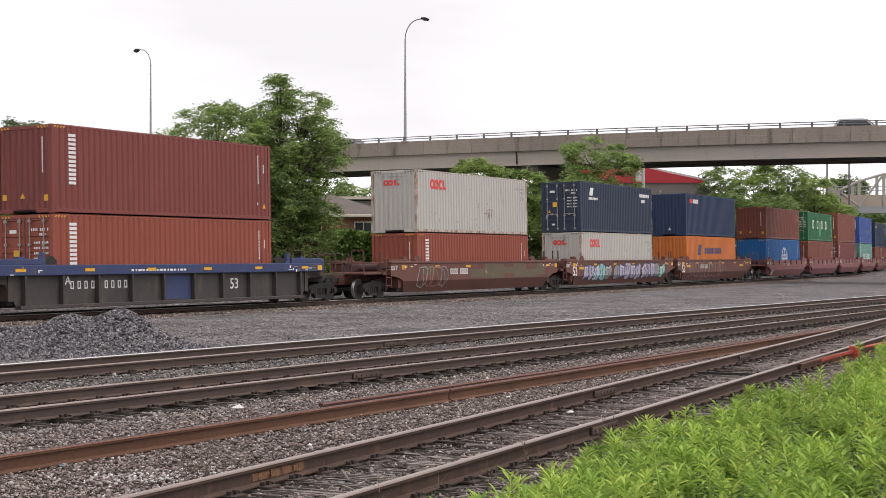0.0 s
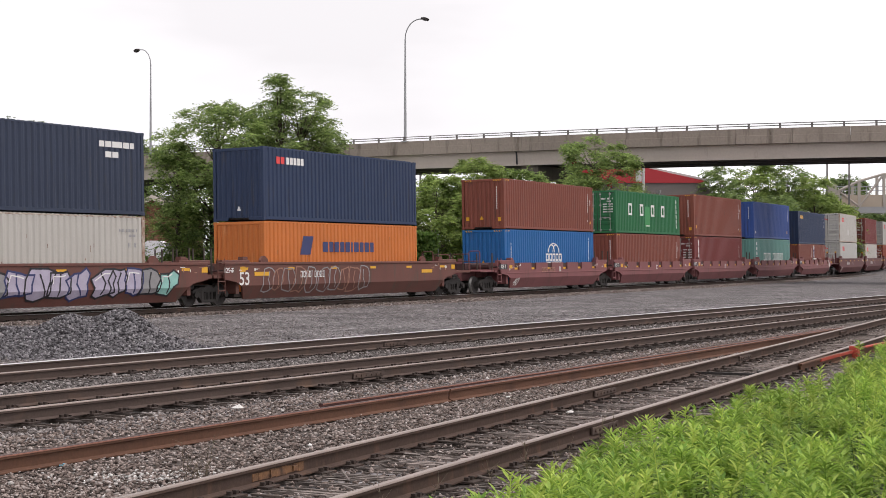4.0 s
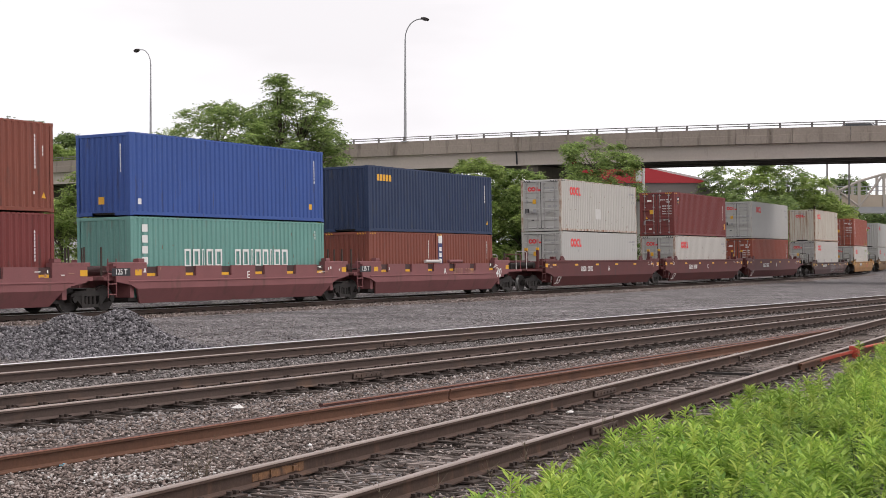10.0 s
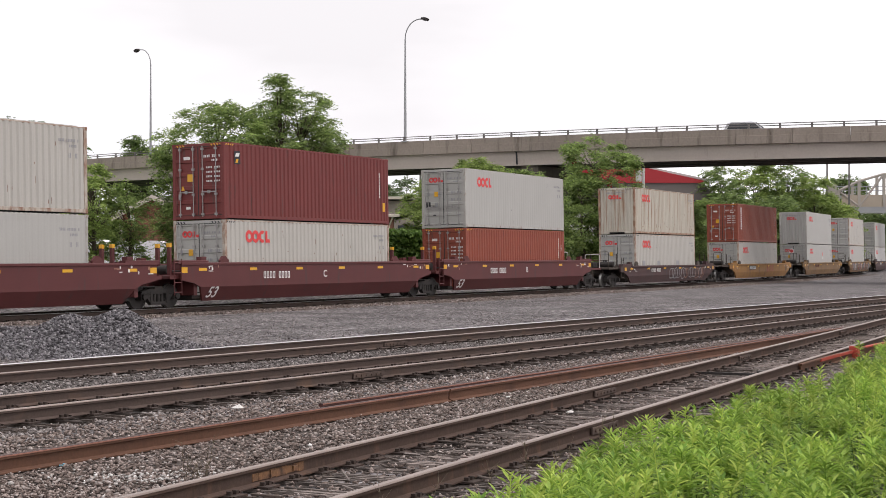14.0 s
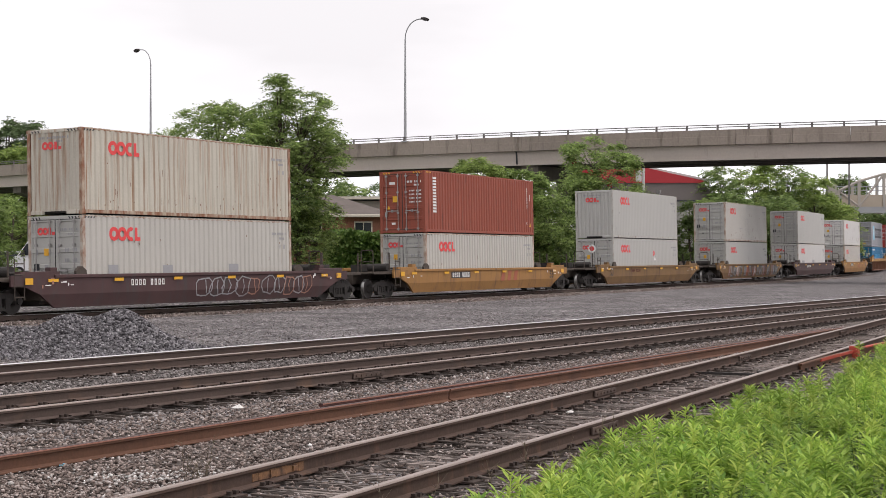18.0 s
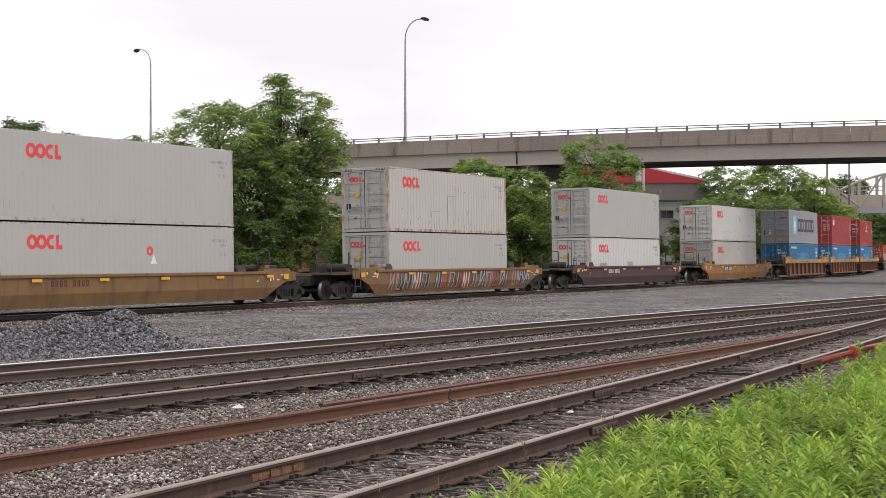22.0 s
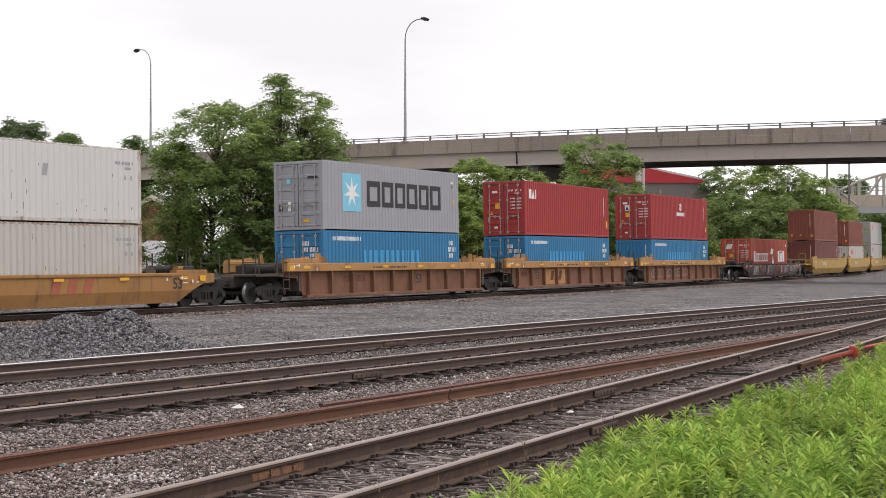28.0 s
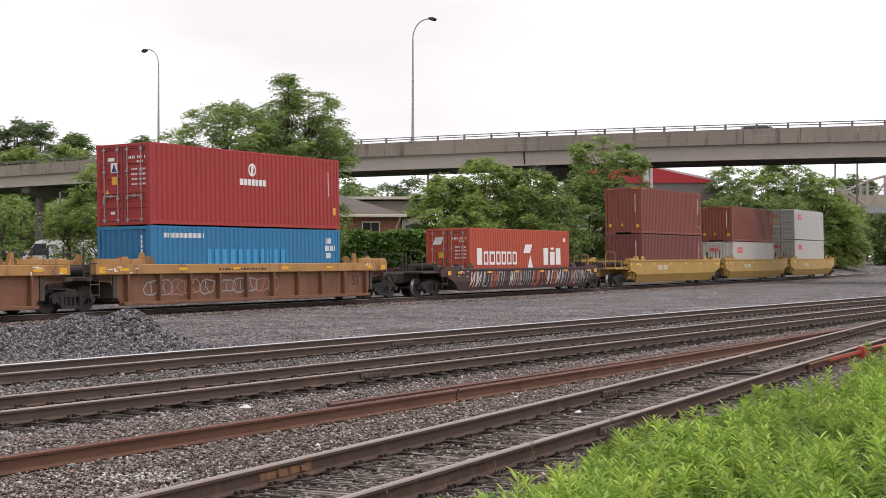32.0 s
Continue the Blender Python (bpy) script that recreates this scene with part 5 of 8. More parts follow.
def graffiti(unit, x0, x1, z0, z1, y, rnd, dress, bend, slope):
    """Sprayed rounded shapes with dark outlines, no words."""
    x, k = x0, 0
    fill = (PURPLE, PURPLE, PURPLE, PALEBLUE, PURPLE, SILVER, MINT) if "k" not in dress else (SILVER, GREYM, GREYM, PALEM, REDM)
    tallness = z1 - z0
    while x < x1:
        large = "o" not in dress and "k" not in dress
        w = rnd.uniform(0.95, 1.3) if large else rnd.uniform(0.7, 1.0)
        c = (x + w / 2, y, (z0 + z1) / 2 + rnd.uniform(-0.03, 0.03) * tallness)
        ring = blob(rnd, w, tallness * rnd.uniform(0.8, 0.96), 0.34 if large else 0.22)
        slit = [(rnd.uniform(-0.12, 0.12) * w, 0.30 * tallness), (rnd.uniform(-0.12, 0.12) * w, 0.02 * tallness), (rnd.uniform(-0.1, 0.2) * w, -0.30 * tallness)]
        lift = 0.0012 * (k % 4)
        lines = list(zip(ring, ring[1:] + ring[:1])) + list(zip(slit, slit[1:]))
        if "o" in dress:
            line = draped([stroke(p, q, 0.055) for p, q in lines], c[2], bend, slope)
            tagged(part("graffiti", line, rnd.choice((SILVER, GREYM, TAN)), unit, "thin sprayed line", at=(c[0], c[1] - lift, c[2])), kind="stuff")
        elif "k" in dress:
            bars = []
            for i in range(3):
                a = (-0.42 + 0.36 * i + rnd.uniform(-0.08, 0.08)) * w
                bars.append(((a + 0.16 * w, 0.42 * tallness), (a - 0.06 * w, -0.42 * tallness)))
            joints_ = [(bars[0][rnd.randint(0, 1)], bars[1][rnd.randint(0, 1)]), (bars[1][rnd.randint(0, 1)], bars[2][rnd.randint(0, 1)])]
            tagged(part("graffiti", draped([stroke(p, q, 0.17) for p, q in bars + joints_], c[2], bend, slope), BLACKM if k % 3 else REDM, unit, "sprayed dark backing", at=(c[0], c[1] - lift, c[2])), kind="stuff")
            tagged(part("graffiti", draped([stroke(p, q, 0.09) for p, q in bars + joints_[:1]], c[2], bend, slope), rnd.choice(fill), unit, "sprayed paint", at=(c[0], c[1] - 0.006 - lift, c[2])), kind="stuff")
        else:
            part("graffiti", draped([ring], c[2], bend, slope), rnd.choice(fill), unit, "sprayed paint", at=(c[0], c[1] - lift, c[2]))
            edge = draped([stroke(p, q, 0.075 if large else 0.045) for p, q in lines], c[2], bend, slope)
            tagged(part("graffiti", edge, BLACKM if k % 3 else NAVYM, unit, "sprayed dark outline", at=(c[0], c[1] - 0.006 - lift, c[2])), kind="stuff")
            if k % 2 == 0:
                shine = draped([stroke((0.7 * p[0], 0.7 * p[1]), (0.7 * q[0], 0.7 * q[1]), 0.05) for p, q in zip(ring[2:5], ring[3:6])], c[2], bend, slope)
                part("graffiti", shine, WHITE, unit, "sprayed white highlight", at=(c[0], c[1] - 0.012 - lift, c[2]))
        x += w * (0.74 if large else 0.86)
        k += 1
        if k % 5 == 0:
            x += rnd.uniform(0.2, 0.7)


HC, STD, L40, L20 = 2.896, 2.591, 12.192, 6.058
FLOOR = 0.33


def oocl(H, f="e", side=True, big=1.0):
    """Red mark of two rings and two blocks: on the side near the leading end and on the end."""
    z = H - 0.62
    out_ = []
    if side:
        for i, q in enumerate((0, 0.42)):
            out_.append(("ring", "s", 1.55 + q, z, 0.48, 0.13, "r"))
        out_ += [("arc", "s", 2.43, z, 0.48, 0.13, "r"), ("bar", "s", 2.70, z, 0.13, 0.46, "r"), ("bar", "s", 2.84, z - 0.165, 0.16, 0.13, "r")]
        out_ += [("row", "s", 11.3, H - 0.5, 0.95, 0.1, "g"), ("row", "s", 11.5, H - 0.68, 0.36, 0.09, "g"), ("pair", "s", 11.35, H - 1.0, 0.1, 0.16, "g"), ("pair", "s", 11.65, H - 1.0, 0.1, 0.16, "g")]
    if f == "d":
        out_ += [("ring", "e", 1.88, z + 0.1, 0.26, 0.07, "r"), ("ring", "e", 1.66, z + 0.1, 0.26, 0.07, "r"), ("bar", "e", 1.46, z + 0.1, 0.11, 0.24, "r"), ("bar", "e", 1.30, z + 0.03, 0.13, 0.10, "r"),
                 ("row", "e", 0.62, z + 0.15, 0.78, 0.08, "g"), ("row", "e", 0.52, z, 0.3, 0.07, "g"), ("bar", "e", 1.62, H * 0.58, 0.20, 0.24, "y"), ("bar", "e", 2.05, H * 0.58, 0.12, 0.18, "g"),
                 ("bar", "e", 2.06, H * 0.40, 0.24, 0.26, "k"), ("bar", "e", 1.62, H * 0.40, 0.17, 0.2, "g"), ("bar", "e", 1.72, H * 0.22, 0.16, 0.05, "k"), ("bar", "e", 0.36, H * 0.22, 0.2, 0.05, "g")]
        for i in range(4):
            out_.append(("row", "e", 0.70 - 0.34 * (i % 2), H * (0.6 - 0.12 * (i // 2)), 0.22, 0.12, "g"))
    elif f == "f":
        out_ += [("ring", "e", 1.62, z + 0.05, 0.28, 0.08, "r"), ("ring", "e", 1.38, z + 0.05, 0.28, 0.08, "r"), ("bar", "e", 1.15, z + 0.05, 0.12, 0.26, "r"), ("bar", "e", 0.97, z - 0.03, 0.14, 0.1, "r")]
        out_ += [("row", "e", 1.25, H - 0.3, 1.35, 0.08, "g"), ("row", "e", 1.0, H - 0.43, 0.3, 0.06, "g")]
    return out_


def upright(x, z0, n, size, c="w", face="s", gap=1.25):
    return [("bar", face, x, z0 - i * size * gap, size * 0.5, size, c) for i in range(n)]


def tall_box(H, big=True, end="f"):
    """Marks of a leasing company's box: a column of white blocks near the leading end, small columns at the far end and on the end wall."""
    o = []
    if big:
        o += [("rungs", "s", 0.95, H - 0.40 - 0.285 * i, 0.34, 0.235, "w") for i in range(6)]
    o += upright(11.35, H - 0.45, 9, 0.10) + upright(11.7, H - 0.8, 3, 0.09)
    o += [("tri", "s", 11.72, 0.55, 0.2, 0.2, "y"), ("bar", "s", 11.3, 0.62, 0.06, 0.1, "w")]
    if end == "f":
        o += upright(0.42, H - 0.45, 10, 0.095, "w", "e") + [("bar", "e", 0.28, 0.5, 0.18, 0.2, "y"), ("tri", "e", 1.3, 0.6, 0.2, 0.2, "y"), ("bar", "e", 2.1, 0.55, 0.18, 0.2, "y")]
    else:
        o += door_marks(H)
    return o


def door_marks(H, tone="w"):
    o = [("row", "e", 0.58, H - 0.5, 0.78, 0.1, tone), ("row", "e", 0.45, H - 0.66, 0.3, 0.08, tone), ("bar", "e", 1.75, H - 0.55, 0.3, 0.12, tone), ("bar", "e", 1.6, H * 0.55, 0.26, 0.28, "y"),
         ("tri", "e", 1.95, H * 0.42, 0.18, 0.18, "y"), ("bar", "e", 2.1, H * 0.3, 0.13, 0.2, "g"), ("bar", "e", 1.7, 0.45, 0.2, 0.1, tone)]
    for i in range(8):
        o.append(("row", "e", 0.34 + 0.36 * (i % 2), H * (0.68 - 0.06 * (i // 2)), 0.29, 0.07, tone))
    return o


def blocks(x, z, widths, h, c="w", gap=0.12, kind="bar"):
    o = []
    for w in widths:
        o.append((kind, "s", x + w / 2, z, w, h, c))
        x += w + gap
    return o


# the units in their order: style, half truck spacing, paint, web paint, place at 16 s of the leading end of the load, coupler ends, number, letter, dress, label
H53, H40 = 9.85, 7.95
UNITS = [
    ("rib", H53, "navy", "black", -204.40, (False, True), "53", "A", "n", "black and dark blue ribbed well car"),
    ("smooth", H53, "red_brown", None, -180.50, (True, False), "", "A", "ngop", "red brown well car with olive patches"),
    ("smooth", H53, "red_brown", None, -160.90, (False, False), "53", "", "gG", "red brown well car covered with large graffiti"),
    ("smooth", H53, "red_brown", None, -141.60, (False, True), "53", "", "ngo", "red brown well car with outlined graffiti"),
    ("notch", H40, "rose_brown", None, -120.10, (True, False), "40", "B", "nf", "faded rose brown short well car"),
    ("notch", H40, "rose_brown", None, -104.15, (False, False), "", "C", "", "faded rose brown short well car with notched sills"),
    ("notch", H40, "rose_brown", None, -88.73, (False, False), "", "D", "", "faded rose brown short well car with notched sills"),
    ("notch", H40, "rose_brown", None, -72.85, (False, False), "", "E", "", "faded rose brown short well car with notched sills"),
    ("notch", H40, "rose_brown", None, -57.05, (False, True), "40", "A", "nf", "faded rose brown end well car"),
    ("smooth", H53, "ox_blood", None, -36.00, (True, False), "53", "A", "n", "dark ox-blood well car"),
    ("smooth", H53, "ox_blood", None, -16.36, (False, False), "53", "C", "n", "dark ox-blood well car"),
    ("smooth", H53, "ox_blood", None, 3.33, (False, True), "53", "B", "n", "dark ox-blood well car"),
    ("low", H53, "dark_maroon", None, 27.00, (True, True), "", "", "ngoG", "dark maroon single well car with faint graffiti"),
    ("low", H53, "yellow", None, 50.30, (True, True), "53", "", "nt", "weathered yellow single well car"),
    ("low", H53, "ochre", None, 74.25, (True, True), "53", "", "n", "ochre brown single well car"),
    ("low", H53, "ochre", None, 98.00, (True, True), "", "", "gGk", "ochre single well car with silver graffiti"),
    ("low", H53, "dark_maroon", None, 121.65, (True, True), "", "", "n", "dark maroon single well car"),
    ("low", H53, "yellow", None, 145.60, (True, True), "53", "", "nt", "weathered yellow single well car"),
    ("rib", H53, "gold", "brown_web", 169.30, (True, False), "53", "", "n", "yellow and rust brown ribbed well car"),
    ("rib", H53, "gold", "brown_web", 189.15, (False, False), "53", "", "nt", "yellow and rust brown ribbed well car"),
    ("rib", H53, "gold", "brown_web", 208.92, (False, True), "53", "", "ngo", "yellow and rust brown ribbed well car with graffiti"),
    ("low", H53, "dark_maroon", None, 232.90, (True, True), "", "", "gGk", "dark maroon well car with pale graffiti"),
    ("smooth", H53, "amber", None, 256.80, (True, False), "", "", "n", "clean yellow well car"),
    ("smooth", H53, "amber", None, 276.50, (False, False), "", "", "n", "clean yellow well car"),
    ("smooth", H53, "amber", None, 296.10, (False, True), "", "", "n", "clean yellow end well car"),
]
SPOTS = {1: {"spray": -4.2, "name": -3.4}, 0: {"number": 3.4, "letter": -5.6, "lift": 0.24, "name": -5.4, "pitch": 0.33}, 8: {"number": 6.0, "flat": 1, "name": 1.3, "pitch": 0.24}, 12: {"from": -0.5}, 13: {"number": 7.6}, 17: {"number": 7.6}, 18: {"number": 1.7, "name": -4.8}, 19: {"number": -5.0, "name": -8.0}, 20: {"number": 7.0}}
W_, D_ = "rust-stained off-white container with a red mark", "with closed doors"
# the load of each unit: lower box, upper box; (height, colour, end, label, marks)
LOADS = [
    [(HC, "orange_brown", "d", "orange brown container with white column marks", tall_box(HC, True, "d")), (HC, "crimson_brown", "f", "crimson brown container with white column marks", tall_box(HC, True))],
    [(STD, "orange_brown", "f", "orange brown container with white column marks", tall_box(STD, True)), (HC, "white", "f", W_, oocl(HC, "f") + [("bar", "s", 7.3 + 0.17 * i, 1.0 - 0.05 * (i % 3), 0.035, 0.42 - 0.11 * (i % 2), "u") for i in range(4)] + [("bar", "s", 7.75, 1.22, 0.5, 0.03, "u"), ("bar", "s", 7.2, 1.02, 0.34, 0.03, "u")])],
    [(HC, "white", "f", W_, oocl(HC, "f")), (HC, "slate", "d", "slate blue container with white door marks", door_marks(HC) + [("lean", "s", 1.7, HC - 0.55, 0.7, 0.45, "w")] + blocks(1.25, HC - 0.95, [0.16] * 7, 0.14, gap=0.05) + blocks(9.9, HC - 0.5, [0.25, 0.3, 0.5, 0.3, 0.2], 0.2, gap=0.05) + blocks(10.2, HC - 0.85, [0.3, 0.3], 0.2, gap=0.05))],
    [(HC, "orange", "f", "orange container with dark blue mark", [("lean", "s", 3.0, 1.95, 1.0, 0.75, "n")] + blocks(4.2, 1.9, [0.4, 0.3, 0.35, 0.32, 0.35, 0.14, 0.38, 0.3, 0.35, 0.3], 0.42, "n", 0.1)),
     (HC, "navy", "f", "navy container with a small white and red mark", blocks(0.9, HC - 0.5, [0.25, 0.25], 0.28, "r", 0.06) + blocks(1.6, HC - 0.5, [0.2] * 5, 0.28, gap=0.06) + [("tri", "e", 1.2, 0.5, 0.2, 0.2, "w")])],
    [(HC, "bright_blue", "f", "bright blue container with a white dome mark", upright(0.75, HC - 0.75, 12, 0.11) + [("arch", "s", 6.3, 1.72, 1.6, 0.52, "w"), ("arch", "s", 6.0, 1.72, 0.9, 0.46, "w"), ("arch", "s", 6.6, 1.72, 0.9, 0.46, "w")] + blocks(5.24, 1.46, [0.37] * 5, 0.40, gap=0.075, kind="frame") + blocks(5.3, 1.12, [0.22] * 8, 0.2, gap=0.045) + upright(11.4, HC - 0.4, 12, 0.11) + [("tri", "e", 1.25, 1.2, 0.25, 0.25, "y")]),
     (STD, "brown", "f", "plain brown red container", tall_box(STD, False))],
    [(HC, "brown", "f", "plain brown red container", tall_box(HC, False)), (STD, "green", "d", "green container with large white blocks", door_marks(STD) + [("frame", "s", 2.5, 1.5, 0.64, 0.74, "w"), ("frame", "s", 4.6, 1.5, 0.64, 0.74, "w"), ("frame", "s", 6.7, 1.5, 0.64, 0.74, "w"), ("frame", "s", 8.7, 1.5, 0.64, 0.74, "w"), ("bar", "s", 5.7, 1.1, 0.9, 1.3, "e"), ("bar", "s", 5.7, 0.52, 0.75, 0.1, "w")] + upright(11.45, 2.2, 6, 0.26))],
    [(HC, "maroon", "d", "maroon container with a white column mark", door_marks(HC) + upright(0.95, 2.45, 3, 0.40) + upright(11.3, HC - 0.6, 9, 0.09) + [("bar", "e", 2.0, 2.0, 0.6, 0.25, "w")]), (HC, "brown", "f", "plain brown red container", tall_box(HC, False) + [("bar", "s", 0.5, 0.65, 0.2, 0.22, "y")])],
    [(HC, "teal", "f", "pale teal container with large white block letters worn off", [("bar", "s", 0.75, 2.5 - 0.38 * i, 0.3, 0.26, "w") for i in range(4)] + blocks(2.95, 1.45, [0.36, 0.4, 0.14, 0.4, 0.42], 0.66, gap=0.13, kind="frame") + blocks(6.0, 1.45, [0.36, 0.4, 0.14, 0.38, 0.38, 0.14, 0.4, 0.4], 0.66, gap=0.13, kind="frame") + upright(11.5, 2.5, 3, 0.1)), (HC, "blue", "f", "royal blue container with small white marks", upright(11.5, HC - 0.45, 7, 0.11) + upright(0.42, HC - 0.45, 8, 0.1, "w", "e") + [("bar", "s", 11.2, 0.6, 0.2, 0.22, "y"), ("bar", "s", 0.5, 0.5, 0.18, 0.2, "w"), ("bar", "e", 1.3, 0.55, 0.26, 0.26, "y")])],
    [("two", "brown"), (HC, "navy", "f", "navy container with a small yellow mark", blocks(0.75, HC - 0.5, [0.2] * 5, 0.28, "y", 0.06) + upright(11.35, HC - 0.5, 7, 0.1) + [("tri", "s", 11.6, 0.6, 0.2, 0.2, "y")])],
    [(HC, "grey_white", "d", "off-white container with a red mark and closed doors", oocl(HC, "d")), (HC, "white", "d", "rust-edged off-white container with a patched side", oocl(HC, "d") + [("bar", "s", 5.6, 1.05, 0.85, 0.6, "m")])],
    [(HC, "white", "d", W_ + " and doors", oocl(HC, "d")), (HC, "maroon", "d", "maroon container with closed doors", door_marks(HC) + [("bar", "s", 0.85, HC - 0.55, 0.38, 0.5, "k"), ("lean", "s", 0.85, HC - 0.45, 0.3, 0.14, "w", 1), ("lean", "s", 0.82, HC - 0.68, 0.2, 0.14, "y", 1), ("bar", "s", 11.75, 0.75, 0.2, 0.4, "y")] + upright(11.4, HC - 0.7, 9, 0.1))],
    [(HC, "orange_brown", "d", "orange brown container with closed doors", tall_box(HC, False, "d")), (HC, "grey_white", "d", "off-white container with a red mark and closed doors", oocl(HC, "d"))],
    [(HC, "white", "d", "off-white container with grey patches", oocl(HC, "d") + [("bar", "s", 1.5, 0.8, 0.5, 0.85, "g"), ("bar", "s", 4.4, 0.85, 0.55, 0.7, "g"), ("bar", "s", 8.3, 0.85, 0.6, 0.75, "g")]), (HC, "rusty_white", "f", "dirty white container with rust streaks", oocl(HC, "f"))],
    [(STD, "white", "d", W_ + " and doors", oocl(STD, "d")), (HC, "orange_brown", "d", "orange brown container with white column marks and doors", tall_box(HC, True, "d"))],
    [(STD, "grey_white", "d", "off-white container with a red mark and closed doors", oocl(STD, "d") + [("ring", "s", 7.3, 1.7, 0.34, 0.1, "r"), ("tri", "s", 7.5, 1.42, 0.34, 0.34, "w"), ("disc", "e", 1.4, 2.0, 0.5, 0.5, "w"), ("disc", "e", 1.4, 2.0, 0.3, 0.3, "r", 1)]), (HC, "grey_white", "f", "light grey container with a red mark", oocl(HC, "f"))],
    [(STD, "grey_white", "d", "light grey container with a red mark", oocl(STD, "d")), (HC, "white", "d", "rust-streaked off-white container with a dented side", oocl(HC, "d") + [("bar", "s", 5.7, 1.1, 0.03, 1.35, "g"), ("bar", "s", 6.35, 1.1, 0.03, 1.35, "g"), ("bar", "s", 6.02, 1.76, 0.62, 0.03, "g"), ("bar", "s", 4.4, 1.0, 1.1, 0.025, "g")])],
    [(STD, "clean_white", "d", "white container with grey patches", oocl(STD, "d") + [("bar", "s", 2.0, 0.7, 1.2, 0.85, "g"), ("bar", "s", 6.6, 0.9, 0.95, 0.55, "g")]), (HC, "grey_white", "d", "light grey container with a red mark and doors", oocl(HC, "d"))],
    [(STD, "white", "d", "off-white container with a red mark and doors", oocl(STD, "d")), (STD, "clean_white", "d", "white container with a red mark and doors", oocl(STD, "d") + [("lean", "s", 7.5, 1.7, 0.3, 0.4, "g")])],
    "blue_grey", "blue_red", "blue_red_mark",
    [(HC, "vermilion", "d", "vermilion container with large white block letters", door_marks(HC) + [("lean", "e", 1.75, HC - 0.6, 0.6, 0.36, "w"), ("bar", "s", 1.02, 1.5, 0.55, 0.82, "w")] + blocks(1.5, 1.42, [0.5, 0.62, 0.5, 0.5, 0.5, 0.5], 0.66, gap=0.14, kind="frame") + [("lean", "s", 6.7, 1.9, 1.1, 0.45, "w"), ("tri", "s", 7.0, 1.0, 1.1, 1.1, "w"), ("bar", "s", 9.0, 1.5, 0.6, 0.9, "w"), ("bar", "s", 9.85, 1.4, 0.62, 0.7, "w"), ("bar", "s", 9.85, 1.92, 0.4, 0.12, "w"), ("bar", "s", 10.65, 1.5, 0.62, 0.9, "w"), ("bar", "s", 11.5, 2.4, 0.3, 0.2, "w"), ("bar", "s", 6.6, 0.62, 1.6, 0.12, "w")])],
    [(HC, "dark_brown", "f", "dark brown container with small white marks", tall_box(HC, False)), (HC, "brown", "f", "brown red container with small white marks", tall_box(HC, False))],
    [(STD, "white", "f", W_, oocl(STD, "f")), (STD, "brown", "f", "brown red container with small white marks", tall_box(STD, False))],
    [(HC, "grey_white", "d", "off-white container with a red mark and doors", oocl(HC, "d")), (STD, "grey_white", "d", "light grey container with a red mark and doors", oocl(STD, "d"))],
]
sea = lambda end: ([("row", "s", 1.85, STD - 0.33, 2.3, 0.17, "w"), ("row", "s", 11.3, STD - 0.45, 0.42, 0.22, "w"), ("row", "s", 11.4, STD - 0.75, 0.75, 0.22, "w"), ("row", "s", 11.3, STD - 1.05, 0.42, 0.22, "w"), ("pair", "s", 11.4, 0.95, 0.2, 0.4, "w")]
                   + blocks(3.2, 1.38, [0.7, 0.8, 0.75, 0.7, 0.25, 0.75], 0.8, "b", 0.2, "pair")
                   + ([("row", "e", 0.9, 2.05, 0.36, 0.2, "w"), ("row", "e", 0.66, 1.8, 0.8, 0.2, "w"), ("row", "e", 0.5, 1.55, 0.36, 0.16, "w"), ("pair", "e", 0.9, 1.05, 0.6, 0.24, "w"), ("row", "e", 1.8, 1.2, 0.9, 0.06, "w")] if end == "d" else upright(0.42, 2.2, 10, 0.13, "w", "e")))
SEA = "sea blue container with faded lettering"
LOADS[18] = [(STD, "sea_blue", "d", SEA, sea("d")), (HC, "grey", "d", "grey container with a light blue star square and black blocks",
             [("bar", "s", 2.3, 1.62, 1.5, 1.62, "s"), ("star", "s", 2.3, 1.62, 1.36, 1.3, "w", 1)] + blocks(3.55, 1.62, [1.15, 1.0, 0.92, 0.98, 0.92, 1.02], 1.12, "k", 0.16, "frame")
             + [("bar", "e", 1.7, 2.05, 0.2, 0.22, "s"), ("bar", "e", 0.5, 2.2, 0.5, 0.1, "k"), ("bar", "e", 1.66, 1.0, 0.16, 0.4, "w"), ("bar", "e", 0.85, 0.4, 0.3, 0.14, "y"), ("bar", "e", 2.1, 0.95, 0.16, 0.3, "k"), ("bar", "s", 11.5, 2.4, 0.2, 0.08, "w"), ("bar", "s", 11.5, 2.2, 0.1, 0.08, "k"), ("tri", "s", 11.6, 1.5, 0.22, 0.22, "y")])]
LOADS[19] = [(STD, "sea_blue", "d", SEA, sea("d")), (HC, "red", "d", "red container with a small white mark", door_marks(HC) + [("bar", "s", 0.72, HC - 0.68, 0.32, 0.5, "w"), ("tri", "s", 1.1, HC - 0.68, 0.36, 0.5, "w"), ("bar", "s", 1.42, HC - 0.68, 0.12, 0.5, "w"), ("bar", "s", 11.78, 0.75, 0.2, 0.42, "y")] + upright(11.35, HC - 0.6, 9, 0.1))]
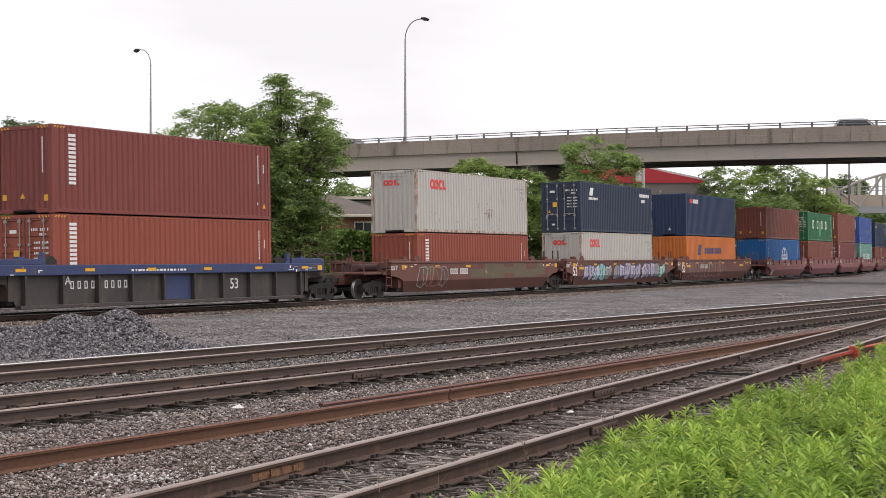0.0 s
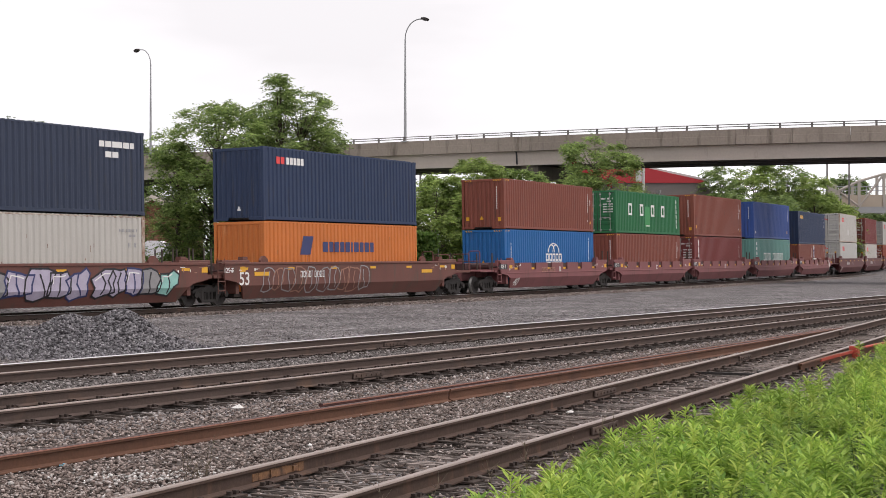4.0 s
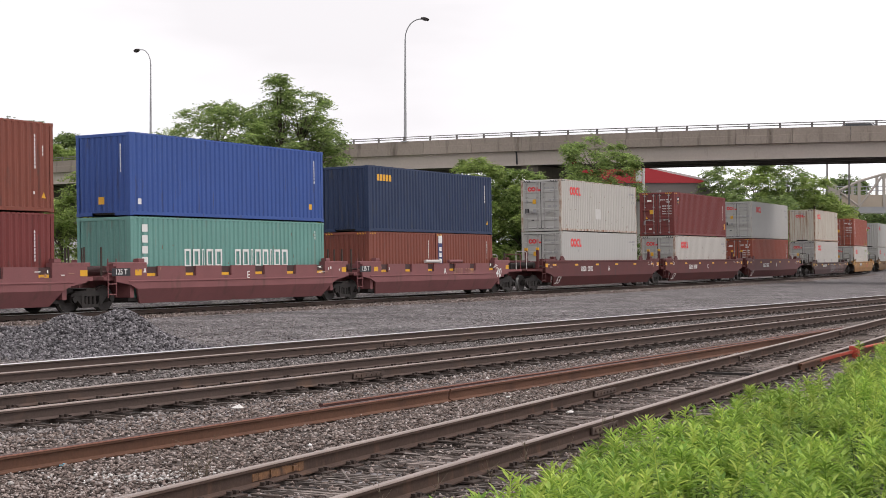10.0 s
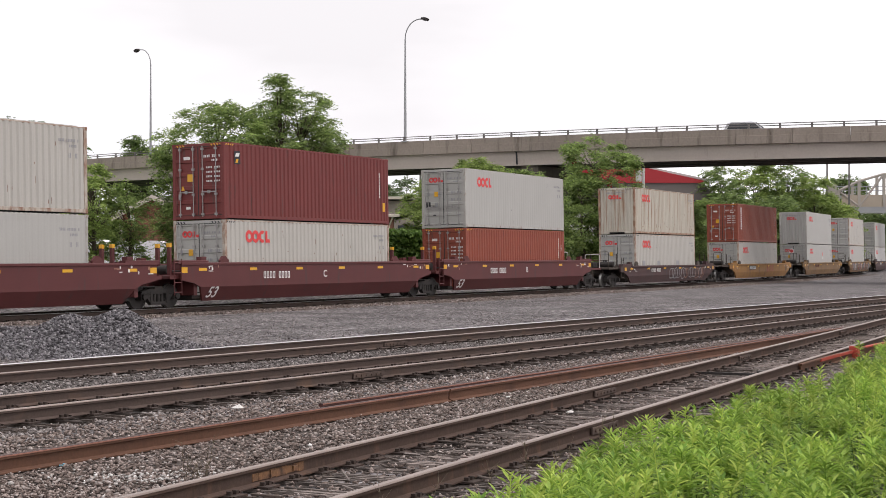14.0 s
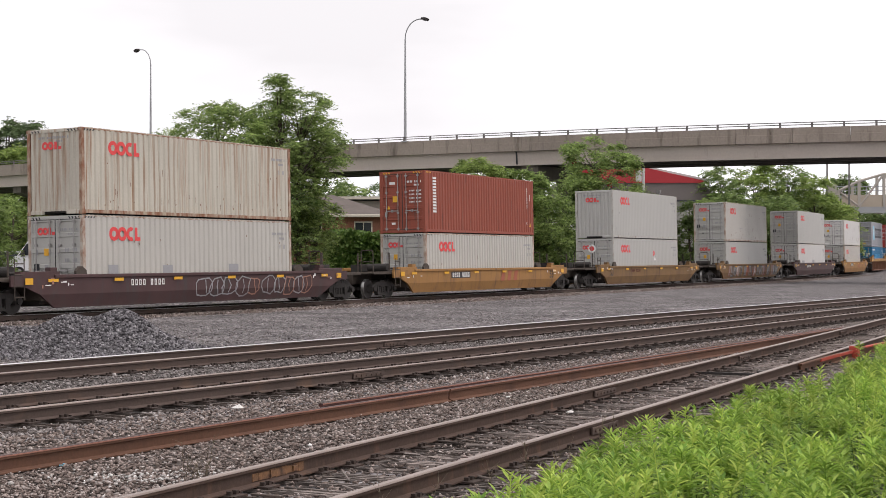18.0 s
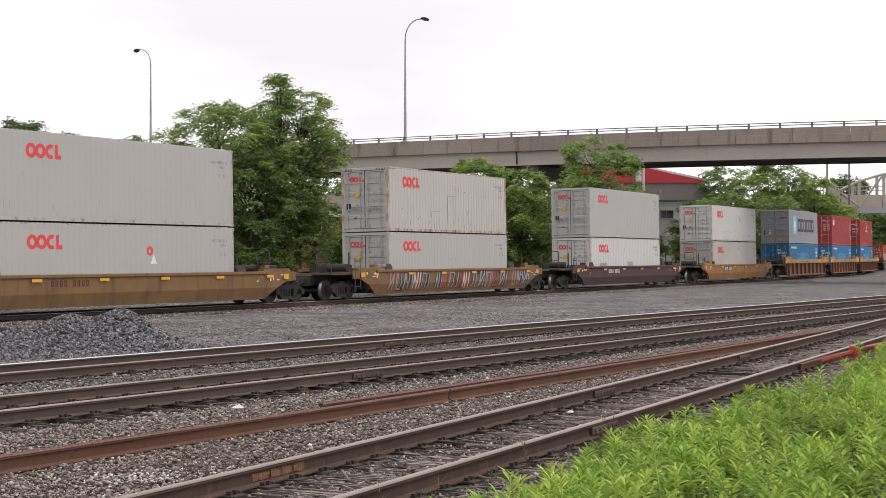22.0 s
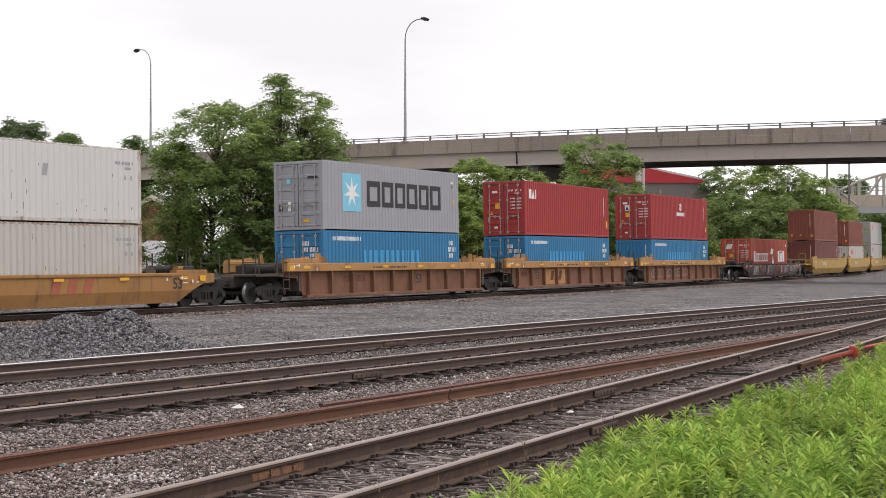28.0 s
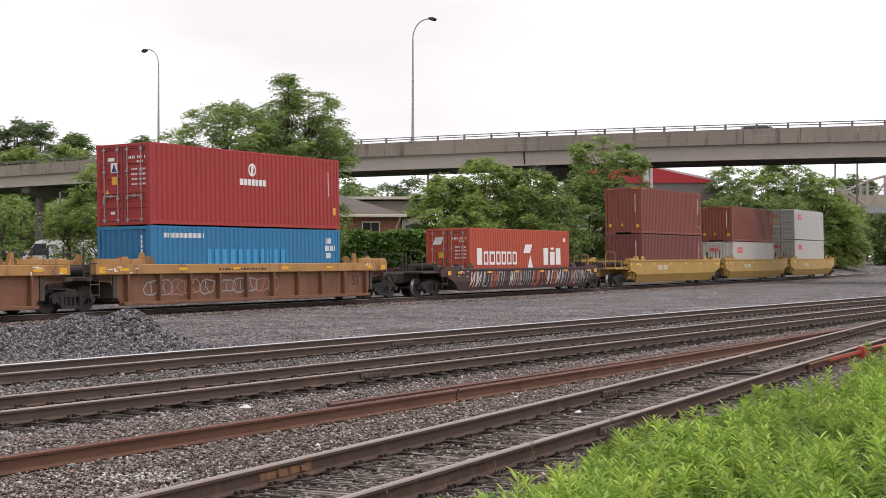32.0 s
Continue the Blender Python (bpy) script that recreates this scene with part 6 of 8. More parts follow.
LOADS[20] = [(STD, "sea_blue", "f", SEA, sea("f")), (HC, "red", "d", "red container with a round white mark", door_marks(HC) + [("ring", "s", 6.05, 2.2, 0.5, 0.07, "w"), ("lean", "s", 6.05, 2.2, 0.2, 0.36, "w")] + blocks(5.25, 1.72, [0.22, 0.2, 0.2, 0.18, 0.18, 0.2, 0.2], 0.24, gap=0.05) + [("bar", "e", 1.62, HC - 0.85, 0.3, 0.36, "w"), ("tri", "e", 1.62, HC - 0.85, 0.24, 0.3, "n", 1), ("bar", "s", 11.78, 0.75, 0.2, 0.3, "y")] + upright(11.35, HC - 0.6, 8, 0.1))]


def make_train():
    for i, ((style, half, paint, web, s, ends, number, letter, dress, label), load) in enumerate(zip(UNITS, LOADS)):
        first = i == 0 or ends[0]
        car = well_car(style, half, paint, label, ends, number, letter, web, dress, first, SPOTS.get(i))
        mid = s + L40 / 2
        RUN.append((car, mid, half, 0.0))
        z = FLOOR
        for box in load:
            if box[0] == "two":
                for k, off in enumerate((-L20 / 2 - 0.038, L20 / 2 + 0.038)):
                    ob = container(L20, STD, "brown", "f", "short brown red container, one of a pair", upright(5.4, 2.2, 7, 0.1) + ([("bar", "s", 0.42, 1.75, 0.42, 1.4, "n"), ("bar", "s", 0.42, 2.3, 0.36, 0.36, "w", 1)] + [("bar", "s", 0.42, 1.85 - 0.28 * j, 0.24, 0.2, "w", 1) for j in range(3)] if k else []))
                    RUN.append((ob, mid + off, half, z))
                z += STD
                continue
            H, colour, end, text, marks = box
            # white boxes with doors: greyer ends, the end wall's shade put into the colour
            end_colour = "grey_white" if colour == "white" and end == "d" else None
            RUN.append((container(L40, H, colour, end, text, marks, end_colour=end_colour), mid, half, z))
            z += H + 0.028


make_train()

# ---------------------------------------------------------------- trees and shrubs
def leaves(n, centres, radii, size, rng, droop=0.0, slim=0.42):
    """Quads of leaves: n of them, scattered through clumps."""
    k = rng.integers(0, len(centres), n)
    d = rng.normal(size=(n, 3))
    d /= np.linalg.norm(d, axis=1)[:, None]
    r = radii[k] * (0.1 + 1.0 * rng.random(n) ** 0.8)[:, None]
    p = centres[k] + d * r
    a = rng.normal(size=(n, 3)) + 0.5 * d
    a[:, 2] = a[:, 2] * 0.6 - droop
    a /= np.linalg.norm(a, axis=1)[:, None]
    b = np.cross(a, rng.normal(size=(n, 3)))
    b /= np.linalg.norm(b, axis=1)[:, None]
    sz = size * (0.6 + 0.8 * rng.random(n))[:, None]
    a, b = a * sz, b * sz * slim
    return np.stack([p, p + 0.5 * a + b, p + a, p + 0.5 * a - b], 1)


def at_x(column, depth):
    """Sideways place of what stands at that depth on a line of sight: column 784 lies straight ahead."""
    return (column - 784) / 2729 * depth


def tall(row, depth):
    return 1.87 + (453.5 - row) / 2729 * depth


def sprays(n, per, centres, radii, outward, length, leaf, rng):
    """Leafy twigs: n drooping lines of paired leaves that grow outwards from the clumps, as quads."""
    k = rng.integers(0, len(centres), n)
    d = rng.normal(size=(n, 3))
    d /= np.linalg.norm(d, axis=1)[:, None]
    p = centres[k] + d * radii[k] * (0.2 + 0.85 * rng.random(n) ** 0.7)[:, None]
    way = outward[k] * 0.9 + d * 0.8 + rng.normal(size=(n, 3)) * 0.35
    way[:, 2] = 0.35 * way[:, 2] + 0.15
    way /= np.linalg.norm(way, axis=1)[:, None]
    ln = length * (0.5 + 0.9 * rng.random(n))
    across = np.cross(way, np.array([0, 0, 1.0]))
    across /= np.maximum(1e-6, np.linalg.norm(across, axis=1))[:, None]
    out_ = []
    for j in range(per):
        f = (j // 2 + rng.random(n) * 0.7) / (per / 2)
        q = p + way * (ln * f)[:, None]
        q[:, 2] -= ln * 0.45 * f * f
        side = across * (1 if j % 2 else -1) + way * 0.45 + rng.normal(size=(n, 3)) * 0.3
        side[:, 2] -= 0.25
        side /= np.linalg.norm(side, axis=1)[:, None]
        sz = (leaf * (0.6 + 0.7 * rng.random(n)))[:, None]
        up = np.cross(side, rng.normal(size=(n, 3)) + np.array([0, 0, 1.5]))
        up /= np.maximum(1e-6, np.linalg.norm(up, axis=1))[:, None]
        out_.append(np.stack([q + side * sz * 0.22 + up * sz * 0.25, q + side * sz, q + side * sz * 0.1 - up * sz * 0.25], 1))
    return np.concatenate(out_)


def tree(x, y, top_z, spread, label, tone="tree", seed=1, clumps=60, n=9000, leaf=0.3, trunk=0.14, bare=0.08, shape=None, category="tree", z0=0.5, fruit=0, twigs=0):
    """A tree: tapered trunk, limbs into the clumps, and a crown of leafy sprays with gaps; shape gives the crown's width over its height."""
    rng = np.random.default_rng(seed)
    height = top_z - z0
    top = tagged(empty("tree" if category == "tree" else "shrub", Matrix.Translation((x, y, z0))), label, category)
    wood = Solid()
    lean = rng.normal(size=2) * 0.025 * height
    tip = np.array([lean[0], lean[1], height * 0.86])
    pts = [tip * t + np.append(rng.normal(size=2) * 0.012 * height * (t > 0), 0) for t in (0, 0.25, 0.5, 0.75, 1)]
    for i in range(4):
        wood.rod(pts[i], pts[i + 1], trunk * (1 - 0.22 * i), 8, trunk * (1 - 0.22 * (i + 1)))
    centres, radii, outward = [], [], []
    for i in range(clumps + twigs):
        t = rng.random() ** (1.35 if shape else 1.0) if i < clumps else 0.5 + 0.5 * rng.random()
        h = height * (bare + (0.95 - bare) * t)
        wide = spread * (0.72 + 0.5 * rng.random()) * (shape(t) if shape else math.sin(math.pi * min(1, 0.14 + 0.82 * t)) ** 0.7)
        a = rng.random() * 2 * math.pi
        q = wide * rng.random() ** 0.45 if i < clumps else wide * 1.08
        c = np.array([lean[0] * t + q * math.cos(a), lean[1] * t + q * math.sin(a), h])
        r = (0.20 + 0.13 * spread) * (0.5 + 0.8 * rng.random()) * (1.1 - 0.6 * t if i < clumps else 0.4)
        centres.append(c)
        radii.append((r, r, r * 0.6))
        o = np.array([math.cos(a), math.sin(a), 0.35 * (t - 0.3)])
        outward.append(o * (0.4 + 0.6 * q / max(0.1, wide)))
        if i % 2 == 0 or i >= clumps:
            base = tip * min(0.98, max(0.1, (h / height - 0.2) / 0.86))
            mid = (base + c) / 2 + np.array([0, 0, -0.04 * height * rng.random()])
            wood.rod(base, mid, trunk * 0.26, 5, trunk * 0.15)
            wood.rod(mid, c, trunk * 0.15, 4, trunk * 0.04)
    part("trunk", wood, BARK, top)
    per = 12
    quads("crown", sprays(int(n * 1.9 / per), per, np.array(centres), np.array(radii), np.array(outward), 2.6 * leaf + 0.1, leaf * 0.82, rng), LEAF[tone], top)
    if fruit:
        rng2 = np.random.default_rng(seed + 7)
        cs = np.array(centres)[rng2.integers(0, clumps, fruit)] + rng2.normal(size=(fruit, 3)) * 0.3
        for c in cs:
            quads("seed_head", leaves(40, np.array([c]), np.full((1, 3), 0.2), 0.14, rng2), LEAF["fruit"], top, "red seed head")
    return top


def vase(t):
    return 0.55 + 0.55 * min(1.0, t / 0.6) - 0.6 * max(0.0, t - 0.8)


def spire(t):
    return 1.0 if t < 0.5 else max(0.10, 1.0 - 2.0 * (t - 0.5))


AIL = "leafy ailanthus tree beyond the main line"
tree(at_x(374, 74), 74, tall(172, 74), 3.25, AIL, seed=3, clumps=185, n=25000, leaf=0.175, twigs=26)
tree(at_x(502, 75), 75, tall(118, 75), 2.1, "tall leafy ailanthus tree with a narrow top", seed=4, clumps=190, n=20000, leaf=0.175, shape=spire, twigs=10)
tree(at_x(552, 76), 76, tall(184, 76), 1.4, AIL, seed=6, bare=0.2, clumps=85, n=10500, leaf=0.18, twigs=14)
tree(at_x(528, 75), 75, tall(150, 75), 1.5, AIL, seed=21, bare=0.3, clumps=80, n=10000, leaf=0.175, twigs=12, shape=vase)
tree(at_x(325, 73), 73, tall(235, 73), 1.2, AIL, seed=8, clumps=65, n=9000, leaf=0.19, twigs=5)
tree(at_x(440, 73), 73, tall(250, 73), 2.4, AIL, "dark", seed=11, clumps=110, n=16000, leaf=0.2)
tree(at_x(452, 77), 77, tall(178, 77), 2.2, AIL, seed=14, clumps=100, n=13000, leaf=0.18, twigs=10)
YOUNG = "airy young tree beyond the main line"
tree(at_x(166, 72), 72, tall(284, 72), 1.5, YOUNG, "bright", seed=9, clumps=80, n=9000, leaf=0.17, twigs=10, bare=0.04)
tree(at_x(98, 72), 72.5, tall(336, 72), 0.95, YOUNG, "bright", seed=13, clumps=45, n=4200, leaf=0.17, twigs=6, bare=0.2)
tree(at_x(232, 73), 73, tall(312, 73), 0.95, YOUNG, seed=10, clumps=45, n=4800, leaf=0.17, twigs=5, bare=0.1)
tree(at_x(-10, 72), 72, tall(358, 72), 0.65, "drooping sumac bush beside the yard", seed=12, clumps=36, n=4200, leaf=0.17, category="shrub")
SUM = "bushy sumac tree beyond the main line"
tree(at_x(848, 100), 100, tall(268, 100), 2.9, SUM, "bright", seed=5, clumps=85, n=16530, leaf=0.25, twigs=6)
tree(at_x(778, 98), 98, tall(305, 98), 2.2, SUM, "bright", seed=15, clumps=60, n=11310, leaf=0.25, twigs=6)
tree(at_x(925, 101), 101, tall(296, 101), 2.6, SUM, seed=16, clumps=70, n=13050, leaf=0.25, twigs=6)
tree(at_x(970, 103), 103, tall(345, 103), 2.2, SUM, seed=17, clumps=55, n=9570, leaf=0.25)
tree(at_x(1058, 112), 112, tall(236, 112), 2.7, "slender sumac tree with red seed heads", seed=7, clumps=130, n=24000, leaf=0.25, fruit=11, twigs=8, shape=vase)
tree(at_x(1030, 110), 110, tall(300, 110), 1.9, SUM, seed=18, clumps=45, n=8700, leaf=0.25)
tree(at_x(1150, 122), 122, tall(414, 122), 1.6, "low leafy bush beside a building", "dark", seed=19, clumps=30, n=4350, leaf=0.25, category="shrub")
tree(at_x(1222, 130), 130, tall(354, 130), 1.5, "leafy shrub beside a pale grey building", "wood", seed=20, clumps=45, n=7308, leaf=0.25, category="shrub")
for i, (c, row) in enumerate(((800, 330), (870, 318), (935, 325))):
    tree(at_x(c, 107), 107, tall(row, 107), 2.9, "dense dark shrub behind the sumac trees", "dark", seed=120 + i, clumps=70, n=6500, leaf=0.34, category="shrub", bare=0.02)
WOOD = "full green tree beyond the flyover"
for i, (c, row, dep, sp, tone) in enumerate(((1245, 352, 168, 2.4, "tree"), (1278, 290, 172, 3.2, "wood"), (1335, 278, 175, 3.6, "bright"), (1392, 284, 175, 3.4, "wood"), (1440, 308, 172, 3.0, "bright"),
                                            (1300, 340, 165, 3.6, "wood"), (1380, 345, 165, 3.6, "wood"), (1455, 345, 178, 2.6, "wood"), (1482, 358, 174, 2.1, "bright"), (1225, 385, 160, 2.2, "tree"))):
    tree(at_x(c, dep), dep, tall(row, dep), sp, WOOD, tone, seed=30 + i, clumps=110, n=9500, leaf=0.40, trunk=0.2)
for i, (c, row, dep, sp, tone) in enumerate(((1485, 300, 270, 4.0, "dark"), (1520, 312, 272, 3.0, "dark"), (1560, 375, 205, 3.0, "dark"), (1590, 380, 205, 4.0, "dark"))):
    tree(at_x(c, dep), dep, tall(row, dep), sp, "dark green tree far beyond the footbridge", tone, seed=50 + i, clumps=110, n=9000, leaf=0.5, trunk=0.25)
for i, (c, row, dep, sp, tone) in enumerate(((-40, 205, 240, 7, "far"), (20, 204, 240, 6, "far"), (65, 207, 242, 5.0, "far"), (100, 226, 246, 4.2, "dark"), (128, 226, 250, 2.6, "dark"),
                                            (40, 252, 222, 4.5, "bright"), (85, 252, 222, 4.5, "bright"), (135, 262, 224, 3.5, "bright"), (226, 231, 260, 3.6, "dark"), (255, 250, 260, 2.4, "dark"), (5, 262, 222, 4, "bright"))):
    tree(at_x(c, dep), dep, tall(row, dep), sp, "large tree on the slope beyond the flyover", tone, seed=60 + i, clumps=130, n=12500, leaf=0.54, trunk=0.3)
for i, (c, row, dep, sp, tone) in enumerate(((20, 345, 205, 5.5, "tree"), (100, 352, 210, 5.5, "bright"), (170, 350, 205, 5.0, "bright"), (250, 345, 210, 5.0, "tree"), (330, 340, 215, 5.0, "dark"), (590, 316, 215, 4.5, "dark"),
                                            (630, 318, 220, 4.0, "tree"), (672, 322, 290, 5.0, "far"), (720, 313, 300, 4.4, "far"), (765, 318, 290, 5.5, "far"), (830, 320, 280, 5.0, "far"), (1010, 330, 280, 6.0, "far"))):
    tree(at_x(c, dep), dep, tall(row, dep), sp, "distant green tree seen under the flyover", tone, seed=80 + i, clumps=60, n=2600, leaf=0.7, trunk=0.3)


def hedge(c0, c1, depth, row, label):
    """A wire fence grown over with ivy."""
    rng = np.random.default_rng(99)
    x0, x1, z1 = at_x(c0, depth), at_x(c1, depth), tall(row, depth)
    top = tagged(empty("ivy_hedge", Matrix.Translation((0, depth, 0.55))), label, "hedge")
    frame_ = Solid()
    k = int((x1 - x0) / 1.8)
    for i in range(k + 1):
        x = x0 + (x1 - x0) * i / k
        put("fence_post", kept(("fence_post", row), lambda: Solid().rod((0, 0, 0), (0, 0, z1 - 0.75), 0.04, 8)), STEEL, top, at=(x, 0.1, 0))
    n = 16000
    p = np.stack([x0 + (x1 - x0) * rng.random(n), rng.normal(size=n) * 0.28, (z1 - 0.55) * rng.random(n) ** 0.8], 1)
    p[:, 2] += 0.12 * np.sin(p[:, 0] * 2.1) * (p[:, 2] / z1)
    quads("ivy", leaves(n, p, np.full((n, 3), 0.05), 0.14, rng, 0.6, 0.6), LEAF["hedge"], top)
    return top


hedge(575, 775, 84, 408, "tall fence overgrown with dense green ivy")

# grass behind the main line
def strip(name, ring, material, label, category="ground"):
    s = Solid().add(ring, [tuple(range(len(ring)))])
    return tagged(part(name, s, material), label, category, kind="structure")


def grass_bank():
    """Green verge along the far side of the main line."""
    s = Solid()
    way = train_way(-30, 140, 3)
    ring = [(-4.4, -0.17), (-5.2, 0.12), (-8.0, 0.66), (-14.0, 0.70)]
    s.sweep(ring, way, closed=False)
    tagged(part("grass_verge", s, LAWN, smooth=True), "rough green verge beside the main line", "grass", kind="structure")
    rng = np.random.default_rng(5)
    n = 9000
    sel = np.array(way)[rng.integers(0, len(way), n)]
    off = 4.6 + 2.6 * rng.random(n)
    jit = 3 * rng.random(n)
    p = np.stack([sel[:, 0] - off * np.cos(sel[:, 3]) + jit * np.sin(sel[:, 3]), sel[:, 1] + off * np.sin(sel[:, 3]) + jit * np.cos(sel[:, 3]), -0.2 + 0.16 * np.maximum(0, off - 2.5)], 1)
    h = 0.15 + 0.35 * rng.random(n)
    d = rng.normal(size=(n, 3)) * 0.3
    d[:, 2] = 1
    d = d * h[:, None]
    b = rng.normal(size=(n, 3)) * 0.03
    b[:, 2] = 0
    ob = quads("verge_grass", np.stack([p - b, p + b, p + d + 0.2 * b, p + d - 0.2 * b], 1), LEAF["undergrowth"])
    tagged(ob, "loose tufts of long green grass", "grass", kind="stuff")


grass_bank()

# ---------------------------------------------------------------- buildings beyond the main line
def window(parent, x0, x1, z0, z1, y, trim=TRIM):
    """A window with frame, sill, panes, in a wall facing -y at y."""
    w = part("window", Solid().box(x0 - 0.07, x0, y - 0.05, y + 0.03, z0 - 0.07, z1 + 0.07).box(x1, x1 + 0.07, y - 0.05, y + 0.03, z0 - 0.07, z1 + 0.07).box(x0, x1, y - 0.05, y + 0.03, z1, z1 + 0.07).box(x0, x1, y - 0.05, y + 0.03, z0 - 0.07, z0), trim, parent, "framed window")
    m = (x0 + x1) / 2
    part("pane", Solid().box(x0, m - 0.02, y - 0.02, y - 0.01, z0, z1), GLASS, w)
    part("pane", Solid().box(m + 0.02, x1, y - 0.02, y - 0.01, z0, z1), GLASS, w)
    part("mullion", Solid().box(m - 0.02, m + 0.02, y - 0.03, y, z0, z1), trim, w)
    part("window_sill", Solid().box(x0 - 0.12, x1 + 0.12, y - 0.12, y - 0.05, z0 - 0.14, z0 - 0.07), trim, w)


def brick_house():
    """One-storey brick house with a hipped brown roof."""
    d = 92.0
    xr = at_x(706, d)
    xl = xr - 9.5
    e, r, g = tall(381, d), tall(341, d), 0.55
    top = tagged(empty("brick_house", Matrix.Translation((0, d, 0))), "low brick house with a brown hipped roof", "house")
    part("wall", Solid().box(xl, xr - 0.5, 0, 7, g, e), BRICK, top, "red brick walls")
    roof = Solid()
    roof.add([(xl - 0.5, -0.5, e), (xr, -0.5, e), (xr, 7.5, e), (xl - 0.5, 7.5, e), (xl + 4, 3.5, r), (xr - 4.2, 3.5, r)], [(0, 1, 5, 4), (1, 2, 5), (2, 3, 4, 5), (3, 0, 4), (3, 2, 1, 0)])
    ro = part("roof", roof, ROOFING, top, "brown shingle roof")
    part("gutter", Solid().box(xl - 0.55, xr + 0.05, -0.62, -0.5, e - 0.13, e + 0.03, 0.02), TRIM, ro)
    part("downpipe", Solid().rod((xr - 0.35, -0.45, e - 0.1), (xr - 0.6, -0.06, e - 0.7), 0.05, 8).rod((xr - 0.6, -0.06, e - 0.7), (xr - 0.6, -0.06, g), 0.05, 8), TRIM, top)
    for x in (xr - 2.6, xr - 5.6, xr - 8.4):
        window(top, x, x + 0.95, e - 1.45, e - 0.45, 0)
    return top


brick_house()


def shed():
    d = 118.0
    xl, xr, h = at_x(560, d), at_x(742, d), tall(350, d)
    top = tagged(empty("workshop_building", Matrix.Translation((0, d, 0))), "grey metal workshop with a flat overhanging roof", "building")
    part("wall", Solid().box(xl, xr, 0, 8, 0.55, h - 0.25), SHEDWALL, top)
    for i in range(44):
        x = xl + 0.1 + (xr - xl - 0.2) * i / 43
        put("siding_rib", kept("siding_rib", lambda: Solid().box(-0.03, 0.03, -0.04, 0, 0.6, h - 0.3)), SHEDWALL, top, at=(x, 0, 0))
    part("roof", Solid().box(xl - 0.4, xr + 0.3, -0.9, 8.3, h - 0.12, h + 0.02), PALEROOF, top, "pale flat roof")
    part("fascia", Solid().box(xl - 0.42, xr + 0.32, -0.96, -0.9, h - 0.16, h + 0.05), TRIM, top)
    x = at_x(704, d)
    part("garage_door", Solid().box(x, x + 1.6, -0.09, -0.045, 0.6, tall(399, d)), CARDARK, top, "dark garage door")
    return top


shed()


def gable_house():
    d = 116.0
    xl, xr, e, r = at_x(212, d), at_x(330, d), tall(383, d), tall(352, d)
    xm = (xl + xr) / 2
    top = tagged(empty("brick_gable_house", Matrix.Translation((0, d, 0))), "small red brick building with a cream gable", "house")
    part("wall", Solid().slab([(xl, 0.55), (xr, 0.55), (xr, e), (xm, r), (xl, e)], 0, 8), BRICK, top)
    for a, b in ((xl - 0.5, xm), (xr + 0.5, xm)):
        za = e - 0.5 * (r - e) / (xm - xl)
        part("roof", Solid().slab([(a, za + 0.06), (b, r + 0.06), (b, r + 0.28), (a, za + 0.28)], -0.5, 8.4), ROOFING, top)
        part("bargeboard", Solid().slab([(a, za - 0.1), (b, r - 0.1), (b, r + 0.3), (a, za + 0.3)], -0.58, -0.5), TRIM, top, "cream bargeboard")
    part("corner_board", Solid().box(xl - 0.05, xl + 0.22, -0.06, 0.1, 0.55, e), TRIM, top)
    x = at_x(229, d)
    part("vent", Solid().box(x, x + 0.5, -0.08, 0, tall(392, d), tall(381, d)), WHITE, top, "white wall vent")
    return top


gable_house()


def grey_block():
    d = 134.0
    xl, xr, h = at_x(1060, d), at_x(1226, d), tall(357, d)
    top = tagged(empty("office_building", Matrix.Translation((0, d, 0))), "pale grey flat-roofed building with small windows", "building")
    part("wall", Solid().box(xl, xr, 0, 7, 0.55, h), STUCCO, top)
    part("roof_edge", Solid().box(xl - 0.2, xr + 0.2, -0.2, 7.2, h, h + 0.14), CARDARK, top, "dark roof edge")
    part("corner_trim", Solid().box(at_x(1126, d), at_x(1128, d), -0.05, 0, 0.6, h), SIDING, top)
    for a, b in ((1103, 1122), (1134, 1157), (1169, 1191)):
        window(top, at_x(a, d), at_x(b, d), tall(386, d), tall(373, d), 0, SIDING)
    x = at_x(1178, d)
    part("notice_board", Solid().box(x, x + 1.5, -0.12, -0.05, tall(418, d), tall(406, d)), WHITE, top, "white notice board")
    x = at_x(1169, d)
    part("roof_vent", Solid().rod((x, 1, h + 0.14), (x, 1, h + 0.85), 0.09, 10).rod((x, 1, h + 0.75), (x, 1, h + 1.05), 0.2, 12), GALV, top)
    x = at_x(1145, d)
    part("wall_lamp", Solid().box(x - 0.15, x + 0.12, -0.35, 0, tall(368, d), tall(364, d)), CARDARK, top)
    return top


grey_block()


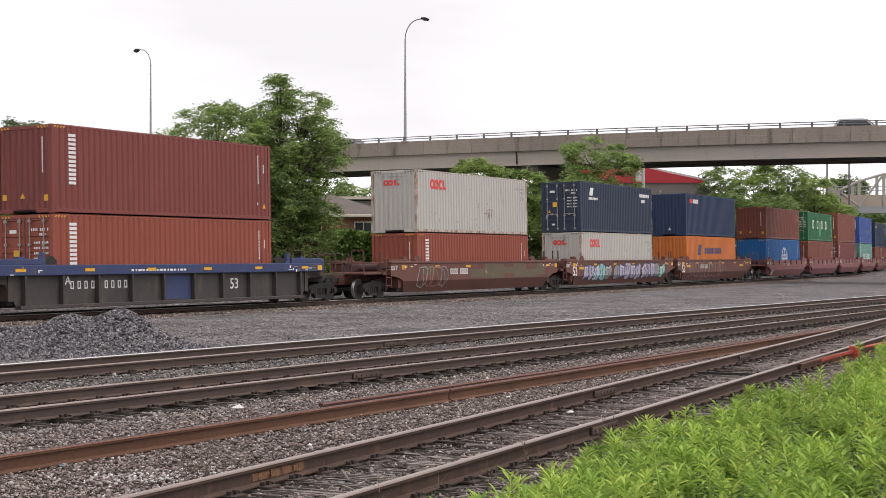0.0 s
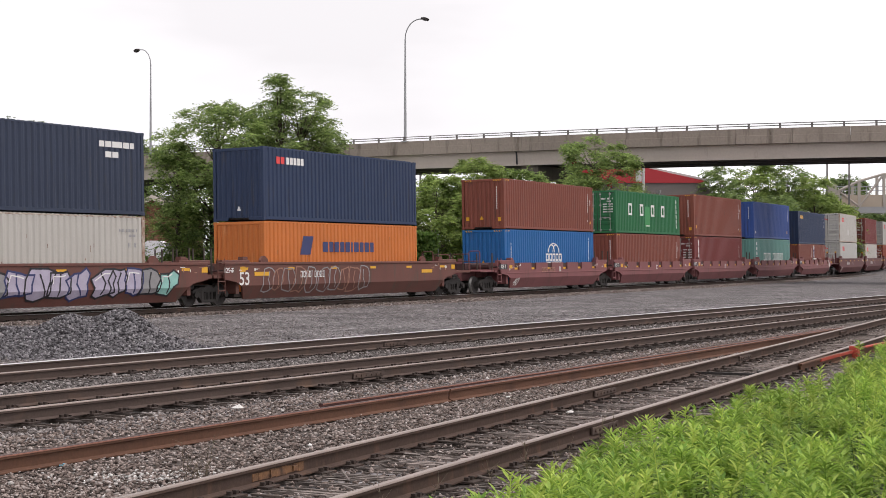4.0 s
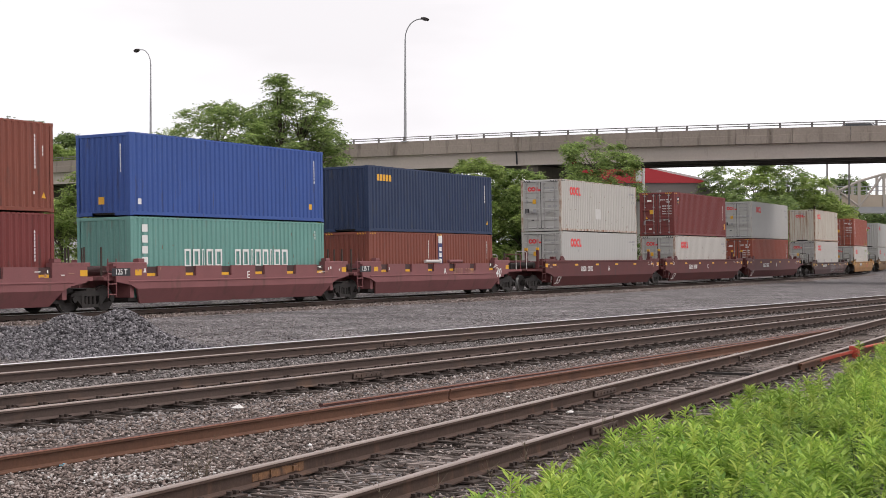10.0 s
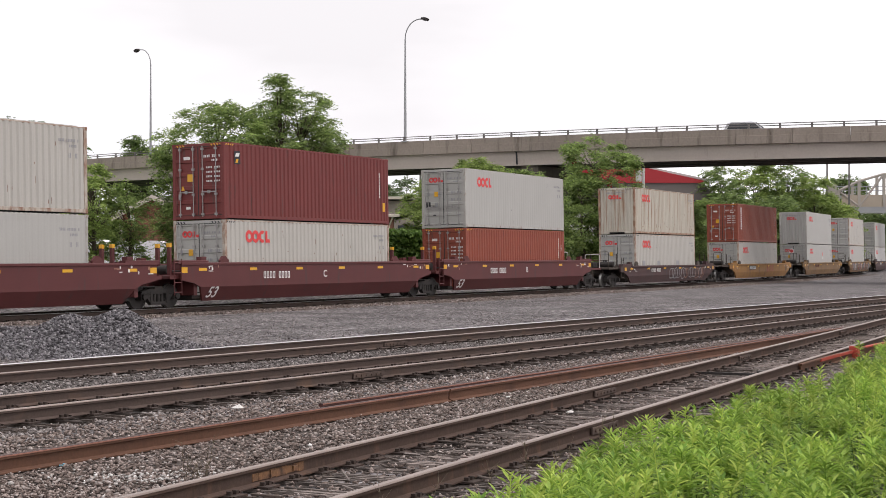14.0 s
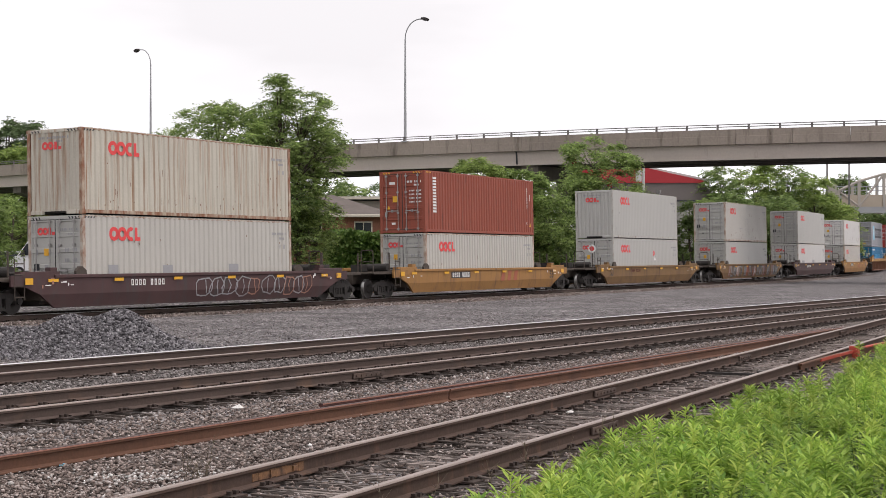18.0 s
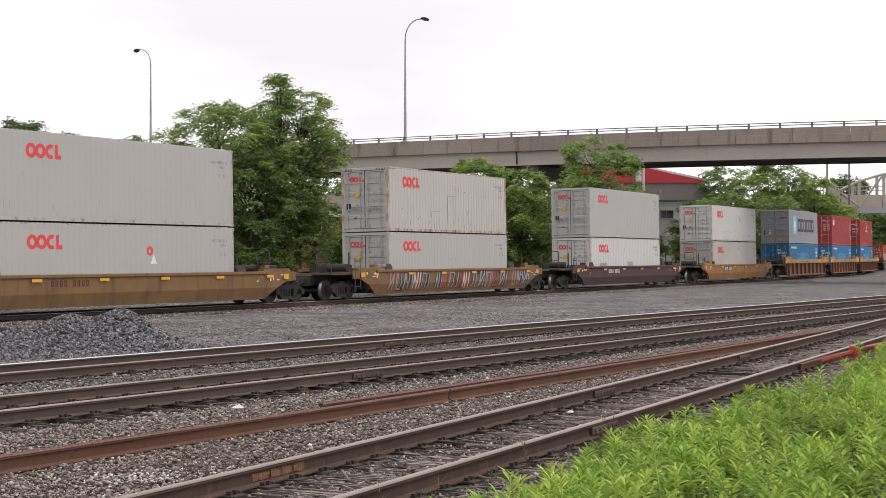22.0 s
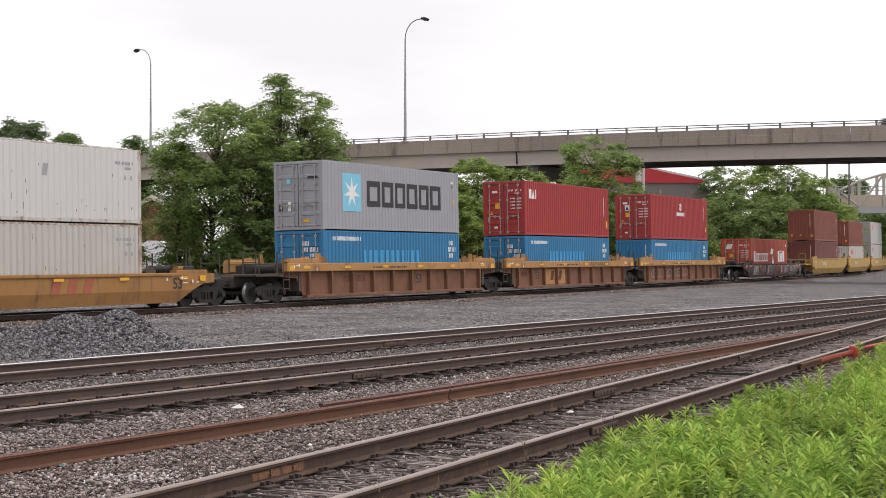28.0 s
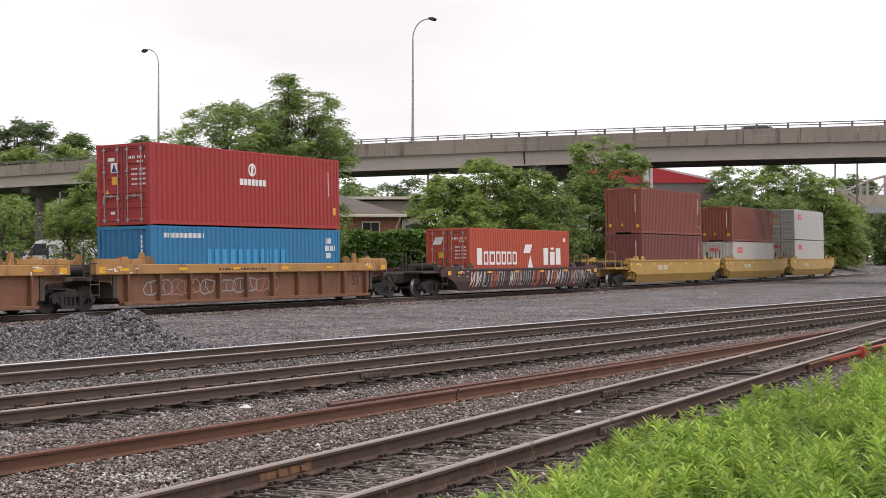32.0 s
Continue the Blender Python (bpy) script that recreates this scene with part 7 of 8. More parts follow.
def red_hall():
    d = 172.0
    top = tagged(empty("red_hall", Matrix.Translation((0, d, 0))), "large hall with a red fascia and a brown roof", "building")
    xl, xm, xr = at_x(985, d), at_x(1140, d), at_x(1246, d)
    z0, z1 = tall(324, d), tall(297, d)
    part("roof", Solid().slab([(xl, z0), (xl, tall(362, d)), (xr + 2, tall(362, d)), (xr, z0)], 0.2, 14), BROWNROOF, top, "brown grey sloping roof")
    part("fascia", Solid().slab([(xl, z0), (xr, z0), (xr, z0 + 0.25), (xm, z1 + 0.05), (xl, z1 + 0.5)], 0.0, 0.4), REDWALL, top, "bright red fascia")
    part("upper_roof", Solid().slab([(xm - 2, z1 + 0.06), (xm, z1 + 0.06), (xr + 0.3, z0 + 0.27), (xr + 0.3, z0 + 0.5), (xm, z1 + 0.28)], 0.5, 14), PALEROOF, top, "pale upper roof")
    part("wall", Solid().box(xl, xr + 2, 2, 14, 0.5, tall(362, d)), STUCCO, top)
    return top


red_hall()


def utility_pole(c, depth, row, label, thick=0.09, box=False):
    top = tagged(empty("utility_pole", Matrix.Translation((at_x(c, depth), depth, 0.4))), label, "pole")
    h = tall(row, depth) - 0.4
    part("pole", Solid().rod((0, 0, 0), (0, 0, h), thick * 1.2, 10, thick * 0.8), PALEROOF if box else RAILING, top)
    part("pole_cap", Solid().rod((0, 0, h), (0, 0, h + 0.08), thick, 10, thick * 0.3), RAILING, top)
    if box:
        part("box", Solid().box(-0.75, -0.2, -0.15, 0.15, h - 1.4, h - 0.3, 0.04), PALEROOF, top, "pale fixture")
    return top


utility_pole(1139, 150, 296, "grey steel pole with a pale fixture", 0.16, True)
utility_pole(1464, 185, 286, "dark slim steel pole beside the footbridge", 0.13)
utility_pole(1503, 185, 286, "dark slim steel pole beside the footbridge", 0.13)
utility_pole(92, 120, 342, "pale steel fence pole", 0.10)
utility_pole(744, 210, 306, "slim far wooden pole", 0.16)
utility_pole(950, 160, 315, "slim grey steel pole", 0.14)


def hooked_lamp():
    d = 205.0
    top = tagged(empty("street_lamp", Matrix.Translation((at_x(88, d), d, 0.6))), "pale street lamp with a drooping arm beyond the flyover", "street lamp")
    h = tall(292, d) - 0.6
    part("pole", Solid().rod((0, 0, 0), (0, 0, h), 0.11, 8, 0.08), CREAM, top)
    part("arm", tube(Solid(), [(0, 0, h), (-0.5, 0, h + 0.75), (-1.2, 0, h + 1.35), (-1.9, 0, h + 1.5)], 0.07), CREAM, top)
    part("lamp_head", Solid().slab([(-1.8, h + 1.62), (-2.75, h + 1.66), (-2.75, h + 1.48), (-1.8, h + 1.34)], -0.16, 0.16), CREAM, top)


hooked_lamp()


def footbridge():
    """Cream truss footbridge on a pier."""
    d = 186.0
    top = tagged(empty("footbridge", Matrix.Translation((0, d, 0))), "cream steel truss footbridge with tan panels", "footbridge", kind="structure")
    x0, x1 = at_x(1475, d), at_x(1780, d)
    zd, zb, zp = tall(366, d), tall(377, d), tall(345, d)
    part("deck_beam", Solid().box(x0 + 1.2, x1, 0, 3, zb, zd), STEEL, top, "grey deck beam")
    part("side_panel", Solid().box(x0 + 1.0, x1, -0.05, 0.05, zd, zp), TANPANEL, top, "tan side panels")
    part("landing", Solid().box(x0 - 2.6, x0 + 1.2, 0, 3, tall(352, d), tall(346, d)), STEEL, top)
    part("end_post", Solid().box(x0 - 0.8, x0 + 0.4, -0.1, 0.3, tall(352, d), tall(326, d)), CREAM, top)
    bays = [x0 + 0.6, x0 + 3.1, x0 + 6.1, x0 + 9.1, x0 + 12.1]
    hs = [tall(338, d), tall(321, d), tall(308, d), tall(308, d), tall(308, d)]
    for i in range(4):
        part("top_chord", Solid().rod((bays[i], 0, hs[i]), (bays[i + 1], 0, hs[i + 1]), 0.16, 6), CREAM, top)
        a, b = (hs[i], zd) if i % 2 == 0 else (zd, hs[i + 1])
        part("diagonal", Solid().rod((bays[i], 0, a), (bays[i + 1], 0, b), 0.14, 6), CREAM, top)
    for x, h in zip(bays, hs):
        part("upright", Solid().box(x - 0.16, x + 0.16, -0.14, 0.14, zd, h), CREAM, top)
        part("upright", Solid().box(x - 0.16, x + 0.16, 2.86, 3.14, zd, h), CREAM, top)
    for z in (zp + 0.5, zp + 1.0):
        part("railing_bar", Solid().rod((x0 - 2.6, 0, z), (x1, 0, z), 0.04, 6), STEEL, top)
    for i in range(10):
        put("baluster", kept("baluster", lambda: Solid().box(-0.03, 0.03, -0.03, 0.03, zp - 0.1, zp + 1.0)), STEEL, top, at=(x0 - 2.5 + 1.3 * i, 0, 0))
    xa = at_x(1503, d)
    part("pier", Solid().box(xa, at_x(1519, d), 0.3, 2.7, 0.2, zb, 0.05), CONCRETE, top, "concrete pier")
    return top


footbridge()
strip("bank_soil", [(25, 166, 0.69), (43, 180, 0.69), (68, 236, 0.9), (10, 230, 0.9)], SOIL, "bare brown bank under the footbridge")
strip("rough_lawn", [(-70, 128, 0.66), (-8, 112, 0.66), (10, 150, 0.66), (-10, 200, 0.8), (-90, 200, 0.8)], LAWN, "rough lawn under the flyover")


# ---------------------------------------------------------------- vehicles
def wheels(top, xs, half, r=0.34):
    for x in xs:
        for y in (-half, half):
            w = part("wheel", Solid().rod((0, -0.1, 0), (0, 0.1, 0), r, 16), RUBBER, top, at=(x, y, r))
            part("rim", Solid().rod((0, -0.115, 0), (0, 0.115, 0), r * 0.6, 12), GALV, w)


SLATEM = surface("slate_lettering", (0.12, 0.13, 0.20), 0.6, vary=0.1, bump=0)


def van(c, depth, z, turn, label, words=True):
    """Panel van, nose towards -x."""
    top = tagged(empty("panel_van", Matrix.Translation((at_x(c, depth), depth, z)) @ Matrix.Rotation(turn, 4, "Z")), label, "van", "white vans")
    part("body", Solid().slab([(-2.95, 0.45), (2.95, 0.45), (2.98, 1.2), (2.9, 2.1), (2.7, 2.2), (-1.1, 2.2), (-1.45, 2.1), (-2.05, 1.28), (-2.85, 1.05), (-3.0, 0.8)], -0.98, 0.98), VANWHITE, top)
    part("windscreen", Solid().add([(-1.5, -0.9, 2.06), (-1.5, 0.9, 2.06), (-2.04, 0.9, 1.32), (-2.04, -0.9, 1.32), (-1.53, -0.9, 2.07), (-1.53, 0.9, 2.07), (-2.07, 0.9, 1.33), (-2.07, -0.9, 1.33)], [(0, 1, 2, 3), (7, 6, 5, 4)]), GLASS, top)
    part("side_window", Solid().slab([(-1.95, 1.32), (-0.85, 1.32), (-0.85, 1.98), (-1.5, 1.98)], -1.0, -0.982), GLASS, top)
    part("bumper", Solid().box(-3.08, -2.9, -0.9, 0.9, 0.42, 0.66, 0.03), IRON, top)
    part("headlight", Solid().box(-3.03, -2.9, -0.9, -0.6, 0.75, 0.98), GALV, top)
    part("mirror", Solid().box(-1.75, -1.6, -1.25, -1.0, 1.25, 1.6, 0.03), IRON, top)
    wheels(top, (-1.95, 1.75), 0.9)
    if words:
        for j, (x0, n, h) in enumerate(((-1.15, 9, 0.15), (-0.95, 10, 0.13), (-1.05, 8, 0.14))):
            for i in range(n):
                part("lettering", Solid().box(0, 0.10, -1.0, -0.985, 0, h * 0.6), SLATEM, top, at=(x0 + 0.2 * i + (0.12 if i > n / 2 else 0), 0, 1.75 - 0.27 * j))
    return top


van(102, 88, 0.6, 0.0, "white panel van with dark lettering on its side")
van(252, 96, 0.62, math.pi, "white panel van parked beside a brick building", False)


def car(m, paint, label):
    """Saloon or estate, nose towards +x."""
    top = tagged(empty("car", m), label, "car", "cars")
    part("body", Solid().slab([(-2.2, 0.35), (2.2, 0.35), (2.25, 0.7), (1.2, 0.95), (-2.15, 1.0), (-2.25, 0.7)], -0.88, 0.88), paint, top)
    part("cabin", Solid().slab([(-2.0, 1.0), (1.15, 0.95), (0.45, 1.52), (0.2, 1.58), (-1.45, 1.58), (-1.7, 1.5)], -0.74, 0.74), paint, top)
    for y in (-0.76, 0.745):
        part("side_window", Solid().slab([(-1.75, 1.04), (0.9, 1.02), (0.4, 1.46), (-1.5, 1.48)], y, y + 0.015), GLASS, top)
    part("windscreen", Solid().slab([(1.2, 0.99), (1.14, 0.97), (0.47, 1.51), (0.52, 1.53)], -0.68, 0.68), GLASS, top)
    for y in (-0.6, 0.6):
        part("headlight", Solid().box(2.18, 2.26, y - 0.15, y + 0.15, 0.6, 0.74), GALV, top)
    wheels(top, (-1.35, 1.4), 0.8, 0.32)
    return top


car(Matrix.Translation((at_x(4, 98), 98, 0.62)) @ Matrix.Rotation(2.9, 4, "Z"), CARSILVER, "silver car parked beyond the vans")
car(Matrix.Translation((at_x(70, 122), 122, 0.66)) @ Matrix.Rotation(0.1, 4, "Z"), CARDARK, "dark car parked under the flyover")

TRAFFIC = []
for k, (when, speed, paint, label) in enumerate(((-2.5, 15.7, CARSILVER, "silver car driving on the flyover"), (0.46, 15.9, CARTAN, "tan car driving on the flyover"), (7.56, 16.2, CARSILVER, "pale grey car driving on the flyover"),
                                                 (12.08, 15.7, CARSILVER, "grey estate car driving on the flyover"), (30.09, 15.7, CARTAN, "tan estate car driving on the flyover"), (25.88, 20.2, CARSILVER, "small silver hatchback driving on the flyover"))):
    TRAFFIC.append((car(Matrix.Identity(4), paint, label), when, speed, k))


def drive(thing, when, speed, k):
    """Waits out of sight on the road, crosses the flyover and stops beyond."""
    rows = []
    lane = 6.2 if k in (2, 4) else 2.7
    for i in range(65):
        t = i / 2
        d = speed * (t - when)
        d = max(-82.0 - 7 * k, min(66.0 + 7 * (4 - k), d))
        x, y, a = bridge_at(d)
        rows.append((t, Matrix.Translation((x - lane * math.cos(a), y + lane * math.sin(a), DECK - 0.86)) @ Matrix.Rotation(math.pi / 2 - a, 4, "Z")))
    walk(thing, rows)


# ---------------------------------------------------------------- stones
LUMP = np.array([(-1.1, -0.9, -0.8), (1.1, -0.9, -0.8), (0, 1.2, -0.8), (-1.1, -0.9, 0.8), (1.1, -0.9, 0.8), (0, 1.2, 0.8)], dtype=float)
LUMP_F = np.array([2, 1, 0, 3, 4, 5, 0, 1, 4, 3, 1, 2, 5, 4, 2, 0, 3, 5])
LUMP_S = np.array([0, 3, 6, 10, 14])


def scatter(name, pts, size, material, label, seed, flat=0.7):
    """Angular stones at pts (n, 3), each turned and knocked about."""
    rng = np.random.default_rng(seed)
    n = len(pts)
    v = LUMP[None] * (0.75 + 0.5 * rng.random((n, 6, 1))) + rng.normal(size=(n, 6, 3)) * 0.22
    v *= (size[:, None, None] * (0.7 + 0.6 * rng.random((n, 1, 3)))) * 0.6
    q = rng.normal(size=(n, 4))
    q /= np.linalg.norm(q, axis=1)[:, None]
    w, x, y, z = q.T
    R = np.stack([np.stack([1 - 2 * (y * y + z * z), 2 * (x * y - z * w), 2 * (x * z + y * w)], -1), np.stack([2 * (x * y + z * w), 1 - 2 * (x * x + z * z), 2 * (y * z - x * w)], -1),
                  np.stack([2 * (x * z - y * w), 2 * (y * z + x * w), 1 - 2 * (x * x + y * y)], -1)], 1)
    v = np.einsum("nij,nkj->nki", R, v)
    v[:, :, 2] *= flat
    v += pts[:, None, :]
    f = (LUMP_F[None] + 6 * np.arange(n)[:, None]).reshape(-1)
    me = bpy.data.meshes.new(name)
    me.vertices.add(6 * n)
    me.vertices.foreach_set("co", v.astype(np.float32).ravel())
    me.loops.add(18 * n)
    me.loops.foreach_set("vertex_index", f.astype(np.int32))
    me.polygons.add(5 * n)
    me.polygons.foreach_set("loop_start", (LUMP_S[None] + 18 * np.arange(n)[:, None]).ravel().astype(np.int32))
    me.update()
    me.validate()
    me.materials.append(material)
    return tagged(new(name, me), label, "stones", kind="stuff")


def yard_scatter(n, u0, u1, w_lo, w_hi, seed, z):
    """Places in yard coordinates, thicker towards the camera's end."""
    rng = np.random.default_rng(seed)
    u = u0 * (u1 / u0) ** rng.random(n)
    lo, hi = np.broadcast_to(w_lo(u), (n,)), np.broadcast_to(w_hi(u), (n,))
    w = lo + (hi - lo) * rng.random(n)
    return np.stack([u * math.sin(AXIS) + w * math.cos(AXIS), u * math.cos(AXIS) - w * math.sin(AXIS), np.full(n, z)], 1), u, w, rng


def line_w(key, u):
    a, b, c = SIDINGS[key]
    return a * u * u + b * u + c


def clear_of_rails(u, w):
    ok = np.ones(len(u), bool)
    for key in "abd":
        for e in (-0.7525, 0.7525):
            ok &= np.abs(w - line_w(key, u) - e) > (0.10 if key == "d" else 0.19)
    ok &= (np.abs(w - line_w("c", u)) > 0.10) & (np.abs(w - line_w("c", u) + 0.25) > 0.15 * (u > 16.5))
    return ok


p, u, w, rng = yard_scatter(76000, 6.0, 46.0, lambda u: np.maximum(-1.02 * u, line_w("b", u) + 1.0), lambda u: line_w("d", u) + 1.9, 3, -0.195)
keep = clear_of_rails(u, w)
inner = np.abs(w - line_w("d", u)) < 1.3
p[inner, 2] -= 0.012
keep &= np.abs(w - line_w("b", u)) > 0.6
keep &= (np.abs(w - line_w("d", u)) > 0.75) | (rng.random(len(u)) < 0.55)
p[:, 2] += -0.014 + 0.03 * rng.random(len(u))
p[np.abs(w - line_w("b", u)) < 1.75, 2] -= 0.04
scatter("brown_ballast_stones", p[keep], 0.013 + 0.022 * rng.random(keep.sum()) ** 1.5, PEB_NEAR, "loose brown grey ballast stones between rusty tracks", 4)
p, u, w, rng = yard_scatter(36000, 9.0, 60.0, lambda u: np.maximum(-1.02 * u, line_w("a", u) - 2.0), lambda u: line_w("b", u) + 1.5, 5, -0.19)
keep = clear_of_rails(u, w)
p[:, 2] += -0.014 + 0.03 * rng.random(len(u))
p[np.abs(w - line_w("b", u)) < 1.75, 2] -= 0.04
scatter("grey_ballast_stones", p[keep], 0.016 + 0.026 * rng.random(keep.sum()) ** 1.5, PEB_GREY, "loose grey ballast stones on the sidings", 6)
p, u, w, rng = yard_scatter(19000, 14.0, 75.0, lambda u: np.maximum(-1.05 * u, -33.6 + 0 * u), lambda u: line_w("a", u) - 1.6, 7, -0.225)
scatter("yard_gravel_stones", p, 0.012 + 0.02 * rng.random(len(u)) ** 1.5, PEB_GREY, "fine loose gravel on the yard", 8)
way = np.array(train_way(-6, 110, 0.5, 0.0))
rng = np.random.default_rng(12)
sel = way[rng.integers(0, len(way), 16000)]
off = 0.95 + 2.9 * rng.random(16000)
jit = 0.5 * rng.random(16000)
pts = np.stack([sel[:, 0] + off * np.cos(sel[:, 3]) + jit * np.sin(sel[:, 3]), sel[:, 1] - off * np.sin(sel[:, 3]) + jit * np.cos(sel[:, 3]), -0.19 - 0.07 * np.maximum(0, off - 2.3)], 1)
scatter("main_line_stones", pts, 0.025 + 0.03 * rng.random(16000), PEB_NEAR, "loose stones on the main line's shoulder", 13)
# a spill of pale stones and a few large ones
rng = np.random.default_rng(21)
c = np.array(yard_point(11.3, -9.2))
pts = np.column_stack([c + rng.normal(size=(230, 2)) * (0.40, 0.30), np.full(230, -0.18)])
scatter("pale_stones", pts, 0.010 + 0.014 * rng.random(230), PEB_WHITE, "spilled pale quartz stones", 22)
p, u, w, rng = yard_scatter(34, 7.5, 34.0, lambda u: np.maximum(-0.98 * u, line_w("b", u) + 1.2), lambda u: line_w("d", u) - 0.95, 23, -0.17)
scatter("large_pale_stones", p, 0.020 + 0.022 * rng.random(34), PEB_WHITE, "scattered larger pale stones", 24)
for i, (uu, ww, size) in enumerate(((17.05, -12.2, 0.075), (16.5, -10.56, 0.05), (18.7, -8.05, 0.05))):
    x, y = yard_point(uu, ww)
    s = Solid()
    rr = random.Random(i)
    ring = [(math.cos(a * 1.05) * rr.uniform(0.8, 1.2), math.sin(a * 1.05) * rr.uniform(0.8, 1.2)) for a in range(6)]
    s.add([(0.7 * size * a, 0.7 * size * b, 0.0) for a, b in ring] + [(size * a, size * b, 0.45 * size) for a, b in ring] + [(0.3 * size, 0.1 * size, 1.1 * size)],
          [(k, (k + 1) % 6, 6 + (k + 1) % 6, 6 + k) for k in range(6)] + [(6 + k, 6 + (k + 1) % 6, 12) for k in range(6)] + [(5, 4, 3, 2, 1, 0)])
    tagged(part("pale_rock", s, PEB_WHITE, at=(x, y, -0.205)), "single pale angular rock on the ballast", "rock", "pale rocks")
x, y = yard_point(11.64, -10.43)
tagged(part("plastic_scrap", Solid().box(-0.028, 0.022, -0.012, 0.015, 0, 0.012, 0.004).box(0.005, 0.03, -0.006, 0.016, 0.01, 0.026, 0.004), SKYM, at=(x, y, -0.195)), "crumpled light blue plastic scrap on the ballast", "litter")


def heap():
    """A heap of crushed stone with two rounded tops beside the siding."""
    cx, cy = -7.75, 33.4
    def h(x, y):
        a = x - cx
        b = y - cy
        z = 0.46 * math.exp(-((a + 0.42) / 0.60) ** 2 - (b / 1.0) ** 2) + 0.44 * math.exp(-((a - 0.86) / 0.66) ** 2 - ((b - 0.1) / 1.0) ** 2)
        z += 0.52 * math.exp(-((a + 1.85) / 0.95) ** 2 - ((b + 0.2) / 1.1) ** 2) + 0.56 * math.exp(-((a - 0.75) / 1.75) ** 2 - ((b + 0.3) / 1.05) ** 2)
        return z + 0.05 * noise.noise((x * 1.7, y * 1.7, 2))
    s = Solid()
    nx, ny = 48, 34
    for j in range(ny):
        for i in range(nx):
            x, y = cx - 4.2 + 8.4 * i / (nx - 1), cy - 2.9 + 5.8 * j / (ny - 1)
            s.v.append((x, y, -0.27 + h(x, y)))
    s.f = [(j * nx + i, j * nx + i + 1, (j + 1) * nx + i + 1, (j + 1) * nx + i) for j in range(ny - 1) for i in range(nx - 1)]
    top = part("gravel_heap", s, PEB_HEAP)
    tagged(top, "heap of blue grey crushed stone", "gravel heap", kind="stuff")
    r = np.random.default_rng(31)
    pts = []
    while len(pts) < 16000:
        x, y = cx - 4.0 + 8.0 * r.random(), cy - 2.7 + 5.4 * r.random()
        z = h(x, y)
        if z > 0.05 or r.random() < 0.15:
            pts.append((x, y, -0.265 + z))
    scatter("heap_stones", np.array(pts), 0.026 + 0.026 * r.random(len(pts)), PEB_HEAP, "angular stones on the gravel heap", 32, 0.9)


heap()

# ---------------------------------------------------------------- rail details
def on_siding(key, u, shift=0.0, z=0.0):
    a, b, c = SIDINGS[key]
    t = math.atan(2 * a * u + b)
    x, y = yard_point(u - shift * math.sin(t), a * u * u + b * u + c + shift * math.cos(t))
    return Matrix.Translation((x, y, z)) @ Matrix.Rotation(-AXIS - t, 4, "Z")


def joint_bar():
    s = Solid()
    for x in (-0.032, 0.032):
        s.box(x - 0.013, x + 0.013, -0.45, 0.45, -0.135, -0.05, 0.006)
        for k in (-0.36, -0.22, -0.08, 0.08, 0.22, 0.36):
            s.rod((x - 0.03, k, -0.09), (x + 0.03, k, -0.09), 0.02, 6)
    return s


for key, u, shift in (("d", 20.8, -0.7525), ("d", 29.2, -0.7525), ("d", 39.9, -0.7525), ("d", 16.4, 0.7525), ("b", 22.0, 0.7525), ("a", 30.0, 0.7525)):
    tagged(put("joint_bar", kept("joint_bar", joint_bar), RUSTY if key == "c" else RAIL, at=on_siding(key, u, shift, -0.02 if key == "c" else 0)), "bolted steel joint bar on a rail", "joint bar", "joint bars")


def derail():
    """Red painted guard rail that leaves the rusty siding, with a block at its end."""
    top = tagged(empty("guard_rail"), "red painted guard rail among the weeds", "guard rail")
    def away(u0, u1):
        way = []
        for i in range(9):
            u = u0 + (u1 - u0) * i / 8
            x, y = yard_point(u, line_w("d", u) + 0.80 + 0.0045 * max(0.0, u - 26) ** 2)
            way.append((x, y, -0.03, AXIS + math.atan(-0.058 + 0.009 * max(0.0, u - 26))))
        return way
    part("red_bar", Solid().sweep([(-0.042, -0.06), (0.042, -0.06), (0.042, -0.004), (-0.042, -0.004)], away(28.6, 31.4)), REDPAINT, top)
    part("rail_web", Solid().sweep(RAIL_RING, away(27.0, 37.0)), RUSTY, top)
    part("tail_bar", Solid().sweep([(-0.04, -0.02), (0.04, -0.02), (0.04, 0.012), (-0.04, 0.012)], away(32.6, 37.0)), REDPAINT, top)
    x, y, _, t = away(31.5, 31.7)[0]
    part("block", Solid().box(-0.05, 0.14, -0.10, 0.10, -0.2, 0.045, 0.025), REDPAINT, top, at=Matrix.Translation((x, y, 0)) @ Matrix.Rotation(-t, 4, "Z"))
    return top


derail()
rodm = on_siding("d", 25.7, 0.0, -0.15)
tagged(part("switch_rod", Solid().box(-0.85, 0.7, -0.03, 0.03, -0.02, 0.02).box(0.35, 0.6, -0.1, 0.1, -0.03, 0.07, 0.02), IRON, at=rodm), "flat steel switch rod across the ties", "switch rod")
p, u, w, rng = yard_scatter(26, 9.0, 40.0, lambda u: line_w("d", u) - 0.6, lambda u: line_w("d", u) + 0.6, 41, -0.165)
for i, q in enumerate(p[:14]):
    tagged(put("wood_splinter", kept("wood_splinter", lambda: Solid().box(-0.16, 0.16, -0.014, 0.018, -0.01, 0.012, 0.005)), DARKTIE, at=Matrix.Translation(tuple(q)) @ Matrix.Rotation(float(rng.normal() * 0.3) - AXIS, 4, "Z")), "grey splinter of weathered tie wood", "splinter", "splinters between the rails")
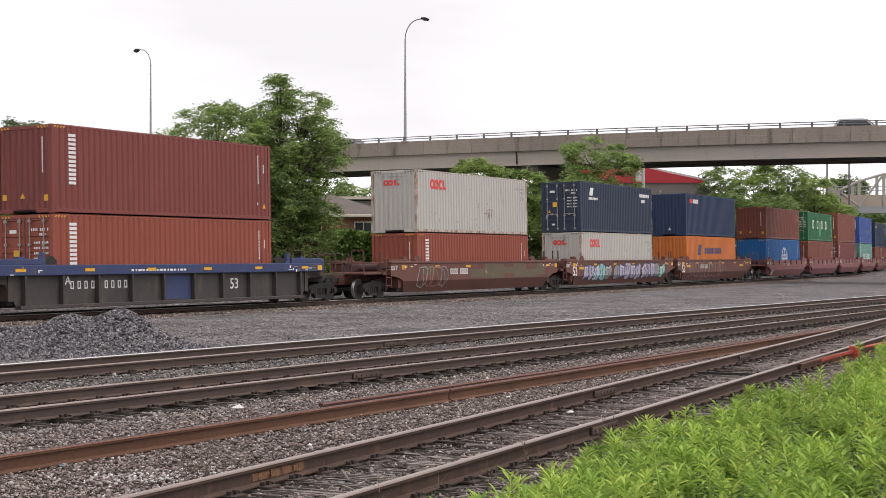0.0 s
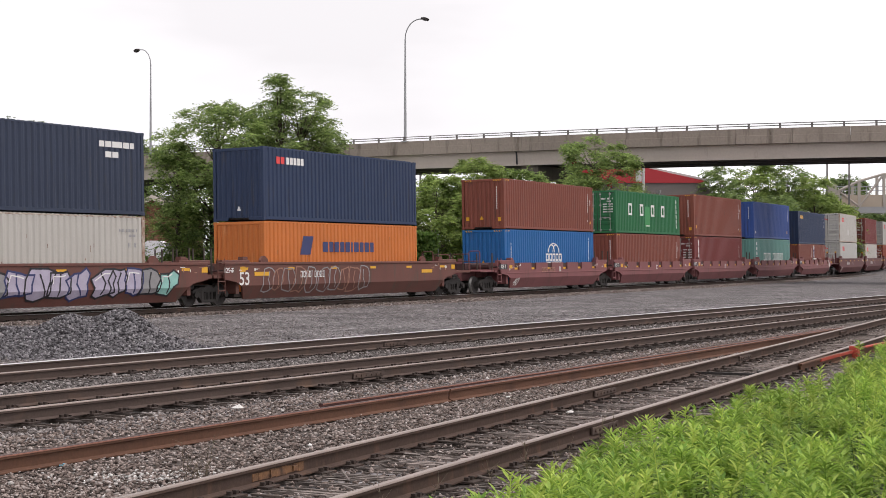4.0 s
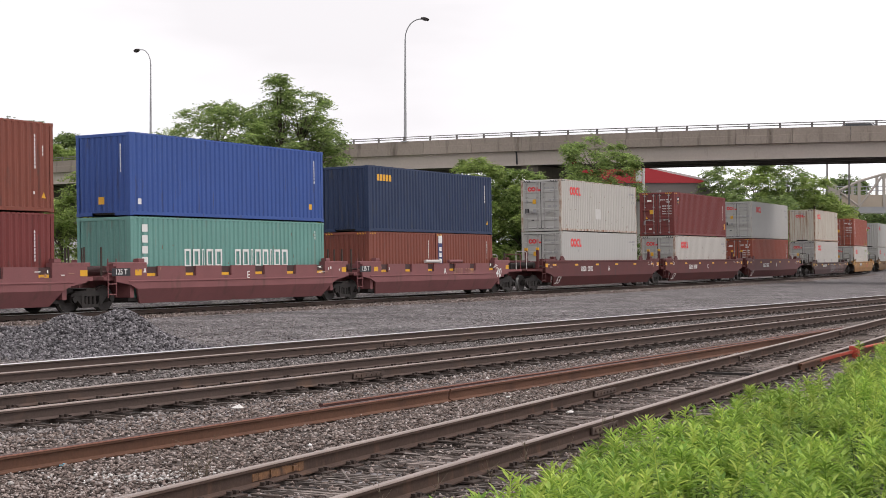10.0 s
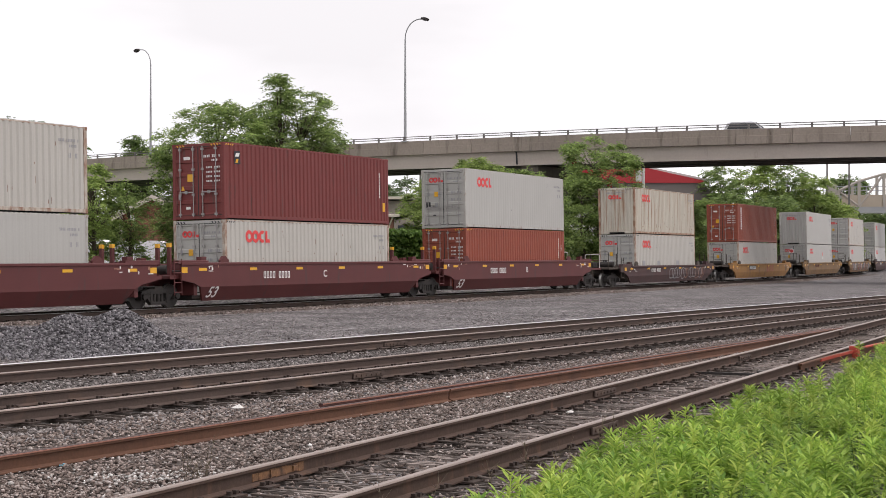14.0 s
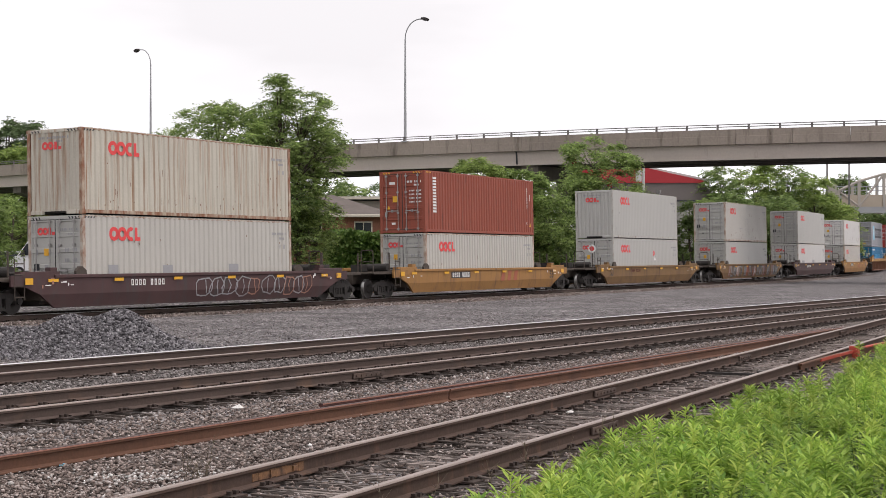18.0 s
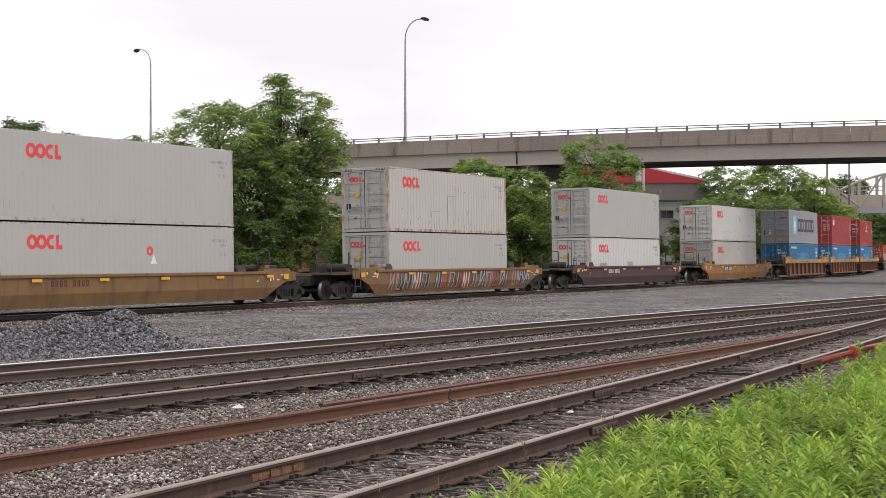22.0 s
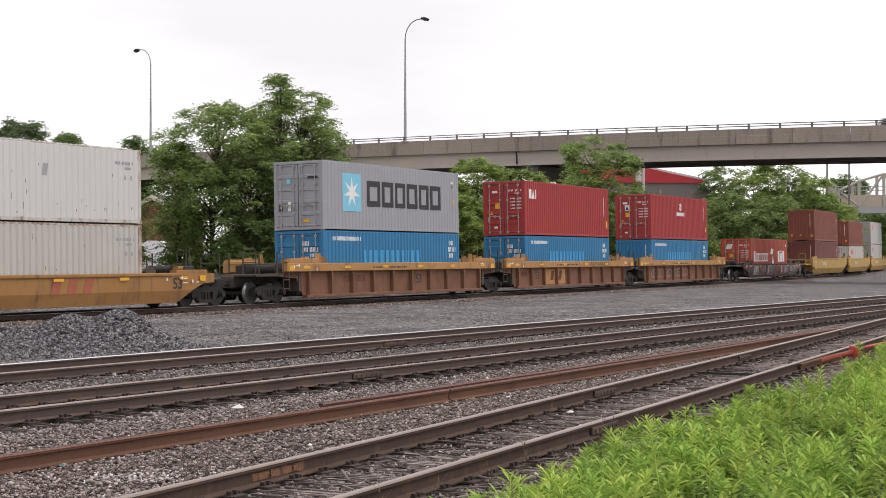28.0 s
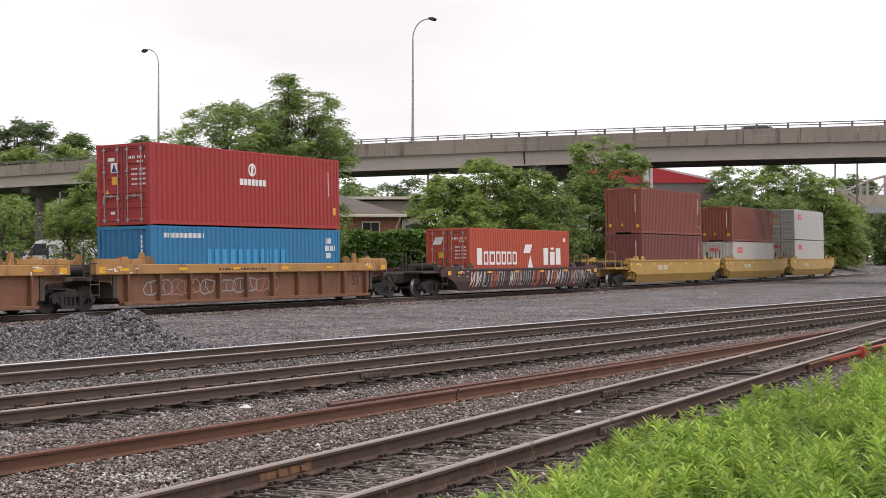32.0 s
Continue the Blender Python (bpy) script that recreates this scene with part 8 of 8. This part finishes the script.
rust_patch = surface("orange_rust_patch", (0.25, 0.125, 0.06), 0.9, 0, 0.35, 6, 40, 0.5, (0.075, 0.042, 0.03), 0.8, stain_scale=7.0)
flake, rr = Solid(), random.Random(5)
for i in range(9):
    y0 = -0.45 + 0.1 * i
    flake.box(0.010, 0.0145 + 0.003 * rr.random(), y0, y0 + 0.098, -0.137 + 0.012 * rr.random(), -0.05 - 0.014 * rr.random())
flake.box(0.010, 0.03, -0.16, -0.145, -0.13, -0.06).box(0.010, 0.034, 0.24, 0.30, -0.12, -0.07, 0.006)
tagged(part("rust_flake", flake, rust_patch, at=on_siding("d", 11.75, -0.7525, 0)), "bright orange rust scale flaking off a rail's web", "rust scale", kind="stuff")




def chips(n, seed):
    """Slivers of rotten tie wood strewn between the rusty rails."""
    p, u, w, rng = yard_scatter(n, 6.5, 44.0, lambda u: line_w("d", u) - 0.62, lambda u: line_w("d", u) + 1.35, seed, -0.188)
    p[:, 2] += 0.03 * rng.random(n)
    a = AXIS * 0 + rng.normal(size=n) * 0.45 - AXIS
    ln = 0.025 + 0.12 * rng.random(n) ** 2.5
    d = np.stack([np.cos(a), np.sin(a), 0.12 * rng.normal(size=n)], 1) * ln[:, None]
    b = np.stack([-np.sin(a), np.cos(a), 0.4 * rng.normal(size=n)], 1) * (0.006 + 0.010 * rng.random(n))[:, None]
    low = np.array([0, 0, -0.012])
    faces = [np.stack([p - d - b, p + d - 0.5 * b, p + d + 0.5 * b, p - d + b], 1), np.stack([p - d - b + low, p + d - 0.5 * b + low, p + d - 0.5 * b, p - d - b], 1), np.stack([p + d + 0.5 * b + low, p - d + b + low, p - d + b, p + d + 0.5 * b], 1)]
    tagged(quads("wood_chips", np.concatenate(faces), CHIP), "grey splinters of rotten wood between the rails", "debris", kind="stuff")


CHIP = pebbles("grey_wood_chips", ((0.04, 0.031, 0.026), (0.095, 0.077, 0.068), (0.15, 0.125, 0.113), (0.25, 0.218, 0.202)))
chips(700, 77)

# ---------------------------------------------------------------- weeds
def weed_field(name, n, seed, tone, tall_lo, tall_hi, per, leaf_len, label, edge=0.0, slim=0.105):
    """Leafy weeds beside the rusty siding: upright stems with whorls of narrow drooping leaves."""
    rng = np.random.default_rng(seed)
    u = 5.5 * (36.0 / 5.5) ** rng.random(n)
    lo = line_w("d", u) + 2.05 + 0.3 * np.sin(u * 1.3) + 0.2 * np.clip((11 - u) / 3, 0, 1) - 0.15 * np.clip((u - 13) / 6, 0, 1) + 0.5 * np.clip((u - 19) / 5, 0, 1) - 0.55 * np.clip((u - 25.5) / 3, 0, 1) - 0.5 * np.clip((u - 32) / 3, 0, 1) + 0.28 * np.exp(-((u - 21) / 4) ** 2) + edge
    hi = np.minimum(-0.16 * u + 1.6, lo + 7)
    w = lo + (hi - lo) * rng.random(n)
    thick = np.sin(2.3 * u + 0.9 * w + 0.7) * np.sin(1.7 * w - 0.8 * u) + 0.5 * np.sin(4.1 * w + 1.3 * u)
    stay = rng.random(n) < 0.86 + 0.3 * thick
    u, w, lo, n = u[stay], w[stay], lo[stay], int(stay.sum())
    near = np.clip((w - lo) / 1.2, 0, 1)
    height = (tall_lo + (tall_hi - tall_lo) * rng.random(n)) * (0.5 + 0.5 * near) * (1.0 + 0.22 * np.clip((u - 19) / 5, 0, 1)) * (1.0 + 0.16 * np.sin(1.9 * u + 1.3 * w) * np.sin(1.1 * u - 2.3 * w))
    base = np.stack([u * math.sin(AXIS) + w * math.cos(AXIS), u * math.cos(AXIS) - w * math.sin(AXIS), np.full(n, -0.16)], 1)
    lean = rng.normal(size=(n, 3)) * 0.12
    lean[:, 2] = 1
    out_ = []
    for k in range(per):
        t = ((k + rng.random(n)) / per) ** 0.6
        p = base + lean * (height * t)[:, None]
        a = k * 2.4 + rng.random(n) * 1.2
        up = 1.1 * t ** 4 + 0.4 * rng.random(n) - 0.15
        d = np.stack([np.cos(a), np.sin(a), up], 1)
        d /= np.linalg.norm(d, axis=1)[:, None]
        ln = leaf_len * (0.65 + 0.7 * rng.random(n)) * (1.05 - 0.2 * t)
        b = np.stack([-np.sin(a), np.cos(a), 0 * a], 1) * (ln * slim)[:, None]
        mid = p + d * (ln * 0.5)[:, None]
        tip = p + d * ln[:, None]
        tip[:, 2] -= ln * (0.36 - 0.2 * t)
        out_.append(np.stack([p, mid - b, tip, mid + b], 1))
    stem = np.stack([-lean[:, 1], lean[:, 0], 0 * lean[:, 0]], 1)
    side = np.tile(np.array([[0.004, 0, 0]]), (n, 1))
    topp = base + lean * height[:, None]
    out_.append(np.stack([base - side, base + side, topp + side, topp - side], 1))
    return tagged(quads(name, np.concatenate(out_), LEAF[tone]), label, "weeds", kind="stuff")


weed_field("weeds", 2150, 51, "weed", 0.32, 0.68, 62, 0.125, "dense fresh green leafy weeds beside the siding")
weed_field("young_weeds", 760, 53, "tips", 0.38, 0.74, 50, 0.12, "yellow green young weeds among taller ones")
# low layer in the dark leaf tone, which paints the shade between the stems
weed_field("low_weeds", 2600, 52, "undergrowth", 0.10, 0.42, 20, 0.13, "low weeds under the tall ones, shade put into their darker colour")


def dry_stems():
    """Bare brown stalks at the weeds' edge."""
    r = random.Random(8)
    for i in range(36):
        u = 7.5 + 8 * r.random()
        wv = line_w("d", u) + 1.15 + 0.8 * r.random()
        if i > 27:
            u = 10.6 + 0.7 * r.random()
            wv = line_w("d", u) - 0.95 - 0.2 * r.random()
        x, y = yard_point(u, wv)
        s = Solid()
        h = r.uniform(0.2, 0.5)
        tip = (r.uniform(-0.1, 0.1), r.uniform(-0.1, 0.1), h)
        s.rod((0, 0, 0), tip, 0.004, 5, 0.002)
        for j in range(5):
            f = r.uniform(0.4, 1.0)
            s.rod((tip[0] * f, tip[1] * f, h * f), (tip[0] * f + r.uniform(-0.1, 0.1), tip[1] * f + r.uniform(-0.1, 0.1), h * f + r.uniform(0.02, 0.12)), 0.0025, 4, 0.001)
        tagged(part("dry_stalk", s, LEAF["dry"], at=(x, y, -0.2)), "bare brown stalk of a dead weed", "dead weed", "dead stalks")


dry_stems()


def motions():
    """The train rolls along the line at an even speed from the first second to the last."""
    for thing, mid, half, up in RUN:
        rows = []
        for t in range(0, 33):
            m = train_pose(mid - SPEED * (t - 16), half)
            rows.append((float(t), m @ Matrix.Translation((0, 0, up))))
        walk(thing, rows)

    for row in TRAFFIC:
        drive(*row)


motions()
